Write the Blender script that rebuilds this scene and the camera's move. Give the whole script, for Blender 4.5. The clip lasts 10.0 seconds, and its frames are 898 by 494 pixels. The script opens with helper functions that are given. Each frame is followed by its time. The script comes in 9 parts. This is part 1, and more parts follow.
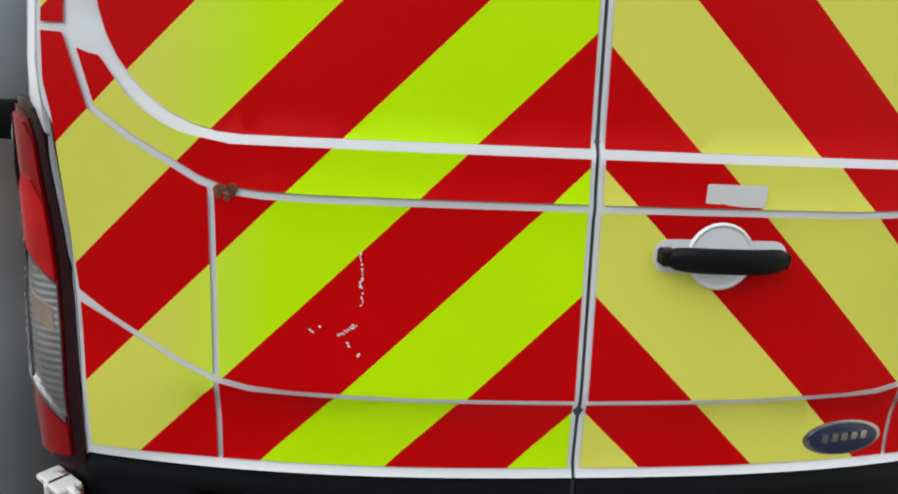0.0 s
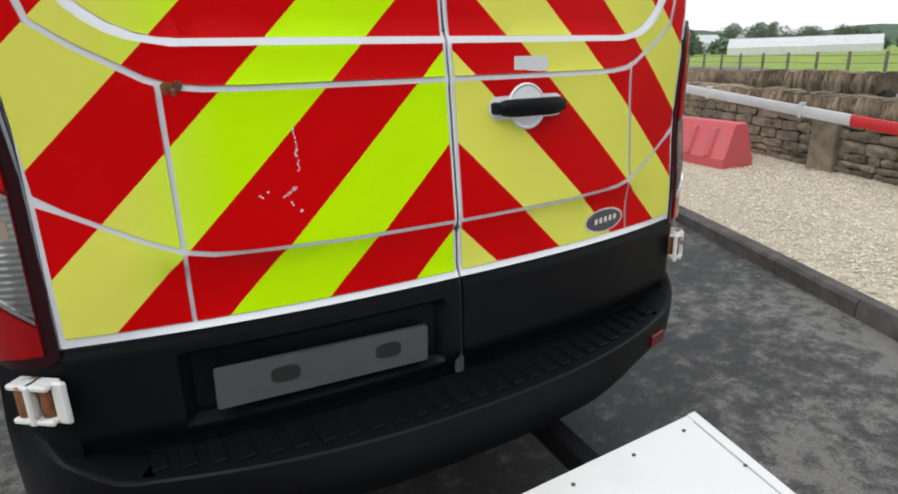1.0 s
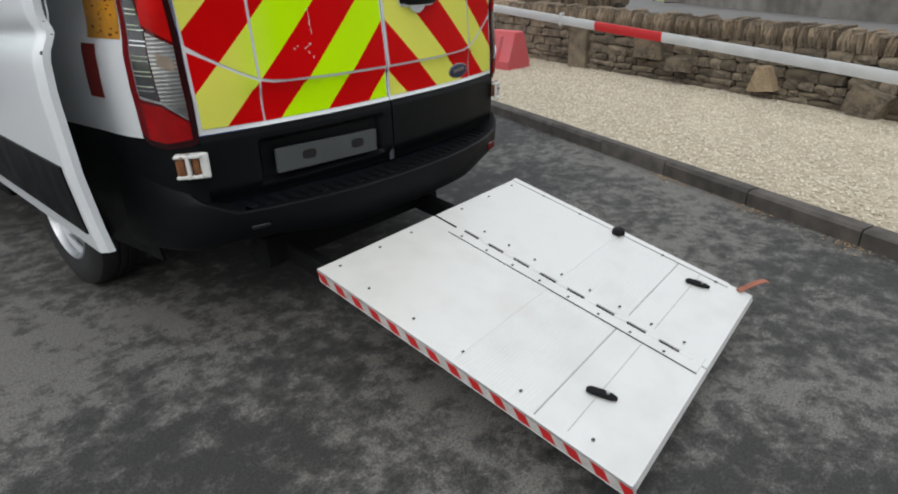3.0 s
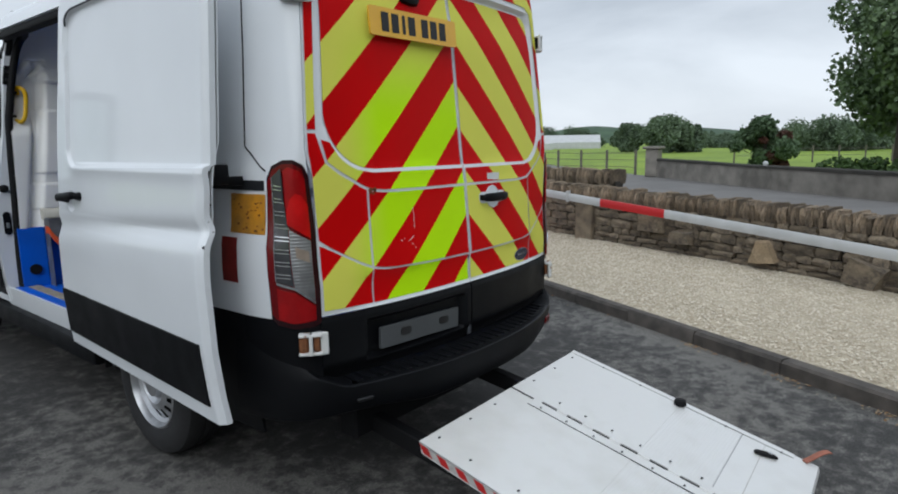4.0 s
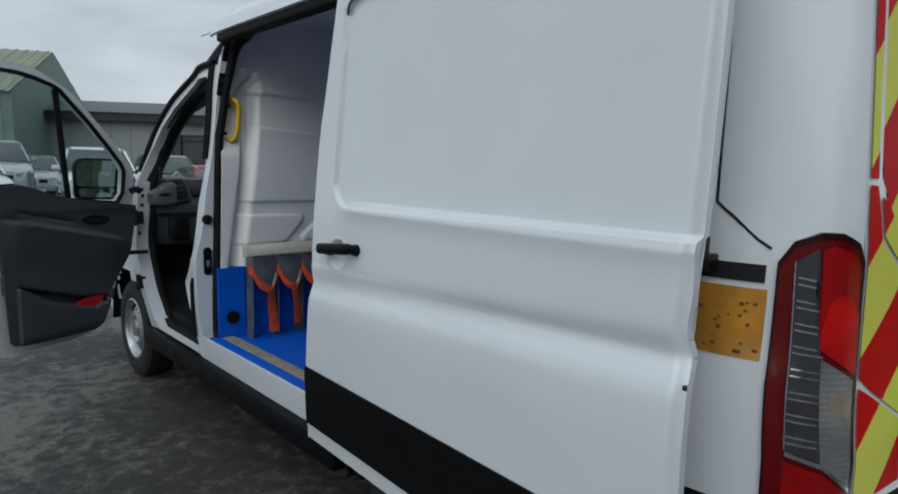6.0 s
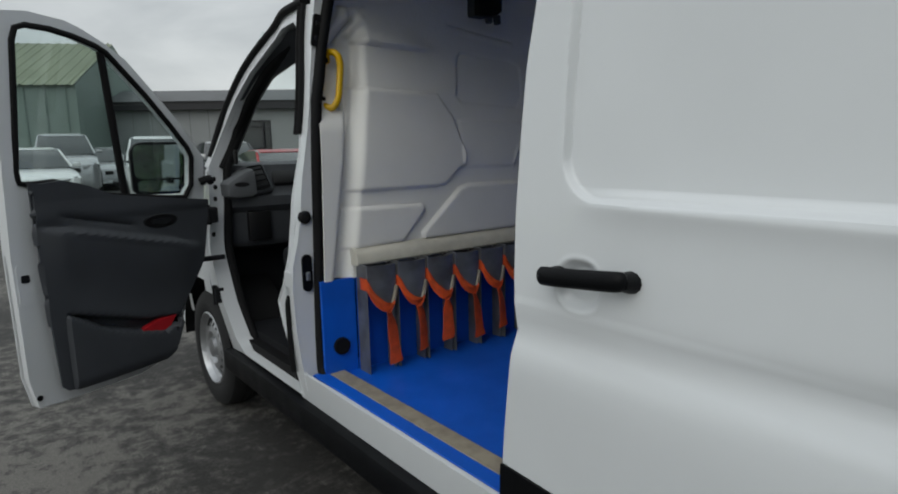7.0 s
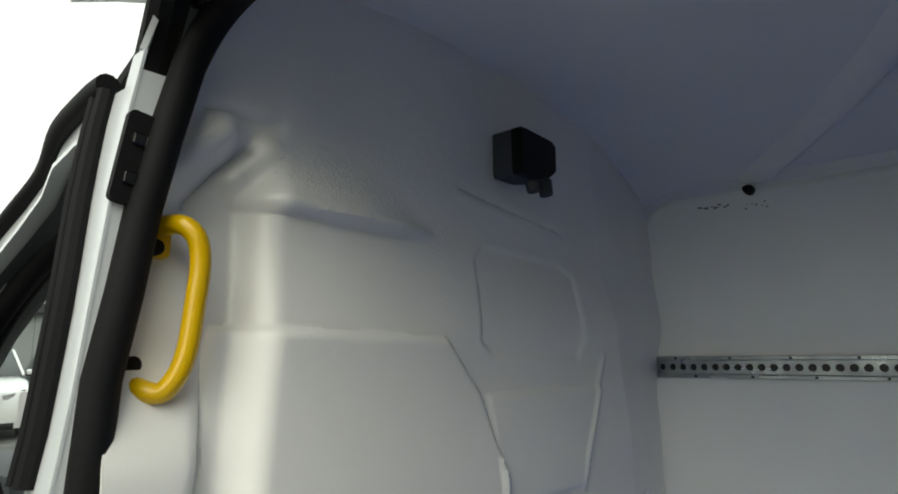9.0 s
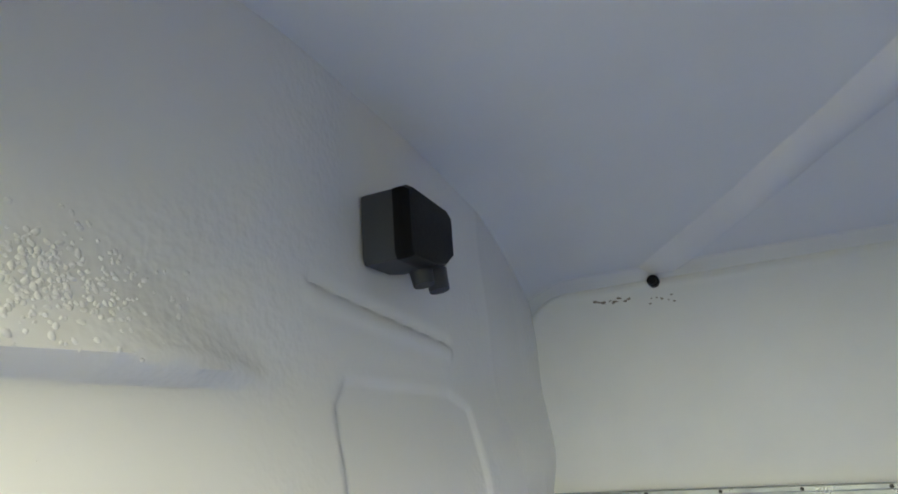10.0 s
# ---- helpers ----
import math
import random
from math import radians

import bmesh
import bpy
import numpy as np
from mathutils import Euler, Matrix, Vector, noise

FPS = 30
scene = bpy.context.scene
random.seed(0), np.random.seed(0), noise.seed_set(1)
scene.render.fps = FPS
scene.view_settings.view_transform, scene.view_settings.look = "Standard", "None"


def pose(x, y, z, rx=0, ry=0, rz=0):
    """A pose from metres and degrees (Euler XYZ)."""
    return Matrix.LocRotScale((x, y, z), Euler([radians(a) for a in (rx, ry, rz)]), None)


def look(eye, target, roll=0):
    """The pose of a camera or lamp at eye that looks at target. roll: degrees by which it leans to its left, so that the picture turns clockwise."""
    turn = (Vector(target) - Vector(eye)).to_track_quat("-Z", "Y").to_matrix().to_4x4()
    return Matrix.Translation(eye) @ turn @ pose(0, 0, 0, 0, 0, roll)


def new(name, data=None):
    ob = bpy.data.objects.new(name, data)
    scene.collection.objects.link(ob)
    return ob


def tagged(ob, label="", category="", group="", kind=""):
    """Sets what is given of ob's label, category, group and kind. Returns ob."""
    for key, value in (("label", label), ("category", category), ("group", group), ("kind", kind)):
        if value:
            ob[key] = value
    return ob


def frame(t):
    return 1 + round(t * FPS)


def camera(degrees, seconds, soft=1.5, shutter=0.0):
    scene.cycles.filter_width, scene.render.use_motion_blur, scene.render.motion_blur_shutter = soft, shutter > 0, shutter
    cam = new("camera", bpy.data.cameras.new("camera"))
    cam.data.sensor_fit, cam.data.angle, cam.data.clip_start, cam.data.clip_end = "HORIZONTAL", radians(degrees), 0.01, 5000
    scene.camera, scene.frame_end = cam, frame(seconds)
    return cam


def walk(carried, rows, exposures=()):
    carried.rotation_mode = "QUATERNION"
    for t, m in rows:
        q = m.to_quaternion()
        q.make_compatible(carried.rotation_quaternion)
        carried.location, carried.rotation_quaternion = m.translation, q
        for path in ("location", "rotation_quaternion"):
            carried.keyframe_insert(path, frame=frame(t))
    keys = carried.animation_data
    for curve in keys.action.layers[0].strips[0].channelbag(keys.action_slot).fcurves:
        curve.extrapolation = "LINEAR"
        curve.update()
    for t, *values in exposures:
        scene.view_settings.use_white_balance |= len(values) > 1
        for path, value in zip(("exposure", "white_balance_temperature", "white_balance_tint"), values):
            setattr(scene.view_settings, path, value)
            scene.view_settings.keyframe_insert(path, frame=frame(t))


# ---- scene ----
cam = camera(72.5, 10.0, 1.9)
PATH = [
    (0, (-0.299, -0.864, 1.427), (-0.124, 1.073, 0.964), 2.6),
    (0.5, (-0.43, -1.027, 1.36), (0.103, 0.829, 0.837), 1.6),
    (1, (-0.695, -1.14, 1.323), (0.27, 0.509, 0.732), -1.5),
    (1.5, (-0.961, -1.315, 1.307), (0.148, 0.206, 0.632), -1.6),
    (2, (-1.245, -1.527, 1.304), (-0.021, -0.135, 0.554), -1.9),
    (2.2, (-1.359, -1.578, 1.306), (-0.081, -0.244, 0.54), -1.5),
    (3.3, (-1.919, -1.848, 1.305), (-0.495, -0.693, 0.507), -1.1),
    (3.5, (-2.006, -1.833, 1.349), (-0.548, -0.659, 0.644), -1.1),
    (4, (-2.185, -1.646, 1.448), (-0.652, -0.404, 1.123), -0.8),
    (4.5, (-2.274, -1.443, 1.521), (-0.712, -0.195, 1.477), -0.6),
    (5, (-2.215, -1.141, 1.54), (-0.719, 0.186, 1.526), 0.1),
    (5.5, (-2.225, -0.712, 1.514), (-0.809, 0.698, 1.438), 1.9),
    (6, (-2.185, -0.214, 1.511), (-0.834, 1.239, 1.26), 1.3),
    (6.2, (-2.164, -0.016, 1.494), (-0.873, 1.489, 1.234), 0.7),
    (7.3, (-1.82, 1.1, 1.476), (-0.611, 2.658, 1.142), -1.3),
    (7.5, (-1.732, 1.28, 1.468), (-0.522, 2.838, 1.137), -1.4),
    (8, (-1.532, 1.71, 1.513), (-0.221, 3.197, 1.252), -1.1),
    (8.5, (-1.349, 2.05, 1.614), (0.155, 3.369, 1.596), -0.9),
    (9, (-1.121, 2.267, 1.688), (0.369, 3.56, 2.014), -1.1),
    (9.3, (-1.001, 2.387, 1.715), (0.514, 3.618, 2.153), -2.4),
    (9.5, (-0.925, 2.455, 1.732), (0.659, 3.571, 2.226), -3.2),
    (10, (-0.759, 2.615, 1.836), (0.999, 3.387, 2.394), -4.8),
]
walk(cam, [(t, look(eye, target, roll)) for t, eye, target, roll in PATH], [(0, .35, 6500, 10), (1, .42, 6500, 10), (2, .1, 6550, 8), (3.5, .16, 6350, 9), (4, -.1, 6080, 8), (4.5, -.42, 6000, 6), (5, -.55, 5900, 6), (5.5, -.58, 5900, 6), (6, -.45, 6050, 6), (7.5, -.36, 6650, 5), (8, .42, 6600, 3), (8.5, .7, 6800, 1), (9, .56, 7200, 0), (9.3, .72, 7200, -1), (9.5, 1.45, 7200, -2), (10, 2.1, 8200, -4)])

# ---- world and light ----
world = bpy.data.worlds.new("overcast_sky")
scene.world = world
world.use_nodes = True
wn, wl = world.node_tree.nodes, world.node_tree.links
wn.clear()


def wnode(kind, **props):
    n = wn.new(kind)
    for k, v in props.items():
        if k == "sky_type":
            n.sky_type = v
        elif k == "blend":
            n.blend_type = v
        elif k == "op":
            n.operation = v
    return n


w_out, w_bg = wnode("ShaderNodeOutputWorld"), wnode("ShaderNodeBackground")
w_sky = wnode("ShaderNodeTexSky", sky_type="NISHITA")
w_sky.sun_disc, w_sky.sun_elevation, w_sky.sun_rotation = False, radians(39), radians(240)
w_sky.air_density, w_sky.dust_density, w_sky.ozone_density = 1.0, 3.0, 1.0
w_tc, w_map = wnode("ShaderNodeTexCoord"), wnode("ShaderNodeMapping")
w_map.inputs["Scale"].default_value = (1.6, 1.6, 5.0)
w_noise = wnode("ShaderNodeTexNoise")
w_noise.inputs["Scale"].default_value, w_noise.inputs["Detail"].default_value = 1.5, 7.0
w_noise.inputs["Roughness"].default_value, w_noise.inputs["Distortion"].default_value = 0.5, 0.35
w_ramp = wnode("ShaderNodeValToRGB")
w_ramp.color_ramp.elements[0].position, w_ramp.color_ramp.elements[0].color = 0.32, (5.5, 5.85, 6.3, 1)
w_ramp.color_ramp.elements[1].position, w_ramp.color_ramp.elements[1].color = 0.66, (9.5, 9.8, 10.2, 1)
# brighter, thinner cloud towards the horizon
w_sep, w_hor = wnode("ShaderNodeSeparateXYZ"), wnode("ShaderNodeMapRange")
w_hor.inputs["From Min"].default_value, w_hor.inputs["From Max"].default_value = 0.0, 0.22
w_hor.inputs["To Min"].default_value, w_hor.inputs["To Max"].default_value = 0.6, 0.0
w_low = wnode("ShaderNodeMixRGB", blend="MIX")
w_low.inputs["Color2"].default_value = (10.8, 11.0, 11.2, 1)
# an overcast sky is brightest overhead
w_zen = wnode("ShaderNodeMapRange")
w_zen.inputs["From Min"].default_value, w_zen.inputs["From Max"].default_value = 0.30, 1.0
w_zen.inputs["To Min"].default_value, w_zen.inputs["To Max"].default_value = 1.0, 1.75
w_gain = wnode("ShaderNodeVectorMath", op="SCALE")
w_mix = wnode("ShaderNodeMixRGB", blend="MIX")
w_mix.inputs["Fac"].default_value = 0.9
wl.new(w_tc.outputs["Generated"], w_map.inputs["Vector"])
wl.new(w_map.outputs["Vector"], w_noise.inputs["Vector"])
wl.new(w_noise.outputs["Fac"], w_ramp.inputs["Fac"])
wl.new(w_tc.outputs["Generated"], w_sep.inputs["Vector"])
wl.new(w_sep.outputs["Z"], w_hor.inputs["Value"])
wl.new(w_hor.outputs["Result"], w_low.inputs["Fac"])
wl.new(w_ramp.outputs["Color"], w_low.inputs["Color1"])
wl.new(w_sky.outputs["Color"], w_mix.inputs["Color1"])
wl.new(w_sep.outputs["Z"], w_zen.inputs["Value"])
wl.new(w_low.outputs["Color"], w_gain.inputs[0])
wl.new(w_zen.outputs["Result"], w_gain.inputs["Scale"])
wl.new(w_gain.outputs["Vector"], w_mix.inputs["Color2"])
wl.new(w_mix.outputs["Color"], w_bg.inputs["Color"])
wl.new(w_bg.outputs["Background"], w_out.inputs["Surface"])
w_bg.inputs["Strength"].default_value = 0.1

sun_data = bpy.data.lights.new("sun", "SUN")
sun_data.energy, sun_data.angle, sun_data.color = 1.0, radians(60), (1.0, 0.985, 0.955)
sun = new("sun", sun_data)
sun.matrix_world = look((-14, -8, 13), (0, 0, 0))

# ---- materials ----


def shader(name, color, rough=0.5, metal=0.0, vary=0.0, grain=8.0, bump=0.0, bump_scale=60.0, coat=0.0, spread=None, second=None,
           ior=1.45, rough_vary=0.0, object_random=0.0, detail=4.0, spec=0.5):
    """A Principled material whose colour wanders between two tones at two scales, with fine relief."""
    m = bpy.data.materials.new(name)
    m.use_nodes = True
    n, l = m.node_tree.nodes, m.node_tree.links
    p = n["Principled BSDF"]
    p.inputs["Base Color"].default_value = (*color, 1)
    p.inputs["Roughness"].default_value, p.inputs["Metallic"].default_value = rough, metal
    p.inputs["Coat Weight"].default_value, p.inputs["Coat Roughness"].default_value = coat, 0.06
    p.inputs["IOR"].default_value = ior
    p.inputs["Specular IOR Level"].default_value = spec
    tc = n.new("ShaderNodeTexCoord")
    if vary or second:
        big, small = n.new("ShaderNodeTexNoise"), n.new("ShaderNodeTexNoise")
        big.inputs["Scale"].default_value, small.inputs["Scale"].default_value = grain * 0.18, grain
        for t in (big, small):
            t.inputs["Detail"].default_value = detail
            l.new(tc.outputs["Object"], t.inputs["Vector"])
        add = n.new("ShaderNodeMath")
        add.operation = "ADD"
        l.new(big.outputs["Fac"], add.inputs[0])
        l.new(small.outputs["Fac"], add.inputs[1])
        rng = n.new("ShaderNodeMapRange")
        lo, hi = spread or (0.75, 1.25)
        rng.inputs["From Min"].default_value, rng.inputs["From Max"].default_value = lo, hi
        l.new(add.outputs[0], rng.inputs["Value"])
        mix = n.new("ShaderNodeMixRGB")
        dark = second or tuple(c * (1 - vary) for c in color)
        mix.inputs["Color1"].default_value, mix.inputs["Color2"].default_value = (*dark, 1), (*color, 1)
        l.new(rng.outputs["Result"], mix.inputs["Fac"])
        out = mix.outputs["Color"]
        if object_random:
            info, hsv, mr = n.new("ShaderNodeObjectInfo"), n.new("ShaderNodeHueSaturation"), n.new("ShaderNodeMapRange")
            mr.inputs["To Min"].default_value, mr.inputs["To Max"].default_value = 1 - object_random, 1 + object_random
            l.new(info.outputs["Random"], mr.inputs["Value"])
            l.new(mr.outputs["Result"], hsv.inputs["Value"])
            l.new(out, hsv.inputs["Color"])
            out = hsv.outputs["Color"]
        l.new(out, p.inputs["Base Color"])
        if rough_vary:
            rr = n.new("ShaderNodeMapRange")
            rr.inputs["To Min"].default_value, rr.inputs["To Max"].default_value = min(1, rough + rough_vary), max(0, rough - rough_vary)
            l.new(rng.outputs["Result"], rr.inputs["Value"])
            l.new(rr.outputs["Result"], p.inputs["Roughness"])
    if bump:
        bt, bp = n.new("ShaderNodeTexNoise"), n.new("ShaderNodeBump")
        bt.inputs["Scale"].default_value, bt.inputs["Detail"].default_value = bump_scale, 5.0
        bp.inputs["Strength"].default_value, bp.inputs["Distance"].default_value = bump, 0.01
        l.new(tc.outputs["Object"], bt.inputs["Vector"])
        l.new(bt.outputs["Fac"], bp.inputs["Height"])
        l.new(bp.outputs["Normal"], p.inputs["Normal"])
    return m


def glass(name, color=(0.9, 0.95, 0.94), rough=0.0, mix=0.9):
    """A thin pane: mostly see-through, with a sharp gloss that grows at a glance."""
    m = bpy.data.materials.new(name)
    m.use_nodes = True
    n, l = m.node_tree.nodes, m.node_tree.links
    n.clear()
    out, tr, gl, mx, fr = (n.new(k) for k in ("ShaderNodeOutputMaterial", "ShaderNodeBsdfTransparent", "ShaderNodeBsdfGlossy", "ShaderNodeMixShader", "ShaderNodeFresnel"))
    tr.inputs["Color"].default_value = (*color, 1)
    gl.inputs["Roughness"].default_value = rough
    fr.inputs["IOR"].default_value = 1.45
    l.new(fr.outputs["Fac"], mx.inputs["Fac"])
    l.new(tr.outputs["BSDF"], mx.inputs[1])
    l.new(gl.outputs["BSDF"], mx.inputs[2])
    l.new(mx.outputs["Shader"], out.inputs["Surface"])
    return m


white_paint = shader("white_paint", (0.72, 0.745, 0.77), 0.28, vary=0.05, grain=3, coat=0.5, bump=0.02, bump_scale=9)
inner_white = shader("inner_white", (0.88, 0.885, 0.86), 0.42, vary=0.07, grain=4, bump=0.03, bump_scale=14)


def orange_peel():
    """White moulded plastic, smooth in places and pimpled in others."""
    m = shader("moulded_white", (0.86, 0.855, 0.83), 0.22, vary=0.05, grain=5)
    n, l = m.node_tree.nodes, m.node_tree.links
    tc, patch, fine, pimple = n.new("ShaderNodeTexCoord"), n.new("ShaderNodeTexNoise"), n.new("ShaderNodeTexNoise"), n.new("ShaderNodeTexNoise")
    for t, sc, dt in ((patch, 3.2, 3.0), (fine, 70.0, 3.0), (pimple, 95.0, 1.0)):
        t.inputs["Scale"].default_value, t.inputs["Detail"].default_value = sc, dt
        l.new(tc.outputs["Object"], t.inputs["Vector"])
    mask = n.new("ShaderNodeMapRange")
    mask.inputs["From Min"].default_value, mask.inputs["From Max"].default_value = 0.54, 0.68
    l.new(patch.outputs["Fac"], mask.inputs["Value"])
    mul, add, bp = n.new("ShaderNodeMath"), n.new("ShaderNodeMath"), n.new("ShaderNodeBump")
    mul.operation, add.operation = "MULTIPLY", "MULTIPLY_ADD"
    l.new(mask.outputs["Result"], mul.inputs[0])
    l.new(pimple.outputs["Fac"], mul.inputs[1])
    l.new(fine.outputs["Fac"], add.inputs[0])
    add.inputs[1].default_value = 0.10
    l.new(mul.outputs[0], add.inputs[2])
    bp.inputs["Strength"].default_value, bp.inputs["Distance"].default_value = 0.22, 0.008
    l.new(add.outputs[0], bp.inputs["Height"])
    l.new(bp.outputs["Normal"], n["Principled BSDF"].inputs["Normal"])
    return m


moulded_white = orange_peel()
blister_white = shader("blister_white", (0.86, 0.855, 0.83), 0.12, coat=0.6)
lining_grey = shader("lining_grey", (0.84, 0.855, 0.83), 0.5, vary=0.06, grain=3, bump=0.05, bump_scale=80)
black_plastic = shader("black_plastic", (0.0045, 0.005, 0.0065), 0.45, spec=0.17, vary=0.35, grain=7, bump=0.12, bump_scale=220, rough_vary=0.08)
dark_trim = shader("dark_trim", (0.013, 0.014, 0.017), 0.62, spec=0.3, vary=0.25, grain=6, bump=0.15, bump_scale=260)
grey_trim = shader("grey_trim", (0.055, 0.060, 0.070), 0.6, vary=0.18, grain=6, bump=0.12, bump_scale=260)
dash_end = shader("dash_end", (0.12, 0.128, 0.138), 0.55, vary=0.12, grain=8, bump=0.1, bump_scale=240)
rubber = shader("rubber", (0.007, 0.007, 0.008), 0.7, spec=0.25, vary=0.3, grain=10, bump=0.1, bump_scale=120)
tyre_rubber = shader("tyre_rubber", (0.018, 0.018, 0.019), 0.8, vary=0.4, grain=9, bump=0.25, bump_scale=90)
steel_silver = shader("steel_silver", (0.55, 0.56, 0.58), 0.35, 0.85, vary=0.3, grain=12, bump=0.05)
galvanised = shader("galvanised", (0.42, 0.45, 0.48), 0.38, 0.8, vary=0.45, grain=16, bump=0.04, rough_vary=0.12)
chrome = shader("chrome", (0.75, 0.76, 0.78), 0.12, 1.0)
rusty_white = shader("rusty_white", (0.62, 0.62, 0.60), 0.5, second=(0.24, 0.10, 0.04), grain=40, spread=(0.80, 0.92), bump=0.2)
rust = shader("rust", (0.26, 0.10, 0.035), 0.85, second=(0.07, 0.03, 0.015), grain=45, bump=0.4)
plate_grey = shader("plate_grey", (0.066, 0.071, 0.075), 0.5, vary=0.18, grain=9)
plate_yellow = shader("plate_yellow", (0.78, 0.43, 0.03), 0.35, vary=0.12, grain=7, coat=0.3)
amber_film = shader("amber_film", (0.62, 0.27, 0.012), 0.35, second=(0.34, 0.16, 0.02), grain=20, coat=0.4)
# red taken down to carry the shade behind the slid-back door
red_film_shaded = shader("red_film_shaded", (0.22, 0.016, 0.012), 0.4, vary=0.3, grain=14)
number_black = shader("number_black", (0.008, 0.008, 0.009), 0.4)
badge_blue = shader("badge_blue", (0.012, 0.022, 0.06), 0.18, coat=0.8)
label_white = shader("label_white", (0.68, 0.70, 0.70), 0.4, vary=0.06, grain=20)
lens_red = shader("lens_red", (0.14, 0.001, 0.003), 0.12, spec=0.4, vary=0.35, grain=10, coat=0.3, bump=0.04, bump_scale=160)
lens_red_bright = shader("lens_red_bright", (0.62, 0.006, 0.006), 0.2, spec=0.3, vary=0.6, grain=9, coat=0.2, bump=0.08, bump_scale=110)


def ribbed_lens(name, color, second, scale):
    """Clear lamp plastic over a bright reflector, moulded in fine level ribs."""
    m = shader(name, color, 0.14, 0.35, second=second, grain=9, coat=0.9)
    n, l = m.node_tree.nodes, m.node_tree.links
    tc, wv, bp = n.new("ShaderNodeTexCoord"), n.new("ShaderNodeTexWave"), n.new("ShaderNodeBump")
    wv.bands_direction = "Z"
    wv.inputs["Scale"].default_value, wv.inputs["Distortion"].default_value = scale, 0.6
    bp.inputs["Strength"].default_value, bp.inputs["Distance"].default_value = 0.28, 0.004
    l.new(tc.outputs["Object"], wv.inputs["Vector"])
    l.new(wv.outputs["Fac"], bp.inputs["Height"])
    l.new(bp.outputs["Normal"], n["Principled BSDF"].inputs["Normal"])
    return m


lens_red_mid = shader("lens_red_mid", (0.34, 0.002, 0.004), 0.14, spec=0.4, vary=0.4, grain=12, coat=0.3, bump=0.05, bump_scale=140)
dull_bulb = shader("dull_bulb", (0.30, 0.24, 0.19), 0.25, vary=0.4, grain=20, coat=0.6)
lens_clear = ribbed_lens("lens_clear", (0.36, 0.36, 0.355), (0.10, 0.10, 0.105), 26.0)
lens_smoke = shader("lens_smoke", (0.055, 0.055, 0.06), 0.15, 0.2, second=(0.04, 0.04, 0.045), grain=30, coat=0.9)
lens_dark = shader("lens_dark", (0.022, 0.004, 0.006), 0.2, spec=0.4)
yellow_gloss = shader("yellow_gloss", (0.76, 0.46, 0.005), 0.3, vary=0.08, grain=10, coat=0.3)
orange_web = shader("orange_web", (0.74, 0.085, 0.012), 0.75, second=(0.45, 0.06, 0.012), grain=30, bump=0.3, bump_scale=400)
blue_lining = shader("blue_lining", (0.004, 0.11, 0.62), 0.5, second=(0.003, 0.085, 0.48), grain=5, bump=0.12, bump_scale=120, rough_vary=0.08)
holder_steel = shader("holder_steel", (0.25, 0.265, 0.285), 0.4, 0.5, second=(0.09, 0.085, 0.08), grain=9, rough_vary=0.1, bump=0.03)
beige_edge = shader("beige_edge", (0.62, 0.60, 0.53), 0.6, vary=0.25, grain=14)
floor_strip = shader("floor_strip", (0.36, 0.32, 0.25), 0.55, second=(0.22, 0.19, 0.15), grain=22, bump=0.1)
red_cloth = shader("red_cloth", (0.55, 0.01, 0.02), 0.6, vary=0.3, grain=20)
leather = shader("leather", (0.36, 0.125, 0.075), 0.6, vary=0.4, grain=30, bump=0.2)
clear_glass = glass("clear_glass")
tinted_glass = glass("tinted_glass", (0.88, 0.93, 0.925))
mirror_face = shader("mirror_face", (0.75, 0.78, 0.78), 0.02, 1.0)


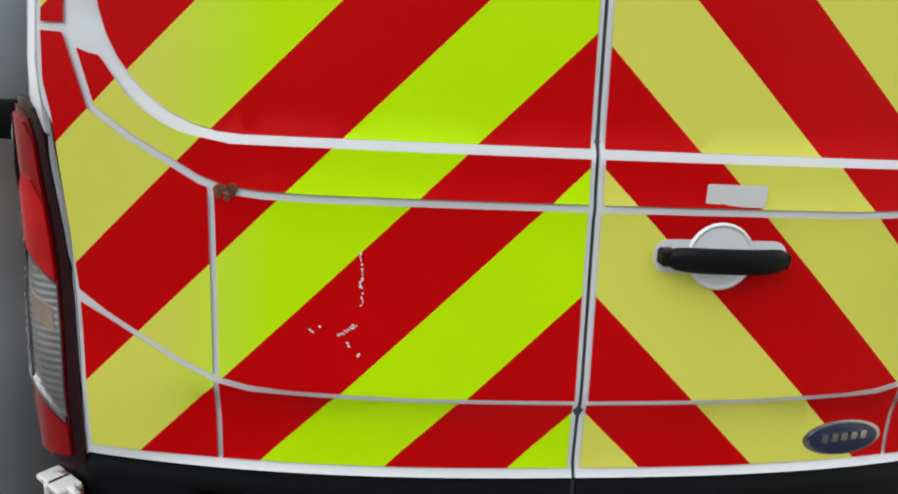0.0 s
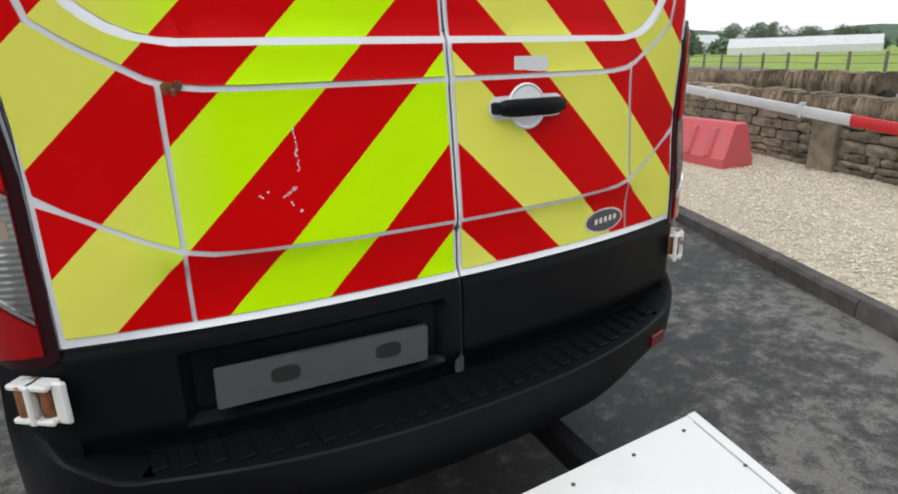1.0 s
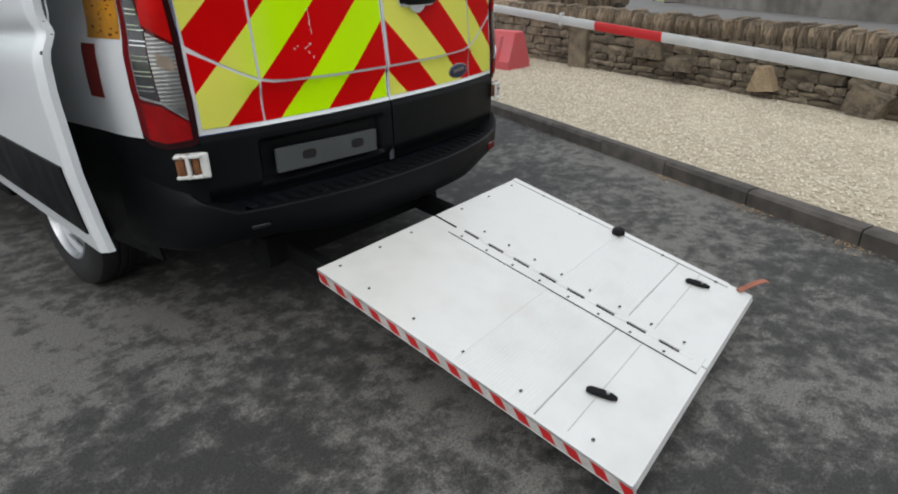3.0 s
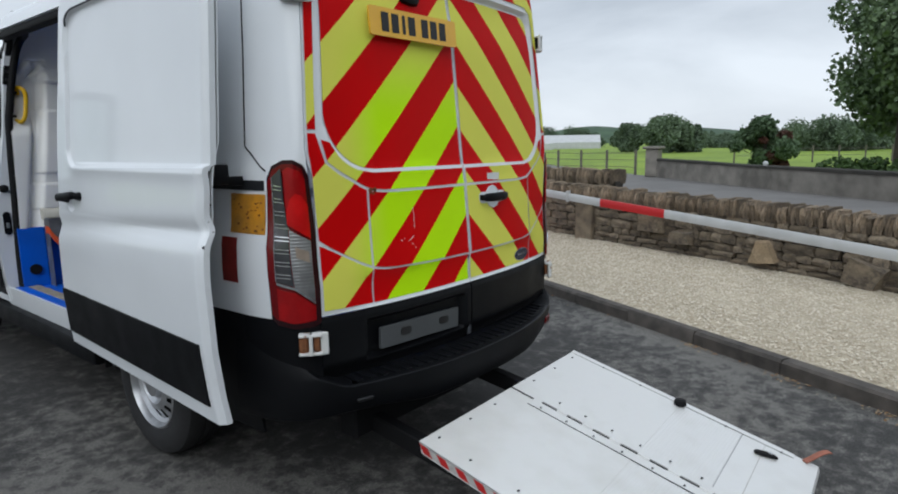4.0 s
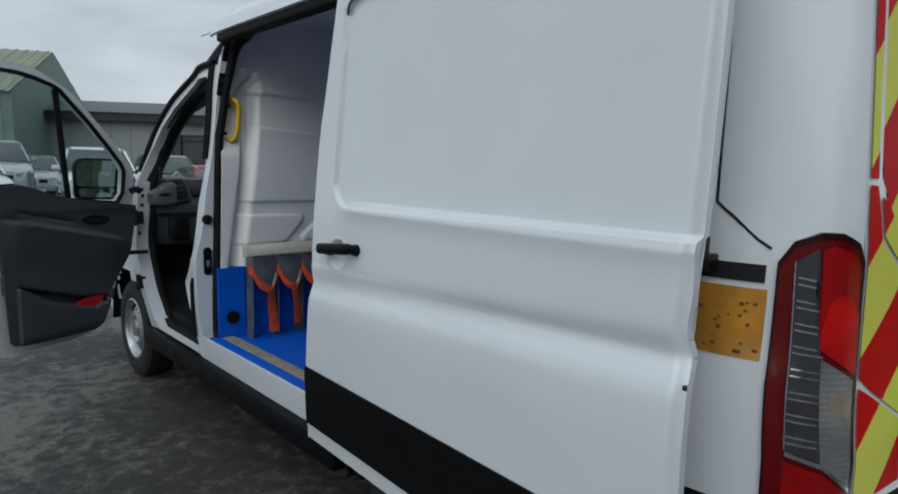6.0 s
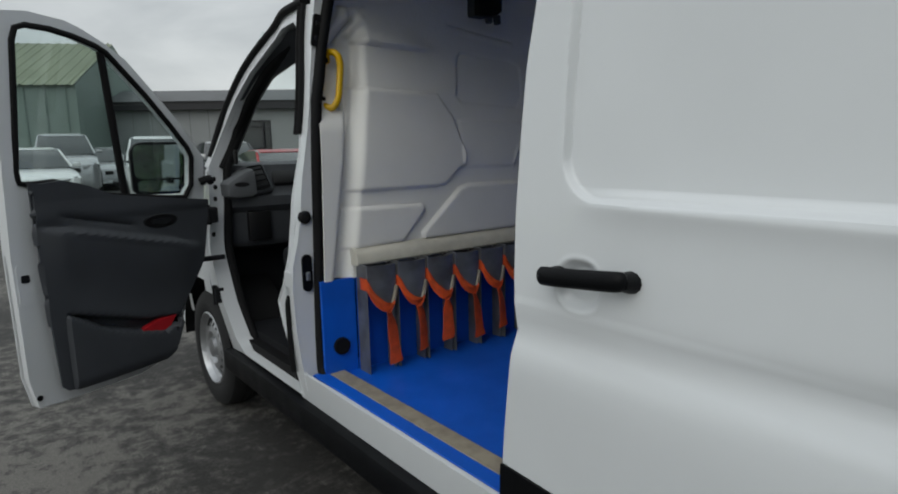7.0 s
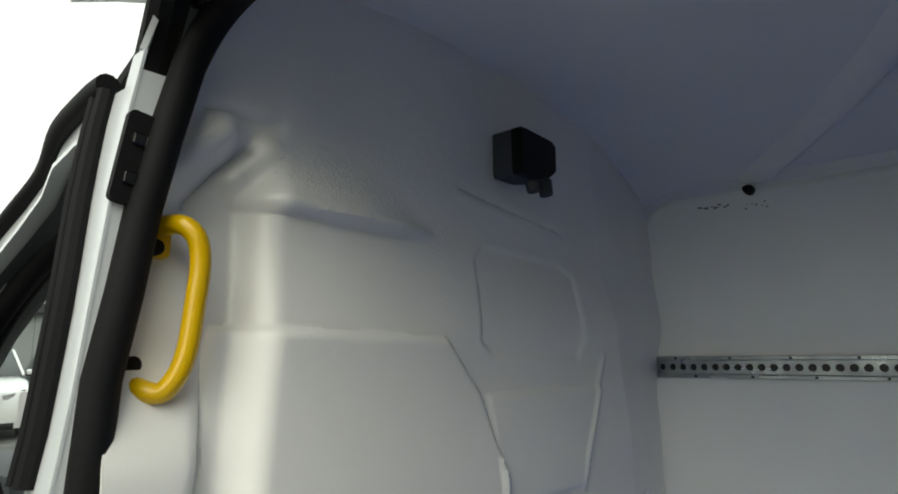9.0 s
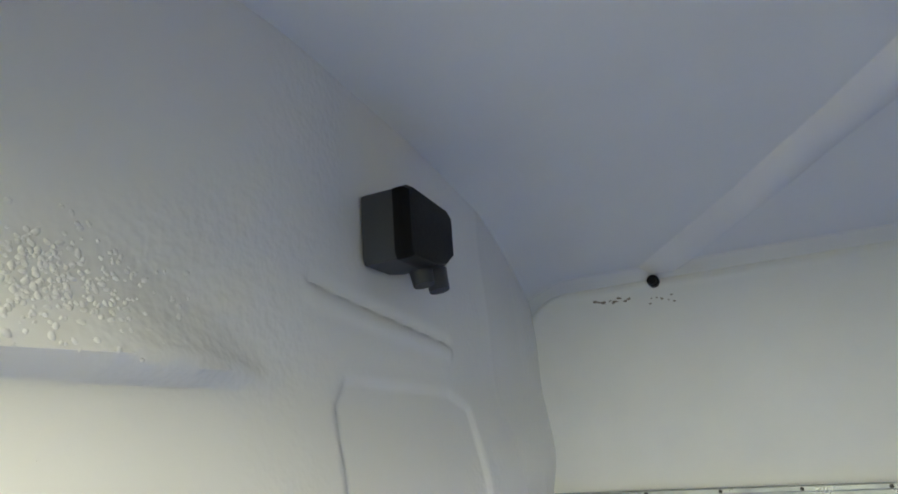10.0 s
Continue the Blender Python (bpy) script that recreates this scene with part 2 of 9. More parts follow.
def chevron_yellow():
    """Fluorescent yellow film: lime in the middle of one leaf, painted paler elsewhere."""
    m = bpy.data.materials.new("chevron_yellow")
    m.use_nodes = True
    n, l = m.node_tree.nodes, m.node_tree.links
    p = n["Principled BSDF"]
    tc, sep = n.new("ShaderNodeTexCoord"), n.new("ShaderNodeSeparateXYZ")
    l.new(tc.outputs["Object"], sep.inputs["Vector"])
    # paler towards flank and top: the sheen of grazing light put into the yellow
    fades = []
    for axis, lo, hi in (("X", -0.70, -0.46), ("X", 0.012, -0.012), ("Z", 1.95, 1.55)):
        r = n.new("ShaderNodeMapRange")
        r.interpolation_type = "SMOOTHSTEP"
        r.inputs["From Min"].default_value, r.inputs["From Max"].default_value = lo, hi
        l.new(sep.outputs[axis], r.inputs["Value"])
        fades.append(r.outputs["Result"])
    for k in (0, 1):
        mul = n.new("ShaderNodeMath")
        mul.operation = "MULTIPLY"
        l.new(fades[0], mul.inputs[0])
        l.new(fades[k + 1], mul.inputs[1])
        fades[0] = mul.outputs[0]
    mix, noise_t, mix2 = n.new("ShaderNodeMixRGB"), n.new("ShaderNodeTexNoise"), n.new("ShaderNodeMixRGB")
    mix.inputs["Color1"].default_value, mix.inputs["Color2"].default_value = (0.72, 0.72, 0.11, 1), (0.54, 0.90, 0.0, 1)
    l.new(fades[0], mix.inputs["Fac"])
    noise_t.inputs["Scale"].default_value, noise_t.inputs["Detail"].default_value = 3.0, 5.0
    l.new(tc.outputs["Object"], noise_t.inputs["Vector"])
    mix2.blend_type = "MULTIPLY"
    mix2.inputs["Fac"].default_value = 0.12
    l.new(mix.outputs["Color"], mix2.inputs["Color1"])
    l.new(noise_t.outputs["Fac"], mix2.inputs["Color2"])
    l.new(mix2.outputs["Color"], p.inputs["Base Color"])
    p.inputs["Roughness"].default_value, p.inputs["Specular IOR Level"].default_value = 0.45, 0.07
    p.inputs["Coat Weight"].default_value, p.inputs["Coat Roughness"].default_value = 0.02, 0.15
    return m


chevron_lime = chevron_yellow()
chevron_red = shader("chevron_red", (0.56, 0.001, 0.002), 0.48, spec=0.07, vary=0.14, grain=4, coat=0.02)
tape_red = shader("tape_red", (0.50, 0.018, 0.018), 0.5, vary=0.3, grain=30)
tape_white = shader("tape_white", (0.52, 0.50, 0.48), 0.5, vary=0.35, grain=30)

# ---- building blocks ----


def ease(v, a, b):
    """Smooth step from 0 at a to 1 at b."""
    k = min(1.0, max(0.0, (v - a) / (b - a)))
    return k * k * (3 - 2 * k)


def lerp_table(table, v):
    for (a, p), (b, q) in zip(table, table[1:]):
        if v <= b:
            return p + (q - p) * max(0.0, (v - a) / (b - a))
    return table[-1][1]


def smooth(bm):
    for f in bm.faces:
        f.smooth = True
    return bm


def thing(name, label, category, at=(0, 0, 0), group="", kind=""):
    ob = new(name)
    ob.empty_display_size = 0.2
    ob.location = at
    return tagged(ob, label, category, group, kind)


def part(name, bm, material, parent=None, label="", sharp=35):
    """Links a bmesh as one mesh object under a thing or a part; its corners stay in the world's metres."""
    me = bpy.data.meshes.new(name)
    bmesh.ops.remove_doubles(bm, verts=bm.verts, dist=1e-5)
    if sharp:
        for e in bm.edges:
            e.smooth = not (len(e.link_faces) == 2 and e.calc_face_angle(0) > radians(sharp))
        smooth(bm)
    bm.to_mesh(me)
    bm.free()
    for m in material if isinstance(material, (list, tuple)) else (material,):
        me.materials.append(m)
    ob = new(name, me)
    if parent is not None:
        off = Vector(parent.location) if parent.type == "EMPTY" else Vector((0, 0, 0))
        ob.parent = parent
        ob.matrix_parent_inverse = Matrix.Translation(-off)
    if label:
        ob["label"] = label
    return ob


def piece(name, mesh, parent, m=None, label=""):
    """One more object on a mesh that is shared."""
    ob = new(name, mesh)
    ob.parent = parent
    ob.matrix_basis = m or Matrix()
    if label:
        ob["label"] = label
    return ob


def box(bm, x0, x1, y0, y1, z0, z1, bev=0.0, seg=2, m=None, mat=0):
    vs = [bm.verts.new((x, y, z)) for x in (x0, x1) for y in (y0, y1) for z in (z0, z1)]
    if m:
        for v in vs:
            v.co = m @ v.co
    fs = [bm.faces.new([vs[i] for i in q]) for q in ((0, 1, 3, 2), (4, 6, 7, 5), (0, 4, 5, 1), (2, 3, 7, 6), (0, 2, 6, 4), (1, 5, 7, 3))]
    for f in fs:
        f.material_index = mat
    if bev:
        es = list({e for f in fs for e in f.edges})
        bmesh.ops.bevel(bm, geom=es, offset=bev, segments=seg, affect="EDGES", profile=0.5)
    return bm


def basis(p0, p1):
    d = (Vector(p1) - Vector(p0)).normalized()
    a = d.orthogonal().normalized()
    return d, a, d.cross(a)


def cyl(bm, p0, p1, r0, r1=None, n=16, caps=True, mat=0):
    r1 = r0 if r1 is None else r1
    d, a, b = basis(p0, p1)
    rings = [[bm.verts.new(Vector(p) + (a * math.cos(2 * math.pi * k / n) + b * math.sin(2 * math.pi * k / n)) * r) for k in range(n)] for p, r in ((p0, r0), (p1, r1))]
    fs = [bm.faces.new((rings[0][k], rings[0][(k + 1) % n], rings[1][(k + 1) % n], rings[1][k])) for k in range(n)]
    if caps:
        fs += [bm.faces.new(rings[0][::-1]), bm.faces.new(rings[1])]
    for f in fs:
        f.material_index = mat
    return bm


def tube(bm, pts, r, n=10, caps=True, mat=0):
    pts = [Vector(p) for p in pts]
    rings, a = [], None
    for i, p in enumerate(pts):
        d = (pts[min(i + 1, len(pts) - 1)] - pts[max(i - 1, 0)]).normalized()
        a = (d.orthogonal() if a is None else a - d * a.dot(d)).normalized()
        b = d.cross(a)
        rings.append([bm.verts.new(p + (a * math.cos(2 * math.pi * k / n) + b * math.sin(2 * math.pi * k / n)) * r) for k in range(n)])
    fs = []
    for q, s in zip(rings, rings[1:]):
        fs += [bm.faces.new((q[k], q[(k + 1) % n], s[(k + 1) % n], s[k])) for k in range(n)]
    if caps:
        fs += [bm.faces.new(rings[0][::-1]), bm.faces.new(rings[-1])]
    for f in fs:
        f.material_index = mat
    return bm


def sheet(bm, f, us, vs, keep=None, mat=0):
    """A grid of quads over f(u, v); keep(u, v) at a cell's middle says whether it is there."""
    grid = [[bm.verts.new(f(u, v)) for v in vs] for u in us]
    for i in range(len(us) - 1):
        for j in range(len(vs) - 1):
            if keep is None or keep((us[i] + us[i + 1]) / 2, (vs[j] + vs[j + 1]) / 2):
                bm.faces.new((grid[i][j], grid[i + 1][j], grid[i + 1][j + 1], grid[i][j + 1])).material_index = mat
    loose = [v for v in bm.verts if not v.link_faces]
    bmesh.ops.delete(bm, geom=loose, context="VERTS")
    return bm


def thicken(bm, t, centre=(0, 2.2, 1.2)):
    """Gives a sheet thickness t, on the side of it that faces the centre."""
    bmesh.ops.remove_doubles(bm, verts=bm.verts, dist=1e-6)
    bmesh.ops.recalc_face_normals(bm, faces=bm.faces)
    if sum((f.calc_center_median() - Vector(centre)).dot(f.normal) * f.calc_area() for f in bm.faces) < 0:
        bmesh.ops.reverse_faces(bm, faces=bm.faces)
    bm.normal_update()
    old, border = list(bm.faces), [e for e in bm.edges if len(e.link_faces) == 1]
    twin = {v: bm.verts.new(v.co - v.normal * t) for v in list(bm.verts)}
    for f in old:
        bm.faces.new([twin[v] for v in reversed(f.verts)]).material_index = f.material_index
    for e in border:
        a, b = e.verts
        lp = e.link_loops[0]
        if lp.vert is not a:
            a, b = b, a
        bm.faces.new((b, a, twin[a], twin[b])).material_index = e.link_faces[0].material_index
    return bm


def steps(a, b, n, *extra):
    return sorted(set([round(a + (b - a) * k / n, 5) for k in range(n + 1)] + [round(e, 5) for e in extra if a <= e <= b]))


def loft(bm, rings, close=True, caps=True, mat=0):
    vr = [[bm.verts.new(p) for p in r] for r in rings]
    n = len(vr[0])
    fs = []
    for a, b in zip(vr, vr[1:]):
        for k in range(n if close else n - 1):
            fs.append(bm.faces.new((a[k], a[(k + 1) % n], b[(k + 1) % n], b[k])))
    if caps and close:
        fs += [bm.faces.new(vr[0][::-1]), bm.faces.new(vr[-1])]
    for f in fs:
        f.material_index = mat
    return bm


def plate(bm, outline, to3d, depth, mat=0):
    """A flat outline in two coordinates, laid into space by to3d(a, b, d), with thickness from d = 0 to depth."""
    lo, hi = ([bm.verts.new(to3d(a, b, d)) for a, b in outline] for d in (0.0, depth))
    fs = [bm.faces.new(lo[::-1]), bm.faces.new(hi)]
    n = len(lo)
    fs += [bm.faces.new((lo[k], lo[(k + 1) % n], hi[(k + 1) % n], hi[k])) for k in range(n)]
    for f in fs:
        f.material_index = mat
    bmesh.ops.recalc_face_normals(bm, faces=fs)
    return bm


def rounded(x0, x1, z0, z1, r, n=5):
    """The outline of a rectangle with round corners; r: one radius, or four from the lower left round by the lower right."""
    rs = r if isinstance(r, (list, tuple)) else (r,) * 4
    out = []
    for (cx, cz, sx, sz, start), q in zip(((x0, z0, 1, 1, 180), (x1, z0, -1, 1, 270), (x1, z1, -1, -1, 0), (x0, z1, 1, -1, 90)), rs):
        for k in range(n + 1):
            a = radians(start + 90 * k / n)
            out.append((cx + sx * q + q * math.cos(a), cz + sz * q + q * math.sin(a)))
    return out


def ring_between(bm, outer, inner, to3d, depth, mat=0):
    """A frame between two outlines of as many points."""
    n = len(outer)
    ends = []
    for d in (0.0, depth):
        ends.append(([bm.verts.new(to3d(*p, d)) for p in outer], [bm.verts.new(to3d(*p, d)) for p in inner]))
    fs = []
    for k in range(n):
        j = (k + 1) % n
        (o0, i0), (o1, i1) = ends
        for q in ((o0[k], o0[j], i0[j], i0[k]), (o1[k], i1[k], i1[j], o1[j]), (o0[k], o1[k], o1[j], o0[j]), (i0[k], i0[j], i1[j], i1[k])):
            fs.append(bm.faces.new(q))
    for f in fs:
        f.material_index = mat
    bmesh.ops.recalc_face_normals(bm, faces=fs)
    return bm


def lathe(bm, profile, centre, axis="x", n=40, mat=0):
    """A profile of (radius, along) turned about an axis through centre."""
    rings = []
    for r, a in profile:
        ring = []
        for k in range(n):
            c, s = math.cos(2 * math.pi * k / n) * r, math.sin(2 * math.pi * k / n) * r
            ring.append(Vector(centre) + Vector({"x": (a, c, s), "y": (c, a, s), "z": (c, s, a)}[axis]))
        rings.append(ring)
    return loft(bm, rings, True, False, mat)

# ---- the van ----
van = thing("panel_van", "white panel van with chevron rear, side and front doors open", "van", (0, 2.2, 0))

SIDE = [(0.34, 0.925), (0.55, 0.955), (0.75, 0.977), (1.0, 0.985), (1.1, 0.98), (1.17, 0.965), (1.3, 0.955), (1.37, 0.95), (1.4, 0.94),
        (1.46, 0.935), (1.9, 0.905), (2.1, 0.89), (2.18, 0.875), (2.25, 0.845), (2.29, 0.80), (2.32, 0.745), (2.35, 0.65), (2.37, 0.50), (2.38, 0.30), (2.385, 0.0)]


def half(z, y=1.0):
    """Half the body's width at a height, drawn in a little towards the tail and the nose."""
    k = 1.0 - 0.045 * ease(y, 1.2, 0.3) - 0.10 * ease(y, 4.3, 5.35) ** 1.5
    return lerp_table(SIDE, z) * k


EDGE = [(0.838, 0.795), (1.335, 0.793), (1.36, 0.80), (1.40, 0.816), (1.43, 0.819), (1.49, 0.817), (1.58, 0.81), (1.765, 0.793), (1.95, 0.779), (2.14, 0.763),
        (2.20, 0.757), (2.225, 0.748), (2.243, 0.735), (2.255, 0.715), (2.262, 0.685), (2.3, 0.66)]


def leaf_edge(z):
    """Half the width of the two rear leaves together."""
    return lerp_table(EDGE, z)


def post_edge(z):
    return 0.797 + 0.024 * ease(z, 1.1, 1.45) if z < 1.45 else leaf_edge(z) + 0.004


def window_sd(a, z):
    """Distance to the pressed window field of a leaf (negative inside); a: distance from the middle."""
    x1 = 0.748 - 0.08 * max(0.0, z - 1.5)
    r = 0.21 if z < 1.6 else 0.06
    qx, qz = a - x1 + r, abs(z - 1.742) - 0.38 + r
    return math.hypot(max(qx, 0), max(qz, 0)) + min(max(qx, qz), 0) - r


def back(x, z):
    """The y of the rear leaves' outer skin."""
    a = abs(x)
    y = (0.085 - 0.035 * ease(z, 1.0, 1.5)) * (a / 0.8) ** 2.5 + 0.09 * max(0.0, z - 0.95) + 0.10 * max(0.0, z - 2.12) ** 1.2
    d = window_sd(a, z)
    y += (0.010 + 0.014 * ease(z, 1.9, 2.1)) * ease(d, 0.012, -0.012)
    y -= 0.004 * math.exp(-((d - 0.002) / 0.006) ** 2)
    y -= 0.004 * math.exp(-((z - 1.283) / 0.012) ** 2) * ease(a, 0.66, 0.5)
    y += 0.012 * ease(z, 0.978, 0.955) * ease(a, 0.75, 0.55) - 0.012 * ease(z, 0.86, 0.84) * ease(a, 0.75, 0.55)
    return y


# the side walls, roof and pillars


def roof_drop(y):
    return 1.0 - ease(y, 3.0, 3.75) * 0.14


def skin(side):
    def at(y, z):
        zz = 0.34 + (z - 0.34) * (roof_drop(y) if z > 1.4 else 1.0) if z > 1.4 else z
        if z > 1.4:
            zz = 1.4 + (z - 1.4) * (1 - 0.32 * ease(y, 2.95, 3.85))
        return Vector((side * half(z, y), y, zz))
    return at


ARCH = 0.43


def in_arch(y, z):
    return any(math.hypot(y - c, z - 0.34) < ARCH for c in (1.21, 4.39))


ys = steps(0.36, 5.3, 52, 1.75, 3.055, 3.12, 3.66, 4.14)
CLAD = 0.835
zs = [0.34, 0.42, 0.5, 0.58, 0.66, 0.72, 0.78, CLAD, 0.86, 0.94, 1.0, 1.1, 1.17, 1.24, 1.3, 1.37, 1.4, 1.46, 1.55, 1.65, 1.75, 1.85, 1.92, 2.0, 2.06, 2.12, 2.18, 2.22,
      2.25, 2.27, 2.29, 2.305, 2.32, 2.335, 2.35, 2.36, 2.37, 2.38, 2.385]
left, right = skin(-1), skin(1)


def left_keep(y, z):
    if in_arch(y, z):
        return False
    if 1.75 < y < 3.055 and 0.55 < z < 2.18:
        return False
    if 3.12 < y < 4.14 and 0.45 < z < 2.06 or z > 1.98 and y > 3.66:
        return False
    if 1.42 < z < 2.34 and y > 3.055 or z > 1.0 and 3.055 < y < 3.3 and z < 2.34:
        return False
    return not (z > 1.3 and y > 4.2)


def right_keep(y, z):
    if in_arch(y, z) or (3.35 < y < 4.1 and 1.42 < z < 2.0) or (z > 1.98 and y > 3.66) or (z > 1.42 and y > 4.0):
        return False
    return not (z > 1.3 and y > 4.2)


for side, at, keep in ((-1, left, left_keep), (1, right, right_keep)):
    for low in (True, False):
        bm = bmesh.new()
        sheet(bm, at, ys, zs, (lambda y, z, k=keep: k(y, z) and z < CLAD and y < 1.75) if low else (lambda y, z, k=keep: k(y, z) and not (z < CLAD and y < 1.75)))
        thicken(bm, 0.012)
        part("side_cladding" if low else "side_wall", bm, black_plastic if low else white_paint, van, "black plastic lower side cladding" if low else "white painted side wall")

# nose: bonnet, wings' front, lower front; seen only past the open door
bm = bmesh.new()
nose = [(4.22, 1.36, 0.93), (4.7, 1.26, 0.93), (5.1, 1.14, 0.90), (5.32, 0.98, 0.888), (5.4, 0.75, 0.885), (5.42, 0.5, 0.87), (5.36, 0.34, 0.85)]
for i in range(len(nose) - 1):
    (ya, za, wa), (yb, zb, wb) = nose[i], nose[i + 1]
    sheet(bm, lambda u, v, ya=ya, yb=yb, za=za, zb=zb, wa=wa, wb=wb: Vector((u * (wa + (wb - wa) * v), ya + (yb - ya) * v - 0.10 * u * u, za + (zb - za) * v - 0.04 * u * u)),
          steps(-1, 1, 14), [0, 0.5, 1])
thicken(bm, 0.01)
part("bonnet", bm, white_paint, van, "white bonnet and nose")

# rear corner posts between side walls and rear leaves


def corner(side, s, z):
    """s from 0 on the side wall to 1 at the leaf's edge."""
    zt = z
    x0, x1 = half(zt, 0.36), post_edge(zt)
    p0, p2 = Vector((x0, 0.36, zt)), Vector((x1, back(x1, min(zt, 2.2)), zt))
    p1 = Vector((x0 - 0.012, p2.y + 0.035, zt))
    p = p0 * (1 - s) ** 2 + p1 * 2 * s * (1 - s) + p2 * s * s
    return Vector((side * p.x, p.y, p.z))


for side in (-1, 1):
    bm = bmesh.new()
    sheet(bm, lambda s, z: corner(side, s, z), steps(0, 1, 14), [CLAD, 0.9, 1.0, 1.1, 1.2, 1.3, 1.34, 1.38, 1.42, 1.46, 1.6, 1.75, 1.9, 2.0, 2.08, 2.14, 2.18, 2.21, 2.235, 2.255])
    part("rear_corner_post", thicken(bm, 0.01), white_paint, van, "white rounded rear corner post")
    bm = bmesh.new()
    sheet(bm, lambda s, z: corner(side, s, z), steps(0, 1, 10), [0.445, 0.5, 0.6, 0.7, CLAD])
    part("corner_cladding", thicken(bm, 0.012), black_plastic, van, "black plastic rear corner cladding")


def roof_at(x):
    """The roof's height over the tail at a distance from the middle."""
    for (za, wa), (zb, wb) in zip(SIDE[-8:], SIDE[-7:]):
        if wb * 0.955 <= x <= wa * 0.955 + 1e-6:
            return za + (zb - za) * (wa * 0.955 - x) / (0.955 * (wa - wb))
    return SIDE[-1][0]


def tail_roof(u, s):
    """u across from -1 to 1; s from 0 at the leaves' top edge to 1 at y = 0.36 on the roof."""
    a = abs(u)
    w = half(2.255, 0.36)
    p2 = Vector((a * w, 0.36, roof_at(a * w)))
    xe = a * 0.715
    p0 = Vector((xe, back(xe, 2.2) + 0.008, 2.266 - 0.011 * ease(a, 0.9, 1.0)))
    p1 = Vector((a * (w - 0.012), p0.y + 0.02 + 0.015 * a, p0.z + 0.8 * (p2.z - p0.z)))
    p = p0 * (1 - s) ** 2 + p1 * 2 * s * (1 - s) + p2 * s * s
    return Vector((math.copysign(p.x, u), p.y, p.z))


bm = bmesh.new()
sheet(bm, tail_roof, steps(-1, 1, 40), steps(0, 1, 10))
part("roof_tail", thicken(bm, 0.01), white_paint, van, "white rounded rear edge of the roof")
bm = bmesh.new()
box(bm, -0.165, 0.165, 0.10, 0.15, 2.275, 2.30, 0.01, 2, Matrix.Translation((0, 0.02, 0)))
part("high_brake_light", bm, lens_dark, van, "slim dark red high brake light")
# shut line of the rear quarter, a fine dark groove


def quarter(y, z):
    """A point on the rear quarter's skin, standing a hair proud of it."""
    if y >= 0.36:
        return Vector((-half(z, y) - 0.001, y, z))
    lo, hi = 0.0, 1.0
    for _ in range(24):
        mid = (lo + hi) / 2
        lo, hi = (mid, hi) if corner(-1, mid, z).y > y else (lo, mid)
    return corner(-1, lo, z) + Vector((-0.001, -0.001, 0))


QUARTER = [(1.37, 0.235), (1.39, 0.27), (1.43, 0.315), (1.455, 0.35), (1.58, 0.353), (1.77, 0.356), (1.95, 0.362), (2.13, 0.375), (2.25, 0.395)]
bm = bmesh.new()
tube(bm, [quarter(lerp_table(QUARTER, z), z) for z in steps(1.37, 2.25, 60)], 0.003, 6)
part("panel_gap", bm, rubber, van)

# rear leaves
SLOPE, S0, PITCH = 0.98, 0.961, 0.1943


LINE_B = [(0.79, 1.50), (0.757, 1.396), (0.70, 1.357), (0.633, 1.321), (0.595, 1.300), (0.556, 1.287), (0.50, 1.281), (0.427, 1.279), (0.2, 1.279), (0.0, 1.279)]
LINE_C = [(0.795, 1.109), (0.745, 1.082), (0.696, 1.054), (0.63, 1.018), (0.573, 0.992), (0.52, 0.981), (0.462, 0.976), (0.284, 0.972), (0.0, 0.970)]



def drawn_in(line):
    """The creases run a little further in where the leaf's flank is fuller."""
    return [(x - 0.019 * ease(z, 1.0, 1.5) * (x / 0.8) ** 2.5, z) for x, z in line]


LINE_B, LINE_C = drawn_in(LINE_B), drawn_in(LINE_C)


def shifted(line, d):
    """A run of points moved sideways by d, to leave a gap beside a crease."""
    out = []
    for i, (x, z) in enumerate(line):
        (xa, za), (xb, zb) = line[max(i - 1, 0)], line[min(i + 1, len(line) - 1)]
        t = math.hypot(xb - xa, zb - za)
        out.append((x - (zb - za) / t * d * -1, z + (xb - xa) / t * d * -1))
    return out


def clean(poly):
    out = []
    for p in poly:
        if not out or math.hypot(p[0] - out[-1][0], p[1] - out[-1][1]) > 0.002:
            out.append(p)
    return out


IN = 0.011
b_up, b_dn = shifted(LINE_B, 0.006), shifted(LINE_B, -0.006)
c_up, c_dn = shifted(LINE_C, 0.005), shifted(LINE_C, -0.005)
V = 0.571


def left_of(line, x, take_greater):
    """The points of a line on one side of x, with the crossing itself."""
    out = []
    for (xa, za), (xb, zb) in zip(line, line[1:]):
        if (xa > x) == take_greater or xa == x:
            out.append((xa, za))
        if (xa - x) * (xb - x) < 0:
            out.append((x, za + (zb - za) * (x - xa) / (xb - xa)))
    if (line[-1][0] > x) == take_greater:
        out.append(line[-1])
    return out


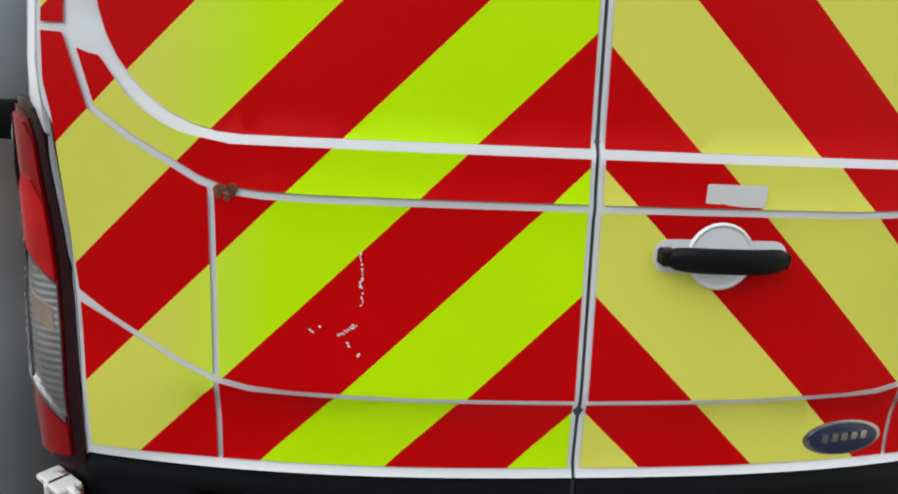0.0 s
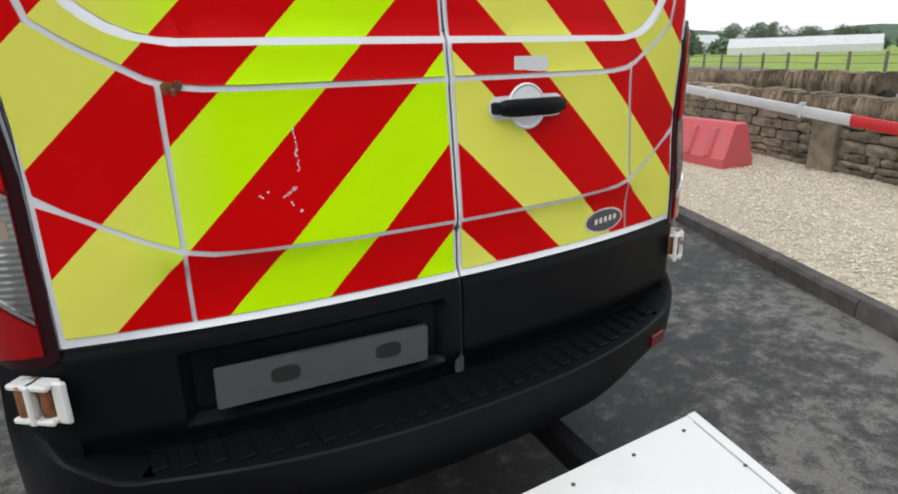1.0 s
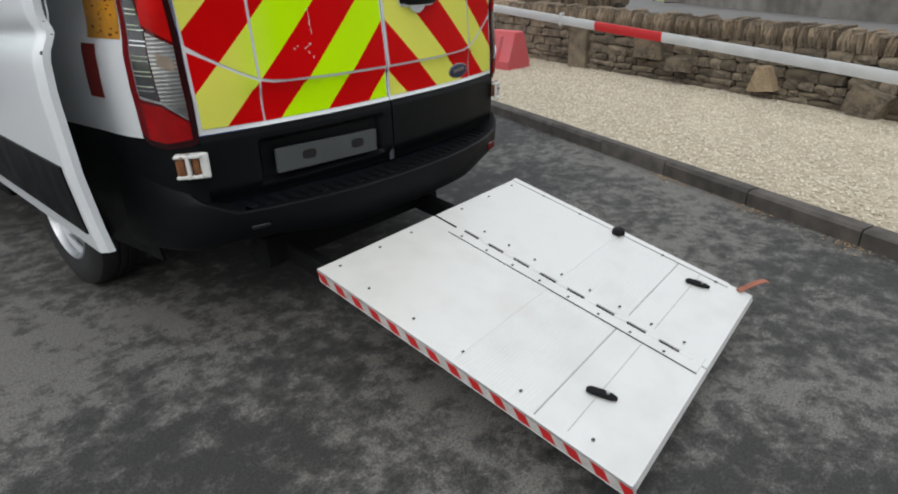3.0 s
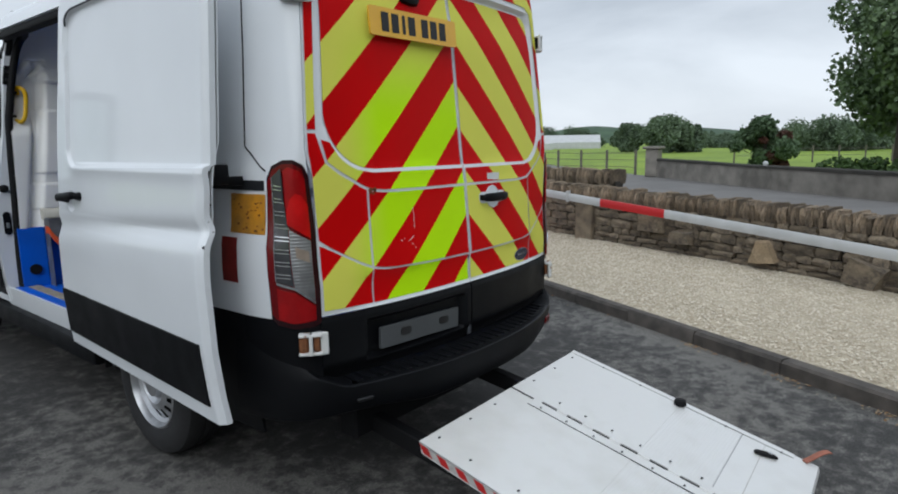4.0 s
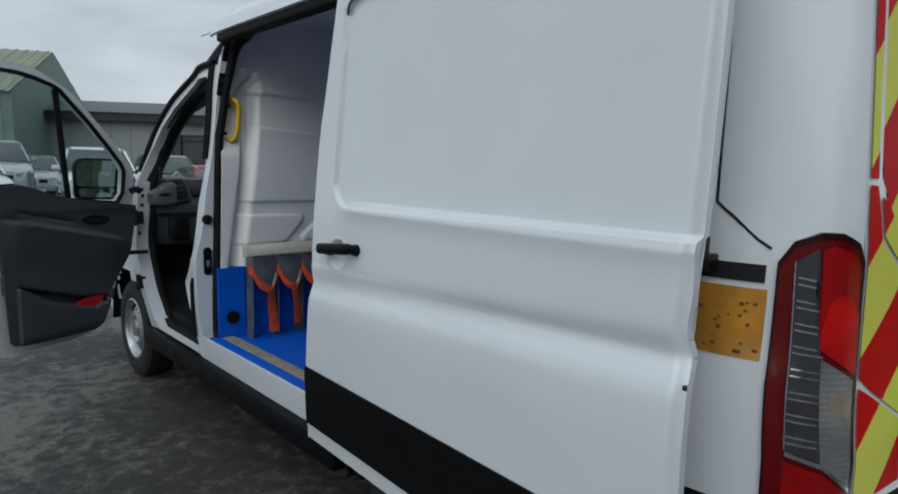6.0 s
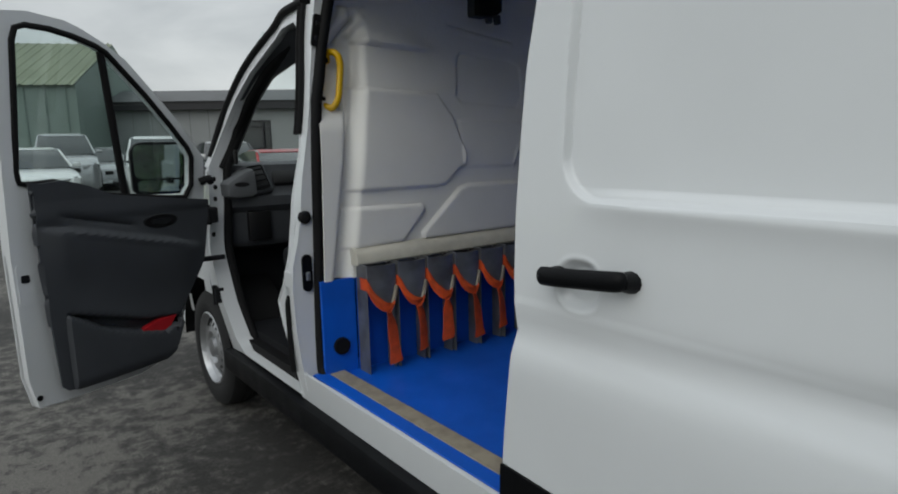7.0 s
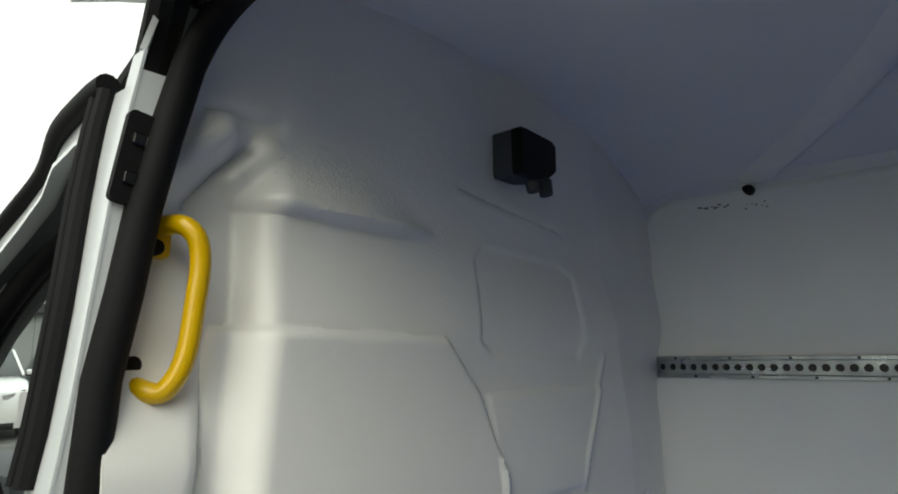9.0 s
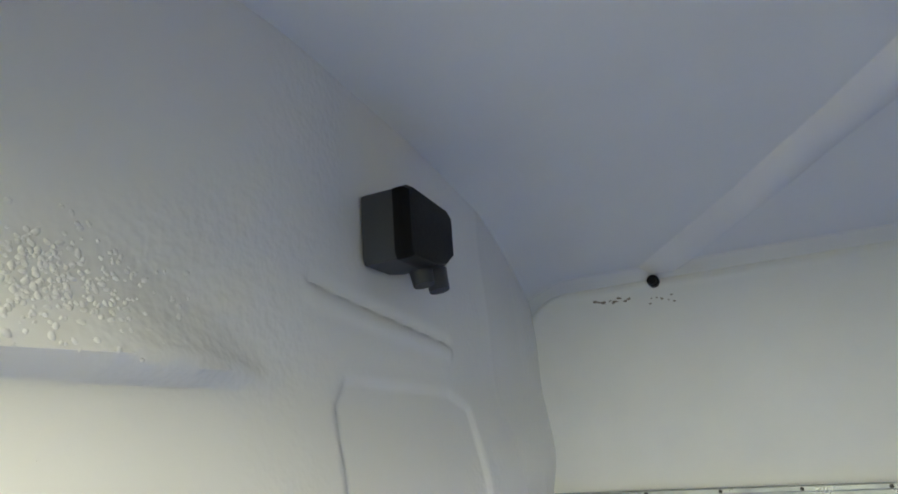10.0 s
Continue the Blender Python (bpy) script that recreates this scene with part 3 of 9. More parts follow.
win = [(0.736 - 0.08 * (z - 1.5), z) for z in (2.06, 1.9, 1.75, 1.62)]
arc = drawn_in([(0.53 + 0.217 * math.cos(radians(a)), 1.572 - 0.205 * math.sin(radians(a))) for a in range(0, 91, 10)])
outer_arc = drawn_in([(0.555 + 0.21 * math.cos(radians(a)), 1.568 - 0.212 * math.sin(radians(a))) for a in range(28, 91, 9)])
edge = [(leaf_edge(z) - 0.007, z) for z in (2.252, 2.243, 2.225, 2.20, 2.14, 2.05, 1.9, 1.75, 1.6, 1.512)]
PANELS = {
    "window": clean([(IN, 2.10), (0.63, 2.10), (0.672, 2.09)] + win + arc + [(IN, 1.367)]),
    "band": clean([(0.758, 1.478)] + [(min(x, 0.764), z) for x, z in b_up[:-1] if z < 1.45] + [(IN, b_up[-1][1])] + [(IN, 1.352), (0.54, 1.353)] + outer_arc[::-1][1:] + [(0.742, 1.472)]),
    "column": clean([(IN, 2.256), (0.68, 2.256)] + edge + [(0.775, 1.512), (0.768, 1.62), (0.756, 1.75), (0.742, 1.9), (0.727, 2.05), (0.705, 2.125), (0.66, 2.15), (IN, 2.15)]),
    "flank": clean([(0.809, 1.50), (0.811, 1.43), (0.803, 1.385), (0.787, 1.345), (0.786, 1.118)] + [p for p in left_of(c_up, V + 0.005, True) if p[0] < 0.786] + left_of(b_dn, V + 0.005, True)[::-1]),
    "middle": clean(left_of(b_dn, V - 0.005, False)[:-1] + [(IN, b_dn[-1][1])] + [(IN, c_up[-1][1])] + left_of(c_up, V - 0.005, False)[:-1][::-1]),
    "low_flank": clean([p for p in left_of(c_dn, V + 0.004, True) if p[0] < 0.786] + [(V + 0.004, 0.853), (0.785, 0.857), (0.786, 1.098)]),
    "low_middle": clean(left_of(c_dn, V - 0.004, False)[:-1] + [(IN, c_dn[-1][1]), (IN, 0.853), (V - 0.004, 0.853)]),
}


def islands(bm, least=2e-4):
    """Splits a bmesh into one for each piece that hangs together."""
    out, left_over = [], set(bm.faces)
    while left_over:
        todo, got = [left_over.pop()], []
        while todo:
            f = todo.pop()
            got.append(f)
            for e in f.edges:
                for g in e.link_faces:
                    if g in left_over:
                        left_over.remove(g)
                        todo.append(g)
        if sum(f.calc_area() for f in got) < least:
            continue
        nb, made = bmesh.new(), {}
        for f in got:
            for v in f.verts:
                if v not in made:
                    made[v] = nb.verts.new(v.co)
            nb.faces.new([made[v] for v in f.verts])
        out.append(nb)
    bm.free()
    return out


def film(poly, side, k, shift=0.0, lift=0.0034):
    """The part of a panel that one stripe covers, as a film laid on the leaf."""
    bm = bmesh.new()
    f = bm.faces.new([bm.verts.new((x, 0, z)) for x, z in poly])
    bmesh.ops.triangulate(bm, faces=[f])
    n = Vector((SLOPE, 0, 1)).normalized()

    def cut(co, no, inner=False, outer=False):
        if bm.verts:
            bmesh.ops.bisect_plane(bm, geom=list(bm.verts) + list(bm.edges) + list(bm.faces), dist=1e-6, plane_co=co, plane_no=no, clear_inner=inner, clear_outer=outer)

    s0 = S0 + shift
    cut((0, 0, s0 + k * PITCH), n, inner=True)
    cut((0, 0, s0 + (k + 1) * PITCH), n, outer=True)
    if not bm.faces:
        bm.free()
        return []
    xs, hs = [v.co.x for v in bm.verts], [v.co.z for v in bm.verts]
    for i in range(1, 22):
        if min(xs) < i * 0.04 < max(xs):
            cut((i * 0.04, 0, 0), (1, 0, 0))
    for i in range(0, 38):
        h = 0.85 + i * 0.04
        if min(hs) < h < max(hs):
            cut((0, 0, h), (0, 0, 1))
    for v in bm.verts:
        v.co = Vector((side * v.co.x, back(v.co.x, v.co.z) - lift, v.co.z))
    bmesh.ops.recalc_face_normals(bm, faces=bm.faces)
    for q in bm.faces:
        if q.normal.y > 0:
            q.normal_flip()
    return islands(bm)


def hinge_bracket(parent, side, at, rusty, k=1.0):
    """A white strap hinge: a pressed frame with two windows, open to the pins behind, and a flat leaf towards the door."""
    turn = Matrix.Translation(at) @ Matrix.Rotation(radians(40 * side), 4, "Z") @ Matrix.Diagonal((-side * k * 0.74, 1, k, 1))
    bm = bmesh.new()
    for z0 in (-0.042, 0.030):
        box(bm, -0.058, 0.060, -0.028, 0.010, z0, z0 + 0.012, 0.003, 1, turn)
    box(bm, -0.006, 0.012, -0.032, 0.010, -0.042, 0.042, 0.003, 1, turn)
    box(bm, 0.052, 0.092, -0.014, -0.002, -0.045, 0.045, 0.004, 1, turn)
    bmesh.ops.recalc_face_normals(bm, faces=bm.faces)
    h = part("hinge", bm, rusty_white if rusty else label_white, parent, "white steel strap hinge" + (" gone rusty inside" if rusty else ""))
    for x, r in ((-0.033, 0.017), (0.032, 0.013)):
        bm = bmesh.new()
        cyl(bm, turn @ Vector((x, -0.006, -0.030)), turn @ Vector((x, -0.006, 0.030)), r, n=10)
        part("hinge_pin", bm, rust if rusty else rubber, h)
    bm = bmesh.new()
    box(bm, -0.05, 0.05, 0.004, 0.013, -0.03, 0.03, 0, 1, turn)
    part("hinge_back", bm, rust if rusty else rubber, h)


for side in (-1, 1):
    bm = bmesh.new()
    us = steps(0.004, 1.0, 40)
    zl = steps(0.838, 2.262, 74, 2.252, 2.257)
    sheet(bm, lambda u, z: Vector((side * u * leaf_edge(z), back(u * leaf_edge(z), z), z)), us, zl)
    thicken(bm, 0.012)
    leaf = part("rear_door", bm, white_paint, van, ("white rear door leaf with red and lime chevron film, scratched" if side < 0 else "white rear door leaf with red and pale yellow chevron film"))
    for name, poly in PANELS.items():
        for k in range(-1, 12):
            for fb in film(poly, side, k, 0.0 if side < 0 or name not in ("window", "column") else -0.017):
                part("red_stripe" if k % 2 == 0 else "yellow_stripe", fb, chevron_red if k % 2 == 0 else chevron_lime, leaf)
    # black trim under the sheet metal
    bm = bmesh.new()
    zb = [0.585, 0.60, 0.64, 0.70, 0.76, 0.80, 0.818, 0.826, 0.834]

    def trim(u, z):
        x = u * 0.80
        y = back(x, 0.84) - 0.006 + 0.03 * ease(z, 0.66, 0.585) + 0.006 * ease(z, 0.81, 0.834)
        if side < 0:
            rx, rz = ease(x, 0.035, 0.06) * ease(x, 0.62, 0.585), ease(z, 0.625, 0.645) * ease(z, 0.80, 0.775)
            y += 0.035 * rx * rz
        return Vector((side * x, y, z))

    sheet(bm, trim, steps(0.006, 1.0, 60), steps(0.585, 0.834, 34))
    part("lower_trim", thicken(bm, 0.012), black_plastic, leaf, "black plastic lower door trim")
    # weather seal along the meeting edge
    bm = bmesh.new()
    pts = [Vector((side * 0.004, back(0.0, z) + 0.012, z)) for z in steps(0.59, 2.25, 30)]
    tube(bm, pts, 0.008, 8)
    part("edge_seal", bm, grey_trim, leaf)

# blank plate holder low on one leaf
leaves = [o for o in van.children if o.name.startswith("rear_door")]
leaf_l, leaf_r = leaves[0], leaves[1]
bm = bmesh.new()
tilt = Matrix.Translation((-0.322, 0.026, 0.699)) @ Matrix.Rotation(radians(-2.5), 4, "Z") @ Matrix.Rotation(radians(1.6), 4, "Y")
plate(bm, rounded(-0.233, 0.233, -0.043, 0.043, 0.005), lambda a, b, d: tilt @ Vector((a, -d, b)), 0.012)
blank = part("blank_plate", bm, plate_grey, leaf_l, "plain grey plate blank with two dark oval holes")
for cx in (-0.095, 0.135):
    bm = bmesh.new()
    plate(bm, [(cx + 0.030 * math.copysign(abs(math.cos(radians(a))) ** 0.6, math.cos(radians(a))), 0.017 * math.copysign(abs(math.sin(radians(a))) ** 0.6, math.sin(radians(a))) + 0.004) for a in range(0, 360, 15)], lambda a, b, d: tilt @ Vector((a, -0.0125 - d, b)), 0.002)
    part("plate_hole", bm, number_black, blank)

# lettered plate above, lettering as plain bars
bm = bmesh.new()
m_pl = Matrix.Translation((-0.262, back(0.26, 1.92) - 0.024, 1.92)) @ Matrix.Rotation(radians(-3.2), 4, "Z") @ Matrix.Rotation(radians(-5), 4, "X")
plate(bm, rounded(-0.243, 0.243, -0.054, 0.054, 0.010), lambda a, b, d: m_pl @ Vector((a, -d, b)), 0.008, 0)
for cx in (-0.165, -0.112, -0.066, -0.022, 0.052, 0.104, 0.158):
    w = 0.008 if cx in (-0.066,) else 0.019
    plate(bm, rounded(cx - w, cx + w, -0.036, 0.036, 0.003, 2), lambda a, b, d: m_pl @ Vector((a, -0.0085 - d, b)), 0.001, 1)
part("number_plate", bm, [plate_yellow, number_black], leaf_l, "yellow number plate with a dark bar for each sign")
# plate lamp above
bm = bmesh.new()
loft(bm, [[Vector((-0.25 + cx * q, back(0.25, 2.035) + 0.012 - 0.038 * t, 2.036 + cz * q)) for cx, cz in ((-0.062, 0.0), (-0.05, 0.02), (0.0, 0.026), (0.045, 0.018), (0.06, -0.002), (0.045, -0.02), (0.0, -0.026), (-0.05, -0.018))]
          for t, q in ((0, 1.0), (0.55, 0.98), (0.9, 0.8), (1.0, 0.5))])
part("rear_camera", bm, black_plastic, leaf_l, "black rear camera housing")
# small gaping rust spot at the crease
bm = bmesh.new()
for k in range(9):
    a = random.uniform(-0.02, 0.02)
    x, z = 0.548 + a, 1.281 + random.uniform(-0.008, 0.010)
    cyl(bm, (-x, back(x, z) - 0.005, z), (-x, back(x, z) + 0.002, z), random.uniform(0.003, 0.008), n=7)
part("rust_patch", bm, rust, leaf_l)
# scratches through the film
bm = bmesh.new()
random.seed(5)


def flake(x, z, w, h, a):
    q = [(x + w * math.cos(a) * i - h * math.sin(a) * j, z + w * math.sin(a) * i + h * math.cos(a) * j) for i, j in ((-1, -0.6), (0.2, -1), (1, -0.3), (0.7, 0.8), (-0.4, 1))]
    bm.faces.new([bm.verts.new((-p, back(p, s) - 0.0046, s)) for p, s in q])


for k in range(16):
    z = 1.20 - 0.085 * k / 16 + random.uniform(-0.002, 0.002)
    flake(0.349 - 0.002 * k / 16 + random.uniform(-0.002, 0.002), z, 0.0034 * random.uniform(0.3, 1.2), 0.0018 * random.uniform(0.4, 1.2), 1.5)
for k in range(14):
    flake(0.355 + 0.03 * k / 14, 1.090 - 0.018 * k / 14 + random.uniform(-0.002, 0.002), 0.003 * random.uniform(0.3, 1), 0.0009, 0.5)
for x, z in ((0.425, 1.080), (0.421, 1.077), (0.368, 1.062), (0.366, 1.057), (0.35, 1.045), (0.352, 1.042), (0.36, 1.09), (0.41, 1.086)):
    flake(x, z, 0.0024, 0.0018, 0.4)
for nb in islands(bm, 0.0):
    part("scratch", nb, label_white, leaf_l)

# pull handle with its dished cup, white label and oval badge on the other leaf
bm = bmesh.new()
cx, cz = 0.204, 1.211


def cup_lift(q):
    """A raised lip with a dished middle."""
    return 0.0045 + 0.005 * math.exp(-((q - 0.93) / 0.07) ** 2) - 0.0015 * ease(q, 0.8, 0.2)


rings = []
for q in (1.0, 0.97, 0.93, 0.88, 0.8, 0.65, 0.45, 0.25, 0.05):
    rings.append([Vector((cx + 0.055 * q * math.cos(radians(a)), back(cx, cz + 0.053 * q * math.sin(radians(a))) - cup_lift(q), cz + 0.053 * q * math.sin(radians(a)))) for a in range(0, 360, 12)])
loft(bm, rings)
cup = part("handle_cup", bm, white_paint, leaf_r, "white dished cup behind the handle")
bm = bmesh.new()
plate(bm, rounded(cx - 0.108, cx + 0.112, cz - 0.027, cz + 0.025, 0.024, 6), lambda a, b, d: Vector((a, back(a, b) - 0.0040 - d, b)), 0.001)
part("bare_edge", bm, white_paint, cup, "bare white paint round the handle")
bm = bmesh.new()
pts = []
rings = []
for k in range(13):
    u = -1 + 2 * k / 12
    x = cx + 0.002 + 0.100 * u
    lift = 0.040 * (1 - 0.55 * abs(u) ** 3)
    hz = 0.020 * (1 - 0.35 * abs(u) ** 6) * (0.55 if k in (0, 12) else 1)
    rings.append([Vector((x, back(cx, cz) - lift + 0.010 * math.cos(radians(a)), cz + hz * math.sin(radians(a)))) for a in range(0, 360, 30)])
loft(bm, rings)
for u in (-0.9, 0.9):
    box(bm, cx + 0.100 * u - 0.012, cx + 0.100 * u + 0.012, back(cx, cz) - 0.03, back(cx, cz), cz - 0.013, cz + 0.013, 0.004, 1)
part("door_handle", bm, black_plastic, leaf_r, "black bar handle")
bm = bmesh.new()
plate(bm, rounded(0.172, 0.268, 1.288, 1.322, 0.002, 2), lambda a, b, d: Vector((a, back(0.22, 1.305) - 0.0068 - d, b)), 0.0008)
part("paper_label", bm, label_white, leaf_r, "blank white paper label")
bm = bmesh.new()


def oval(q, lift, mat):
    plate(bm, [(0.478 + 0.078 * q * math.cos(radians(a)), 0.893 + 0.033 * q * math.sin(radians(a))) for a in range(0, 360, 12)], lambda a, b, d: Vector((a, back(a, 0.893) - 0.002 - lift - d, b)), 0.004, mat)


oval(1.0, 0, 0)
oval(0.88, 0.0025, 1)
for k in range(5):
    x = 0.44 + 0.019 * k
    plate(bm, rounded(x - 0.006, x + 0.006, 0.887 + 0.001 * k, 0.902 + 0.001 * k, 0.002, 2), lambda a, b, d: Vector((a, back(a, 0.893) - 0.009 - d, b)), 0.0015, 0)
part("oval_badge", bm, [chrome, badge_blue], leaf_r, "oval blue badge with chrome rim")

# hinges
for side in (-1, 1):
    for z, rusty, s, k in ((0.748, True, 0.80, 0.95), (1.985, False, 0.80, 0.95)):
        c = corner(side, s, max(z, 0.80))
        hinge_bracket(van, side, Vector((c.x, c.y - 0.012, z)), rusty, k)

# tail lamps


def lamp_skin(side, s, z, lift):
    """s: 0 at the leaf's edge to 1 on the side."""
    zz = min(max(z, 0.8), 1.33)
    p = corner(side, 1.0 - 0.80 * s, zz)
    q = corner(side, 1.0 - 0.80 * min(1, s + 0.02), zz) - corner(side, 1.0 - 0.80 * max(0, s - 0.02), zz)
    n = Vector((q.y, -q.x, 0)).normalized() * (1 if side < 0 else -1)
    if n.y > 0 and abs(n.x) < 0.5:
        n = -n
    if side * n.x < 0 and abs(n.x) >= 0.5:
        n = -n
    return Vector((p.x, p.y, z)) + n * (lift * (0.35 + 0.65 * math.sin(math.pi * min(1, max(0, s)) * 0.9 + 0.15)))


def lamp_outline(k=0.0):
    return [(k, 0.822 + k), (0.10, 0.81 + k), (0.45, 0.804 + k), (0.70, 0.818 + k), (0.79 - k, 0.84 + k), (0.80 - k, 1.1), (0.80 - k, 1.345), (0.70 - k * 0.6, 1.388 - k * 0.5),
            (0.5, 1.408 - k * 0.6), (0.31, 1.408 - k * 0.6), (0.12 + k, 1.39 - k * 0.6), (0.0 + k, 1.352 - k * 0.4), (0.0 + k, 1.1)]


def lamp_piece(name, poly, lift, material, parent, label="", side=-1, depth=0.0):
    bm = bmesh.new()
    f = bm.faces.new([bm.verts.new((a, 0, b)) for a, b in poly])
    bmesh.ops.triangulate(bm, faces=[f])
    for i in range(1, 16):
        bmesh.ops.bisect_plane(bm, geom=list(bm.verts) + list(bm.edges) + list(bm.faces), dist=1e-6, plane_co=(i / 16, 0, 0), plane_no=(1, 0, 0))
    for i in range(1, 13):
        bmesh.ops.bisect_plane(bm, geom=list(bm.verts) + list(bm.edges) + list(bm.faces), dist=1e-6, plane_co=(0, 0, 0.8 + i * 0.05), plane_no=(0, 0, 1))
    for v in bm.verts:
        v.co = lamp_skin(side, v.co.x, v.co.z, lift)
    bmesh.ops.recalc_face_normals(bm, faces=bm.faces)
    if sum(q.normal.x * side - q.normal.y for q in bm.faces) < 0:
        for q in bm.faces:
            q.normal_flip()
    thicken(bm, depth or 0.012)
    return part(name, bm, material, parent, label)


for side in (-1, 1):
    lamp = lamp_piece("tail_lamp", lamp_outline(), 0.012, lens_dark, van, "tall wrap-round tail lamp with red and clear lenses", side, 0.03)
    lamp_piece("red_housing", lamp_outline(0.02)[1:4] + [(0.775, 0.86), (0.785, 1.1), (0.78, 1.335), (0.69, 1.375), (0.5, 1.394), (0.31, 1.394), (0.15, 1.376), (0.09, 1.34), (0.09, 0.86)], 0.016, lens_red, lamp, "dark red wrap-round lens", side)
    lamp_piece("red_lens", [(0.10, 1.13), (0.47, 1.183), (0.485, 1.37), (0.40, 1.384), (0.2, 1.37), (0.10, 1.34)], 0.020, lens_red_mid, lamp, "dark red brake lens", side)
    lamp_piece("low_lens", [(0.10, 0.835), (0.45, 0.826), (0.66, 0.84), (0.66, 0.955), (0.40, 0.940), (0.10, 0.886)], 0.0205, lens_red_mid, lamp, "red lower lens", side)
    lamp_piece("red_reflector", [(0.10, 1.132), (0.46, 1.184), (0.46, 1.225), (0.40, 1.27), (0.30, 1.292), (0.19, 1.285), (0.10, 1.25)], 0.0235, lens_red_bright, lamp, "bright red reflector", side)
    lamp_piece("clear_lens", [(0.10, 0.905), (0.40, 0.957), (0.44, 1.165), (0.10, 1.122)], 0.020, lens_clear, lamp, "clear ribbed indicator lens", side)
    lamp_piece("bulb", [(0.14, 1.045), (0.34, 1.065), (0.35, 1.105), (0.14, 1.085)], 0.0213, dull_bulb, lamp, "dull bulb behind the lens", side, 0.002)
    strip = lamp_piece("clear_strip", [(0.655, 0.98), (0.41, 0.963), (0.45, 1.165), (0.50, 1.26), (0.52, 1.378), (0.675, 1.35), (0.67, 1.2)], 0.0228, lens_smoke, lamp, "clear side strip with bright rungs", side, 0.002)
    for k in range(16):
        z = 0.990 + 0.0445 * (k // 2) + 0.013 * (k % 2)
        a = 0.435 if z < 1.17 else 0.485 if z < 1.26 else 0.52
        lamp_piece("rung", [(a, z), (0.648, z + 0.004), (0.650, z + 0.0078), (a, z + 0.0036)], 0.0245, chrome, strip, "", side, 0.002)
    lamp_piece("bright_edge", [(0.65, 0.969), (0.40, 0.951), (0.10, 0.894), (0.10, 0.903), (0.40, 0.960), (0.65, 0.979)], 0.024, chrome, lamp, "", side, 0.004)
    lamp_piece("bright_edge", [(0.675, 1.35), (0.66, 1.2), (0.65, 0.98), (0.657, 0.98), (0.667, 1.2), (0.682, 1.352)], 0.024, galvanised, lamp, "", side, 0.004)

# old film patches on the rear quarter, seen behind the slid-back door
for name, m, lab, ya, yb, za, zb in (("amber_patch", amber_film, "scuffed amber reflective film on the rear quarter", 0.233, 0.42, 1.143, 1.287), ("red_patch", red_film_shaded, "dull red reflective film on the rear quarter, darkened for shade", 0.375, 0.47, 0.955, 1.125)):
    bm = bmesh.new()
    sheet(bm, lambda y, z: quarter(y, z) + Vector((-0.003, 0, 0)), steps(ya, yb, 10), steps(za, zb, 6))
    part(name, thicken(bm, 0.001), m, van, lab)
rng = random.Random(21)
bm = bmesh.new()
for _ in range(22):
    c = quarter(rng.uniform(0.24, 0.41), rng.uniform(1.15, 1.28)) + Vector((-0.006, 0, 0))
    r = rng.uniform(0.0012, 0.0035)
    box(bm, c.x - 0.001, c.x + 0.004, c.y - r * rng.uniform(0.6, 1.8), c.y + r, c.z - r, c.z + r, 0.0005, 1)
tagged(part("rust_speck", bm, rust, van), kind="stuff")

# rear bumper with its ribbed step


def bumper_plan(u):
    """u: -1 to 1 from flank to flank; the outer edge in plan."""
    a = abs(u)
    if a < 0.62:
        x = a / 0.62 * 0.70
        y = -0.125 + 0.125 * (x / 0.70) ** 2.3
    else:
        t = (a - 0.62) / 0.38
        p0, p1, p2 = Vector((0.70, 0.0)), Vector((0.935, 0.055)), Vector((0.95, 0.42))
        p = p0 * (1 - t) ** 2 + p1 * 2 * t * (1 - t) + p2 * t * t
        x, y = p.x, p.y
    return Vector((math.copysign(x, u), y))


def bumper_ring(u):
    o = bumper_plan(u)
    a = abs(u)
    inner = Vector((o.x * 0.97, max(o.y + 0.16, 0.03))) if a < 0.62 else Vector((o.x - math.copysign(0.11, u) * (0.4 + 0.6 * ease(a, 1.0, 0.62)), o.y + 0.15 * ease(a, 1.05, 0.60) + 0.02))
    wing = ease(a, 0.64, 0.76)
    top, foot = 0.574 + 0.045 * wing, 0.425 + 0.03 * ease(a, 0.30, 0.56) - 0.02 * ease(a, 0.64, 0.85)

    def at(k, z):
        q = o + (inner - o) * k
        return Vector((q.x, q.y, z))
    climb = ease(a, 0.74, 0.86)
    upper = [(k0 + (k1 - k0) * climb, z0 + (z1 - z0) * climb) for k0, z0, k1, z1 in ((0.0, top - 0.020, 0.03, 0.60), (0.008, top - 0.011, 0.12, 0.67), (0.04, top - 0.007, 0.28, 0.72), (0.10, top - 0.006, 0.55, 0.76), (1.0, top, 1.0, 0.79))]
    return [at(0.9, foot - 0.005), at(0.22, foot - 0.004), at(0.10, foot + 0.008), at(0.05, foot + 0.03), at(0.015, (foot + top) / 2)] + [at(k, z) for k, z in upper]


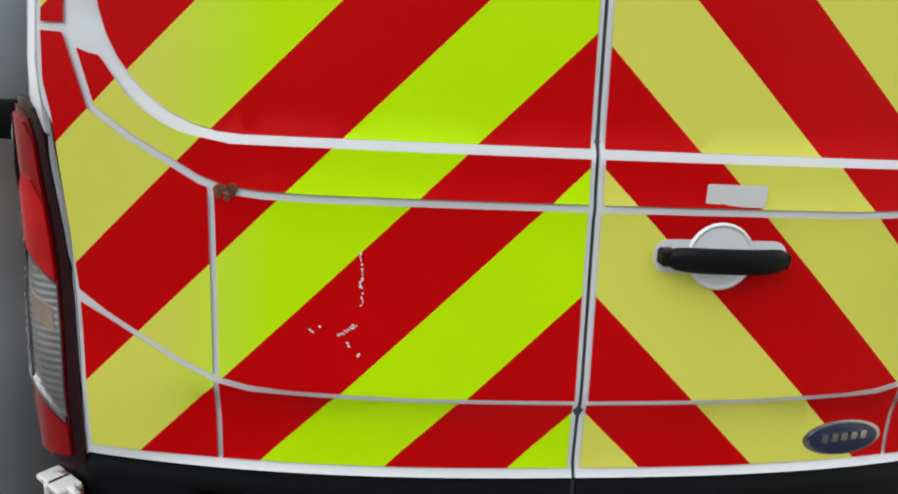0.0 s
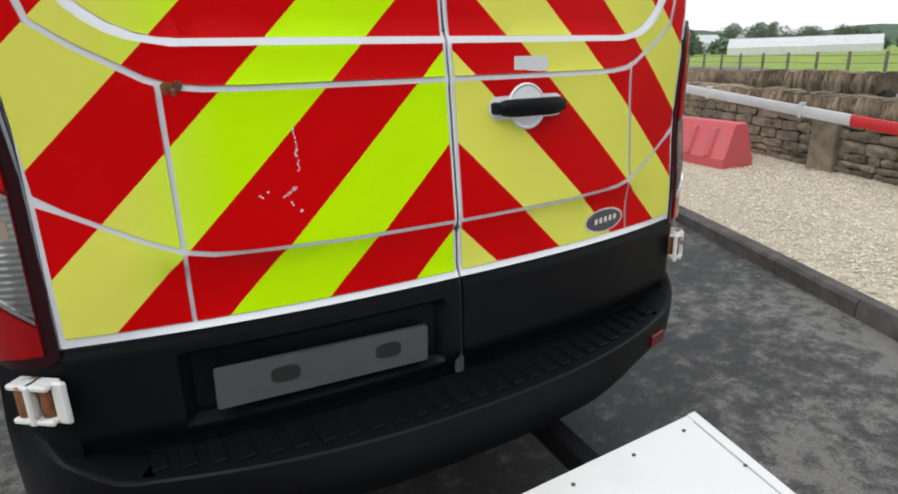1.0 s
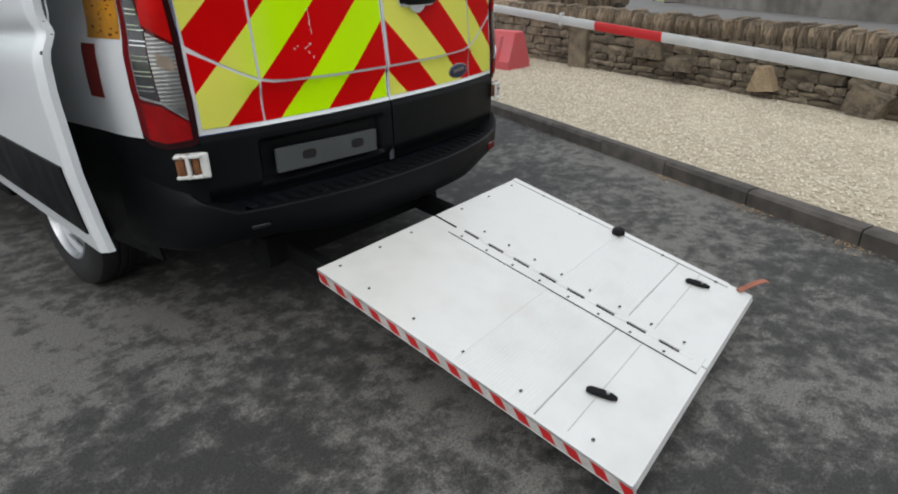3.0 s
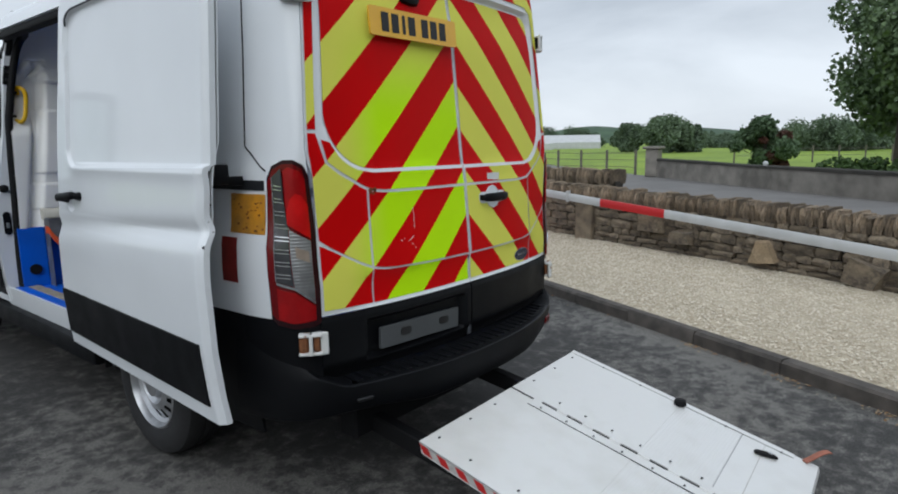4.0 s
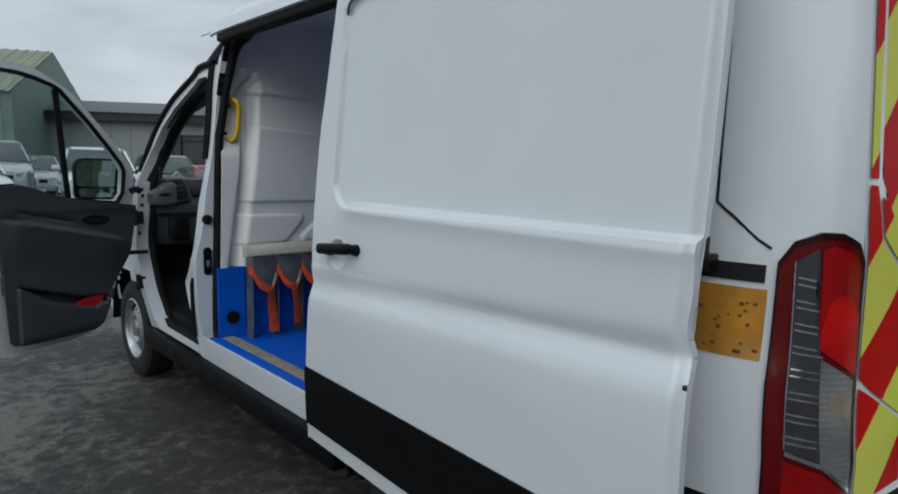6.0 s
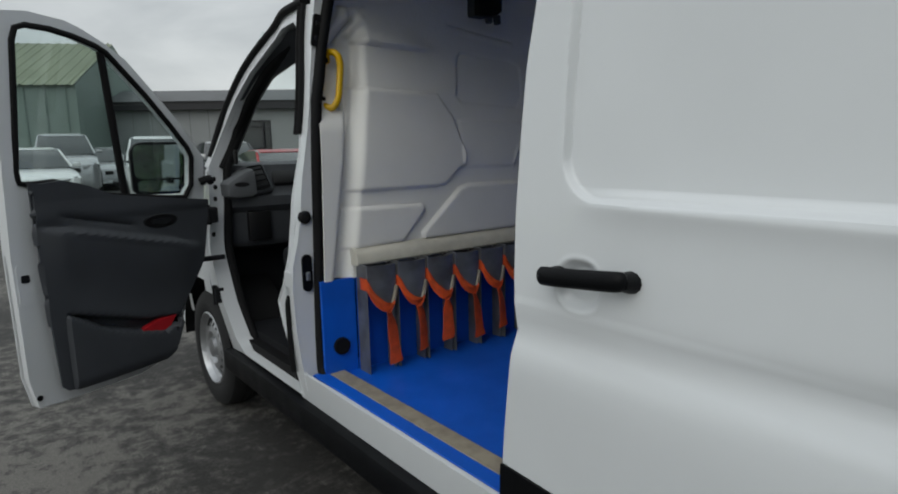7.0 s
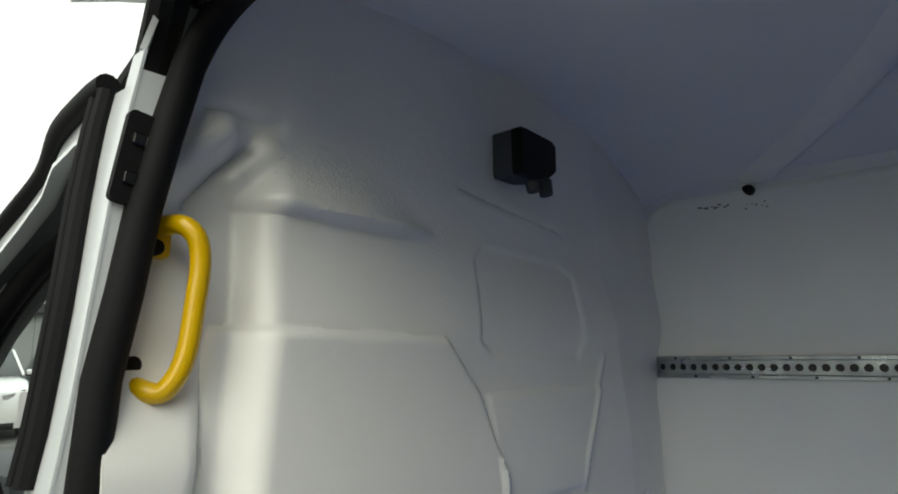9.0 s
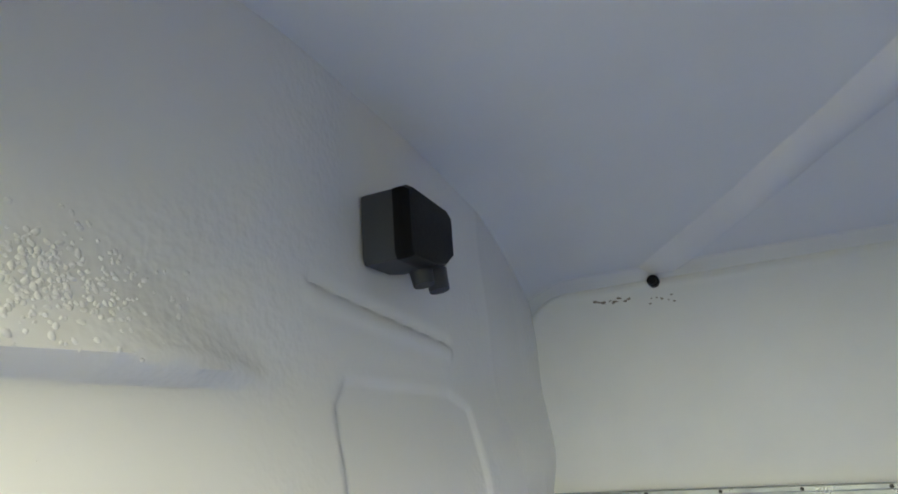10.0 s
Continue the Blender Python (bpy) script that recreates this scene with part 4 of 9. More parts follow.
bm = bmesh.new()
us = [-1 + k / 36 for k in range(73)]
loft(bm, [bumper_ring(u) for u in us], False, False)
bumper = part("rear_bumper", thicken(bm, 0.012), black_plastic, van, "black plastic rear bumper with ribbed step", 28)
rib = bmesh.new()
box(rib, -0.015, 0.015, -0.042, 0.05, 0, 0.0105, 0.003, 2)
rib_mesh = bpy.data.meshes.new("step_rib")
rib.to_mesh(rib_mesh)
rib.free()
rib_mesh.materials.append(black_plastic)
for k in range(-13, 14):
    x = k * 0.052
    o = bumper_plan(x / 0.70 * 0.62)
    ob = piece("step_rib", rib_mesh, bumper, Matrix.Translation((x, o.y + 0.072, 0.566)))
for side in (-1, 1):
    bm = bmesh.new()
    c = bumper_plan(side * 0.60)
    box(bm, -0.035, 0.035, -0.006, 0.006, -0.018 if side > 0 else -0.007, 0.018 if side > 0 else 0.007, 0.003, 1, Matrix.Translation((c.x, c.y - 0.002 + 0.006 * (side < 0), 0.505)) @ Matrix.Rotation(radians(14 * side), 4, "Z"))
    part("bumper_reflector", bm, lens_red if side > 0 else number_black, bumper, "small red bumper reflector" if side > 0 else "empty dark reflector slot")

# underside and rear crossmember in the shade
bm = bmesh.new()
box(bm, -0.9, 0.9, 0.2, 5.2, 0.44, 0.52)
part("underbody", bm, rubber, van, "dark underbody")
# unseen block, added to keep low light off the ground under the van
bm = bmesh.new()
box(bm, -0.62, 0.30, 1.75, 3.7, 0.24, 0.44, 0.06, 2)
part("underfloor_block", bm, rubber, van, "unseen black block under the floor, added to stop light")
bm = bmesh.new()
cyl(bm, (-0.80, 1.21, 0.345), (0.80, 1.21, 0.345), 0.045, n=12)
lathe(bm, [(0.05, -0.16), (0.13, -0.12), (0.15, 0.0), (0.13, 0.12), (0.05, 0.16)], (0.0, 1.21, 0.345), "x", 16)
part("rear_axle", bm, rubber, van, "black rear axle")

# wheels


def wheel(y, side):
    x = side * 0.935
    bm = bmesh.new()
    lathe(bm, [(0.214, side * -0.17), (0.214, side * -0.004), (0.205, side * 0.0), (0.198, side * -0.012), (0.190, side * -0.035), (0.176, side * -0.045)], (x, y, 0.345), "x", 48)
    lathe(bm, [(0.125, side * -0.02), (0.095, side * -0.012), (0.075, side * -0.030), (0.062, side * -0.030), (0.055, side * -0.004), (0.0001, side * 0.0)], (x, y, 0.345), "x", 48)
    for k in range(16):
        a0 = 2 * math.pi * (k + 0.22) / 16
        a1 = 2 * math.pi * (k + 0.78) / 16
        vs = [bm.verts.new((x + side * d, y + r * math.cos(a), 0.345 + r * math.sin(a))) for r, d in ((0.125, -0.02), (0.178, -0.045)) for a in (a0, a1)]
        bm.faces.new((vs[0], vs[1], vs[3], vs[2]))
    lathe(bm, [(0.172, side * -0.044), (0.192, side * -0.03)], (x, y, 0.345), "x", 48)
    rim = part("wheel", bm, steel_silver, van, "silver pressed steel wheel")
    bm = bmesh.new()
    lathe(bm, [(r, side * d) for r, d in ((0.212, -0.19), (0.30, -0.20), (0.335, -0.185), (0.345, -0.15), (0.345, -0.135), (0.337, -0.133), (0.337, -0.125), (0.345, -0.123), (0.345, -0.10), (0.337, -0.098), (0.337, -0.09),
                                           (0.345, -0.088), (0.345, -0.05), (0.337, -0.02), (0.315, -0.002), (0.27, 0.006), (0.225, 0.0), (0.212, -0.01))], (x, y, 0.345), "x", 56)
    part("tyre", bm, tyre_rubber, rim, "black road tyre")
    bm = bmesh.new()
    lathe(bm, [(0.0001, side * -0.09), (0.2, side * -0.09)], (x, y, 0.345), "x", 32)
    part("brake_disc", bm, rubber, rim)


for yy in (1.21, 4.39):
    for side in (-1, 1):
        wheel(yy, side)
# wheel housings
for yy in (1.21, 4.39):
    for side in (-1, 1):
        bm = bmesh.new()
        pr = [(0.435, side * 0.95), (0.435, side * 0.6)]
        sheet(bm, lambda a, x: Vector((side * x, yy + 0.435 * math.cos(a), 0.34 + 0.435 * math.sin(a))), steps(0, math.pi, 20), [0.62, 0.955])
        part("wheel_housing", thicken(bm, 0.006), rubber, van)

# ---- the sliding door, slid back along the flank ----


def slide_x(y, z):
    """The outer skin of the sliding door."""
    w = ease(y, 1.40, 1.62) * (1.25 < z < 1.75)
    even = half(1.25) + (half(1.75) - half(1.25)) * (z - 1.25) / 0.5
    x = half(z, 1.0) * (1 - w) + even * w + 0.096 + 0.076 * (1.745 - y) / 1.49
    x += 0.006 * ease(z, 1.402, 1.385) * ease(z, 1.33, 1.37) * (1 - w)
    # the pressed upper field
    qy, qz = y - 1.612 + 0.095, abs(z - 1.725 - 0.015 * (1.6 - y) / 1.3) - 0.353 + 0.095
    d = math.hypot(max(qy, 0), max(qz, 0)) + min(max(qy, qz), 0) - 0.095
    x -= 0.017 * ease(d, 0.0, -0.010)
    # the long crease that fades towards the front
    zc = 1.175 - 0.08 * (y - 0.25) / 1.45
    x -= 0.017 * math.exp(-((z - zc) / 0.035) ** 2)
    # the dished cup behind the handle
    e = (abs((y - 1.548) / 0.057) ** 2.3 + abs((z - 1.218) / 0.050) ** 2.3) ** (1 / 2.3)
    x -= 0.018 * ease(e, 1.0, 0.62) - 0.0012 * math.exp(-((e - 1.06) / 0.06) ** 2)
    # the rear edge rolls inwards
    x -= 0.020 * ease(y, slide_edge(z) + 0.030, slide_edge(z)) ** 2
    return -x


SY0, SY1 = 0.295, 1.745


def slide_edge(z):
    """The rear edge's y, with the lazy wave of the body side."""
    return SY0 - 0.008 * ease(z, 0.60, 0.475) + 0.018 * ease(z, 1.9, 2.15) - 0.015 * ease(z, 1.36, 1.2) + 0.016 * math.exp(-((z - 1.22) / 0.06) ** 2)


FRONT_EDGE = [(0.475, 1.80), (0.60, 1.78), (0.77, 1.755), (0.90, 1.738), (1.0, 1.722), (1.1, 1.716), (1.2, 1.728), (1.35, 1.735), (1.5, 1.733), (1.64, 1.728), (1.83, 1.70), (2.15, 1.655)]


def slide_front(z):
    """The leading edge's y."""
    return lerp_table(FRONT_EDGE, z)


zsl = sorted(set(steps(1.155, 1.285, 34) + steps(1.358, 1.50, 36) + steps(1.97, 2.10, 24) + steps(0.475, 2.165, 60, 1.378, 1.383, 1.389, 1.394, 2.075, 2.08, 0.54, 0.775, 1.385, 1.402, 2.085, 2.07, 2.165)))


def slide_point(u, z):
    y0, y1 = slide_edge(z), slide_front(z)
    y = y0 + (y1 - y0) * u
    return Vector((slide_x(y, z), y, z ))


sl = None
for name, keep, m, lab in (("panel", lambda u, z: z > 0.775 or (u < 0.032 and z > 0.54), white_paint, ""), ("cladding", lambda u, z: u > 0.032 and 0.54 < z < 0.775, black_plastic, "black plastic rubbing panel"), ("sill_lip", lambda u, z: z < 0.54, white_paint, "")):
    bm = bmesh.new()
    sheet(bm, slide_point, sorted(set(steps(0, 1, 44, 0.032) + steps(0.0, 0.024, 6) + steps(0.80, 0.94, 50))), zsl, keep)
    if name == "cladding":
        for v in bm.verts:
            v.co.x -= 0.006
    thicken(bm, 0.02)
    ob = part("sliding_door" if name == "panel" else name, bm, m, van if name == "panel" else sl, lab or ("white sliding side door, slid fully back" if name == "panel" else "white lower lip"))
    sl = sl or ob

# turned-in edges and inner skin of the door
bm = bmesh.new()
sheet(bm, lambda u, z: Vector((slide_x(slide_edge(z), z) + u, slide_edge(z) + 0.002, z)), [0.0, 0.012, 0.022], zsl)
sheet(bm, lambda u, z: Vector((slide_x(SY1, z) + u, slide_front(z) - 0.002, z)), [0.0, 0.015, 0.03], zsl)
sheet(bm, lambda y, z: Vector((slide_x(y, z) + 0.03, y, z)), steps(SY0, 1.66, 6), steps(0.475, 2.14, 20))
part("door_return", thicken(bm, 0.004), white_paint, sl)
# press groove above the field
bm = bmesh.new()
tube(bm, [Vector((slide_x(y, 2.082) - 0.001, y, 2.082)) for y in steps(0.345, 1.50, 14)] + [Vector((slide_x(1.55, 2.072) - 0.001, 1.55, 2.072)), Vector((slide_x(1.585, 2.05), 1.585, 2.05)), Vector((slide_x(1.60, 2.02), 1.60, 2.02))], 0.0038, 6)
part("drip_groove", bm, grey_trim, sl)
# bolts and screw holes on the rear edge
bm = bmesh.new()
for y, z in ((-0.004, 1.30), (0.010, 1.262), (-0.003, 1.20), (0.010, 1.165), (0.002, 1.12)):
    cyl(bm, (slide_x(SY0, z) + 0.012 + y, slide_edge(z) - 0.0015, z), (slide_x(SY0, z) + 0.012 + y, slide_edge(z) + 0.006, z), 0.006, n=10)
box(bm, slide_x(SY0, 1.23) + 0.008, slide_x(SY0, 1.23) + 0.026, slide_edge(1.23) - 0.002, slide_edge(1.23) + 0.006, 1.212, 1.232, 0.003, 1)
for nb in islands(bm, 0.0):
    part("screw", nb, number_black, sl)
# roller carriage and track
bm = bmesh.new()
box(bm, -1.085, -0.985, 0.315, 0.365, 1.325, 1.395, 0.006, 2)
box(bm, -1.0, -0.925, 0.322, 0.36, 1.318, 1.352, 0.005, 2)
part("roller_carriage", bm, black_plastic, sl, "black roller carriage")
bm = bmesh.new()
sheet(bm, lambda y, z: quarter(y, z) + Vector((-0.003, 0, 0)), steps(0.24, 1.75, 40), steps(1.300, 1.336, 3))
thicken(bm, 0.006)
part("door_track", bm, dark_trim, van, "dark steel door track along the flank")


def pull_handle(parent, cy, cz, skin_x, length=0.115, rise=0.09):
    """A bar handle standing off a side skin, climbing a little towards the tail, with blunt ends."""
    bm = bmesh.new()
    rings = []
    for k in range(21):
        u = math.sin(math.pi / 2 * (-1 + k / 10))
        y, full = cy + length * u, math.sqrt(max(0.0, 1 - max(0.0, (abs(u) - 0.84) / 0.16) ** 2.4))
        off = 0.044 - 0.010 * abs(u) ** 4
        hz, hx = 0.0185 * max(full, 0.12), 0.012 * max(full, 0.12)
        rings.append([Vector((skin_x - off + hx * math.cos(radians(a)), y, cz - rise * length * u + hz * math.sin(radians(a)))) for a in range(0, 360, 24)])
    loft(bm, rings)
    bar_p = part("door_handle", bm, black_plastic, parent, "black bar handle")
    for u in (-0.86, 0.80):
        bm = bmesh.new()
        zc = cz - rise * length * u
        loft(bm, [[Vector((skin_x - d, cy + length * u + 0.020 * q * math.cos(radians(a)), zc - drop + 0.017 * q * math.sin(radians(a)))) for a in range(0, 360, 30)] for d, q, drop in ((-0.003, 1.25, 0.007), (0.010, 1.15, 0.006), (0.036, 0.85, 0.002))])
        part("handle_foot", bm, black_plastic, bar_p)


pull_handle(sl, 1.517, 1.2425, slide_x(1.44, 1.30), 0.102)

# ---- door openings, pillars and seals ----


def cab_half(z):
    return lerp_table([(1.4, 0.94), (1.5, 0.885), (1.6, 0.862), (1.7, 0.842), (1.8, 0.822), (1.9, 0.803), (2.0, 0.778), (2.1, 0.745), (2.2, 0.72)], z)


bm = bmesh.new()


def jamb(y0, y1, z0, z1, depth, name, material, label="", r=0.07, sides=None):
    """A band round an opening in the left flank, going in by depth."""
    bm = bmesh.new()
    out = rounded(y0, y1, z0, z1, r, 6)
    n = len(out)
    rows = []
    for d in (0.0, depth * 0.5, depth):
        rows.append([Vector((-half(z, y) + (half(z, y) - min(half(z, y), cab_half(max(z, 1.4)))) * ease(y, 2.9, 3.03) * (z > 1.4) + d * (1 - 0.98 * ease(y, 2.9, 3.03)), y, z)) for y, z in out])
    loft(bm, rows, True, False)
    # the pillar takes over along the front edge
    bmesh.ops.delete(bm, geom=[f for f in bm.faces if f.calc_center_median().y > y1 - 0.02], context="FACES")
    return part(name, thicken(bm, 0.006), material, van, label)


jamb(1.745, 3.06, 0.565, 2.185, 0.05, "door_jamb", white_paint, "white sliding door jamb", 0.09)
out = rounded(1.77, 3.04, 0.532, 2.163, 0.09, 6)


SEAL_FRONT = [(0.5, 0.884), (0.64, 0.882), (0.81, 0.879), (1.1, 0.867), (1.4, 0.857), (1.58, 0.848), (1.67, 0.842), (1.74, 0.827), (1.85, 0.812), (1.94, 0.792), (2.04, 0.772), (2.09, 0.755), (2.16, 0.735), (2.2, 0.715)]


def seal_x(y, z):
    """The door seal stands more upright than the flank."""
    w = half(z, y) - 0.055
    w += (min(w, 0.862) - w) * ease(z, 0.7, 1.2)
    return -(w + (lerp_table(SEAL_FRONT, z) - w) * ease(y, 2.6, 2.98))


bm = bmesh.new()
line = []
for p, q in zip(out, out[1:] + out[:1]):
    n = 14 if math.hypot(q[0] - p[0], q[1] - p[1]) > 0.3 else 1
    line += [(p[0] + (q[0] - p[0]) * k / n, p[1] + (q[1] - p[1]) * k / n) for k in range(n)]
tube(bm, [Vector((seal_x(y, z), y, z)) for y, z in line + line[:1]], 0.022, 12, False)
part("door_seal", bm, rubber, van, "black rubber door seal")
# front door opening with its raked post
CAB = [(3.09, 0.47), (3.17, 0.765), (3.20, 0.86), (3.13, 0.94), (3.10, 1.07), (3.12, 1.3), (3.095, 1.48), (3.12, 1.60), (3.165, 1.95), (3.22, 1.995), (3.38, 1.995), (3.50, 1.97), (3.62, 1.93), (3.79, 1.85),
       (3.95, 1.74), (4.08, 1.59), (4.12, 1.40), (4.09, 1.2), (4.07, 0.97), (3.97, 0.70), (3.87, 0.53), (3.78, 0.47)]



def cab_x(y, z):
    """The cab's side draws in above the waist."""
    front = -half(z, y) if z < 1.4 else -cab_half(z)
    rear = -half(z, y) if z < 1.0 else -lerp_table([(1.0, 0.985), (1.1, 0.955), (1.2, 0.935), (1.3, 0.925), (1.4, 0.912), (1.5, 0.890), (1.6, 0.874), (1.7, 0.864), (1.8, 0.853), (1.9, 0.842), (2.0, 0.829), (2.1, 0.812), (2.2, 0.79)], z)
    return rear + (front - rear) * ease(y, 3.25, 3.6)


bm = bmesh.new()
loft(bm, [[Vector((cab_x(y, z) + d, y, z)) for y, z in CAB] for d in (-0.004, 0.045, 0.09)], True, False)
part("cab_jamb", thicken(bm, 0.008), white_paint, van, "white front door jamb")
def eased(pts, n=5):
    """A smooth line through a few points."""
    fine = []
    for i in range(len(pts) - 1):
        a, b, c, d = pts[max(i - 1, 0)], pts[i], pts[i + 1], pts[min(i + 2, len(pts) - 1)]
        fine += [0.5 * (2 * b + (c - a) * t + (2 * a - 5 * b + 4 * c - d) * t * t + (3 * b - a - 3 * c + d) * t ** 3) for t in [k / n for k in range(n)]]
    return fine + [pts[-1]]


bm = bmesh.new()
tube(bm, eased([Vector((cab_x(y, z) + 0.092, y + 0.03 * (3.6 - y), z)) for y, z in CAB[8:] + CAB[:1]]), 0.022, 12)
tube(bm, eased([Vector((cab_x(y, z + 0.05) - 0.008, y + 0.028 * ease(y, 3.3, 3.8), z + 0.050)) for y, z in [(3.13, 2.0), (3.20, 2.0), (3.36, 1.997), (3.52, 1.966), (3.66, 1.914), (3.80, 1.843), (3.94, 1.745), (4.07, 1.60), (4.12, 1.40)]]), 0.017, 12)
tube(bm, eased([Vector((cab_x(y, z) + 0.07, y, z - 0.012)) for y, z in CAB[8:17]]), 0.026, 12)
part("cab_seal", bm, rubber, van, "black rubber front door seal")


def band(bm, inner, outer):
    """A strip of the flank's skin between two lines of as many points."""
    rows = [[Vector((0, a[0] + (b[0] - a[0]) * t, a[1] + (b[1] - a[1]) * t)) for t in (0, 0.25, 0.5, 0.75, 1)] for a, b in zip(inner, outer)]
    for r in rows:
        for v in r:
            v.x = cab_x(v.y, v.z)
    return loft(bm, rows, False, False)


# front post, sill corner and roof rail round the raked opening
RAIL_LINE = [(3.05, 1.47), (3.05, 1.60), (3.05, 2.03), (3.20, 2.045), (3.385, 2.045), (3.51, 2.022), (3.635, 1.98), (3.81, 1.90), (3.975, 1.785), (4.12, 1.625), (4.20, 1.40)]
bm = bmesh.new()
band(bm, CAB[6:17], RAIL_LINE)
rows = []
for (y, z), k in zip(RAIL_LINE[2:], range(9)):
    rows.append([Vector((cab_x(y, z), y, z)), Vector((cab_x(y, z) + 0.05, y + 0.01, z + 0.010)), Vector((cab_x(y, z) + 0.11, y + 0.02, z + 0.022))])
loft(bm, rows, False, False)
part("front_post", thicken(bm, 0.012), white_paint, van, "white raked windscreen post")
bm = bmesh.new()
band(bm, CAB[16:], [(4.17, 1.38), (4.17, 1.15), (4.17, 0.85), (4.06, 0.68), (3.99, 0.53), (3.97, 0.45)])
part("wing_edge", thicken(bm, 0.012), white_paint, van, "white wing edge behind the wheel")
# the pillar between the doors, faced towards the cargo side
bm = bmesh.new()
sheet(bm, lambda y, z: Vector((cab_x(y, z) - 0.002, y, z)), [3.045, 3.065, 3.08], steps(0.5, 2.08, 18))
band(bm, CAB[:7], [(3.078, z) for _, z in CAB[:7]])
sheet(bm, lambda x, z: Vector((cab_x(3.1, z) + x * (max(seal_x(3.04, z) + 0.004, cab_x(3.1, z) + 0.012) - cab_x(3.1, z)), 3.05, z)), [0.0, 0.5, 1.0], steps(0.50, 2.05, 24))
part("door_pillar", thicken(bm, 0.004), white_paint, van, "white pillar between the doors")
bm = bmesh.new()
xx = -0.922
plate(bm, [(xx + 0.021 * math.cos(radians(a)), 0.995 + (0.052 if math.sin(radians(a)) > 0 else -0.052) + 0.023 * math.sin(radians(a))) for a in range(0, 360, 15)], lambda a, b, d: Vector((a, 3.052 - d, b)), 0.016)
latch = part("latch_plate", bm, black_plastic, van, "black oval latch plate")
bm = bmesh.new()
box(bm, xx - 0.009, xx + 0.009, 3.028, 3.038, 0.965, 1.0, 0.003, 1)
part("latch_tongue", bm, galvanised, latch, "grey metal latch tongue")
bm = bmesh.new()
lathe(bm, [(0.026, 0.0), (0.026, 0.014), (0.021, 0.024), (0.008, 0.028), (0.0001, 0.024)], (xx + 0.004, 3.052, 1.218), "y", 16)
bm.transform(Matrix.Translation((xx + 0.004, 3.052, 1.218)) @ Matrix.Scale(-1, 4, (0, 1, 0)) @ Matrix.Translation((-xx - 0.004, -3.052, -1.218)))
bmesh.ops.recalc_face_normals(bm, faces=bm.faces)
part("door_buffer", bm, rubber, van, "round black door buffer")
bm = bmesh.new()
tube(bm, [Vector((-0.978, 3.10, 0.90)), Vector((-0.988, 3.10, 0.87)), Vector((-0.985, 3.105, 0.72)), Vector((-0.975, 3.11, 0.58))], 0.011, 8)
part("rubber_strip", bm, rubber, van, "black rubber strip on the pillar foot")
# upper stop plate with two holes, lying on the pillar
tilt = Matrix.Translation((-0.824, 3.046, 1.928)) @ Matrix.Rotation(radians(9), 4, "Y")
bm = bmesh.new()
plate(bm, rounded(-0.019, 0.019, -0.060, 0.060, 0.008), lambda a, b, d: tilt @ Vector((a, -d, b)), 0.012)
stop = part("upper_stop", bm, rubber, van, "black stop plate with two holes")
for q in (-0.028, 0.024):
    bm = bmesh.new()
    box(bm, -0.010, 0.008, -0.0145, -0.011, q - 0.009, q + 0.009, 0.003, 1, tilt)
    part("stop_hole", bm, number_black, stop)
# black window guide on the pillar's front edge
bm = bmesh.new()
tube(bm, [Vector((cab_x(3.24, z) - 0.008, 3.108 + 0.02 * ease(z, 1.7, 1.95), z)) for z in steps(1.54, 2.04, 10)], 0.012, 8)
tube(bm, [Vector((cab_x(3.24, z) - 0.010, 3.138 + 0.02 * ease(z, 1.7, 1.95), z)) for z in steps(1.54, 2.04, 10)], 0.009, 8)
part("window_guide", bm, rubber, van, "black rubber window guide")
bm = bmesh.new()
tube(bm, [Vector((-0.785, 3.17, 2.06)), Vector((-0.775, 3.12, 2.10)), Vector((-0.79, 3.05, 2.15)), Vector((-0.84, 2.9, 2.185))], 0.026, 10)
part("corner_bracket", bm, rubber, van, "black corner piece over the pillar")
# closing strip between the raked opening and the cab roof
bm = bmesh.new()
sheet(bm, lambda y, v: Vector((-0.822 + 0.36 * (y - 3.05) + 0.07 * v, y, (lerp_table([(3.05, 2.08), (3.24, 2.10), (3.4, 2.09), (3.54, 2.06), (3.7, 2.0)], y)) * (1 - v) + v * (1.4 + 0.945 * (1 - 0.32 * ease(y, 2.95, 3.85))))), steps(3.05, 3.66, 8), steps(0, 1, 4))
part("cab_roof_edge", thicken(bm, 0.008), white_paint, van, "white edge of the cab roof")
# header above the slide opening, and its inner rail in shadow
bm = bmesh.new()
box(bm, -0.865, -0.80, 1.70, 3.0, 2.135, 2.178, 0.01, 2)
part("header_rail", bm, rubber, van, "black header above the slide opening")
# step and sill
bm = bmesh.new()
box(bm, -0.985, -0.80, 1.70, 4.0, 0.34, 0.455, 0.02, 2)
part("side_step", bm, black_plastic, van, "black plastic side sill")
bm = bmesh.new()
box(bm, -0.93, -0.86, 1.74, 3.09, 0.47, 0.548, 0.006, 2)
part("sill_plate", bm, white_paint, van, "white painted door sill")
bm = bmesh.new()
for k, y in enumerate((2.86, 2.79, 2.5, 2.3)):
    cyl(bm, (-0.936, y, 0.515), (-0.925, y, 0.515), 0.008, n=8)
for nb in islands(bm, 0.0):
    part("sill_hole", nb, number_black, van)

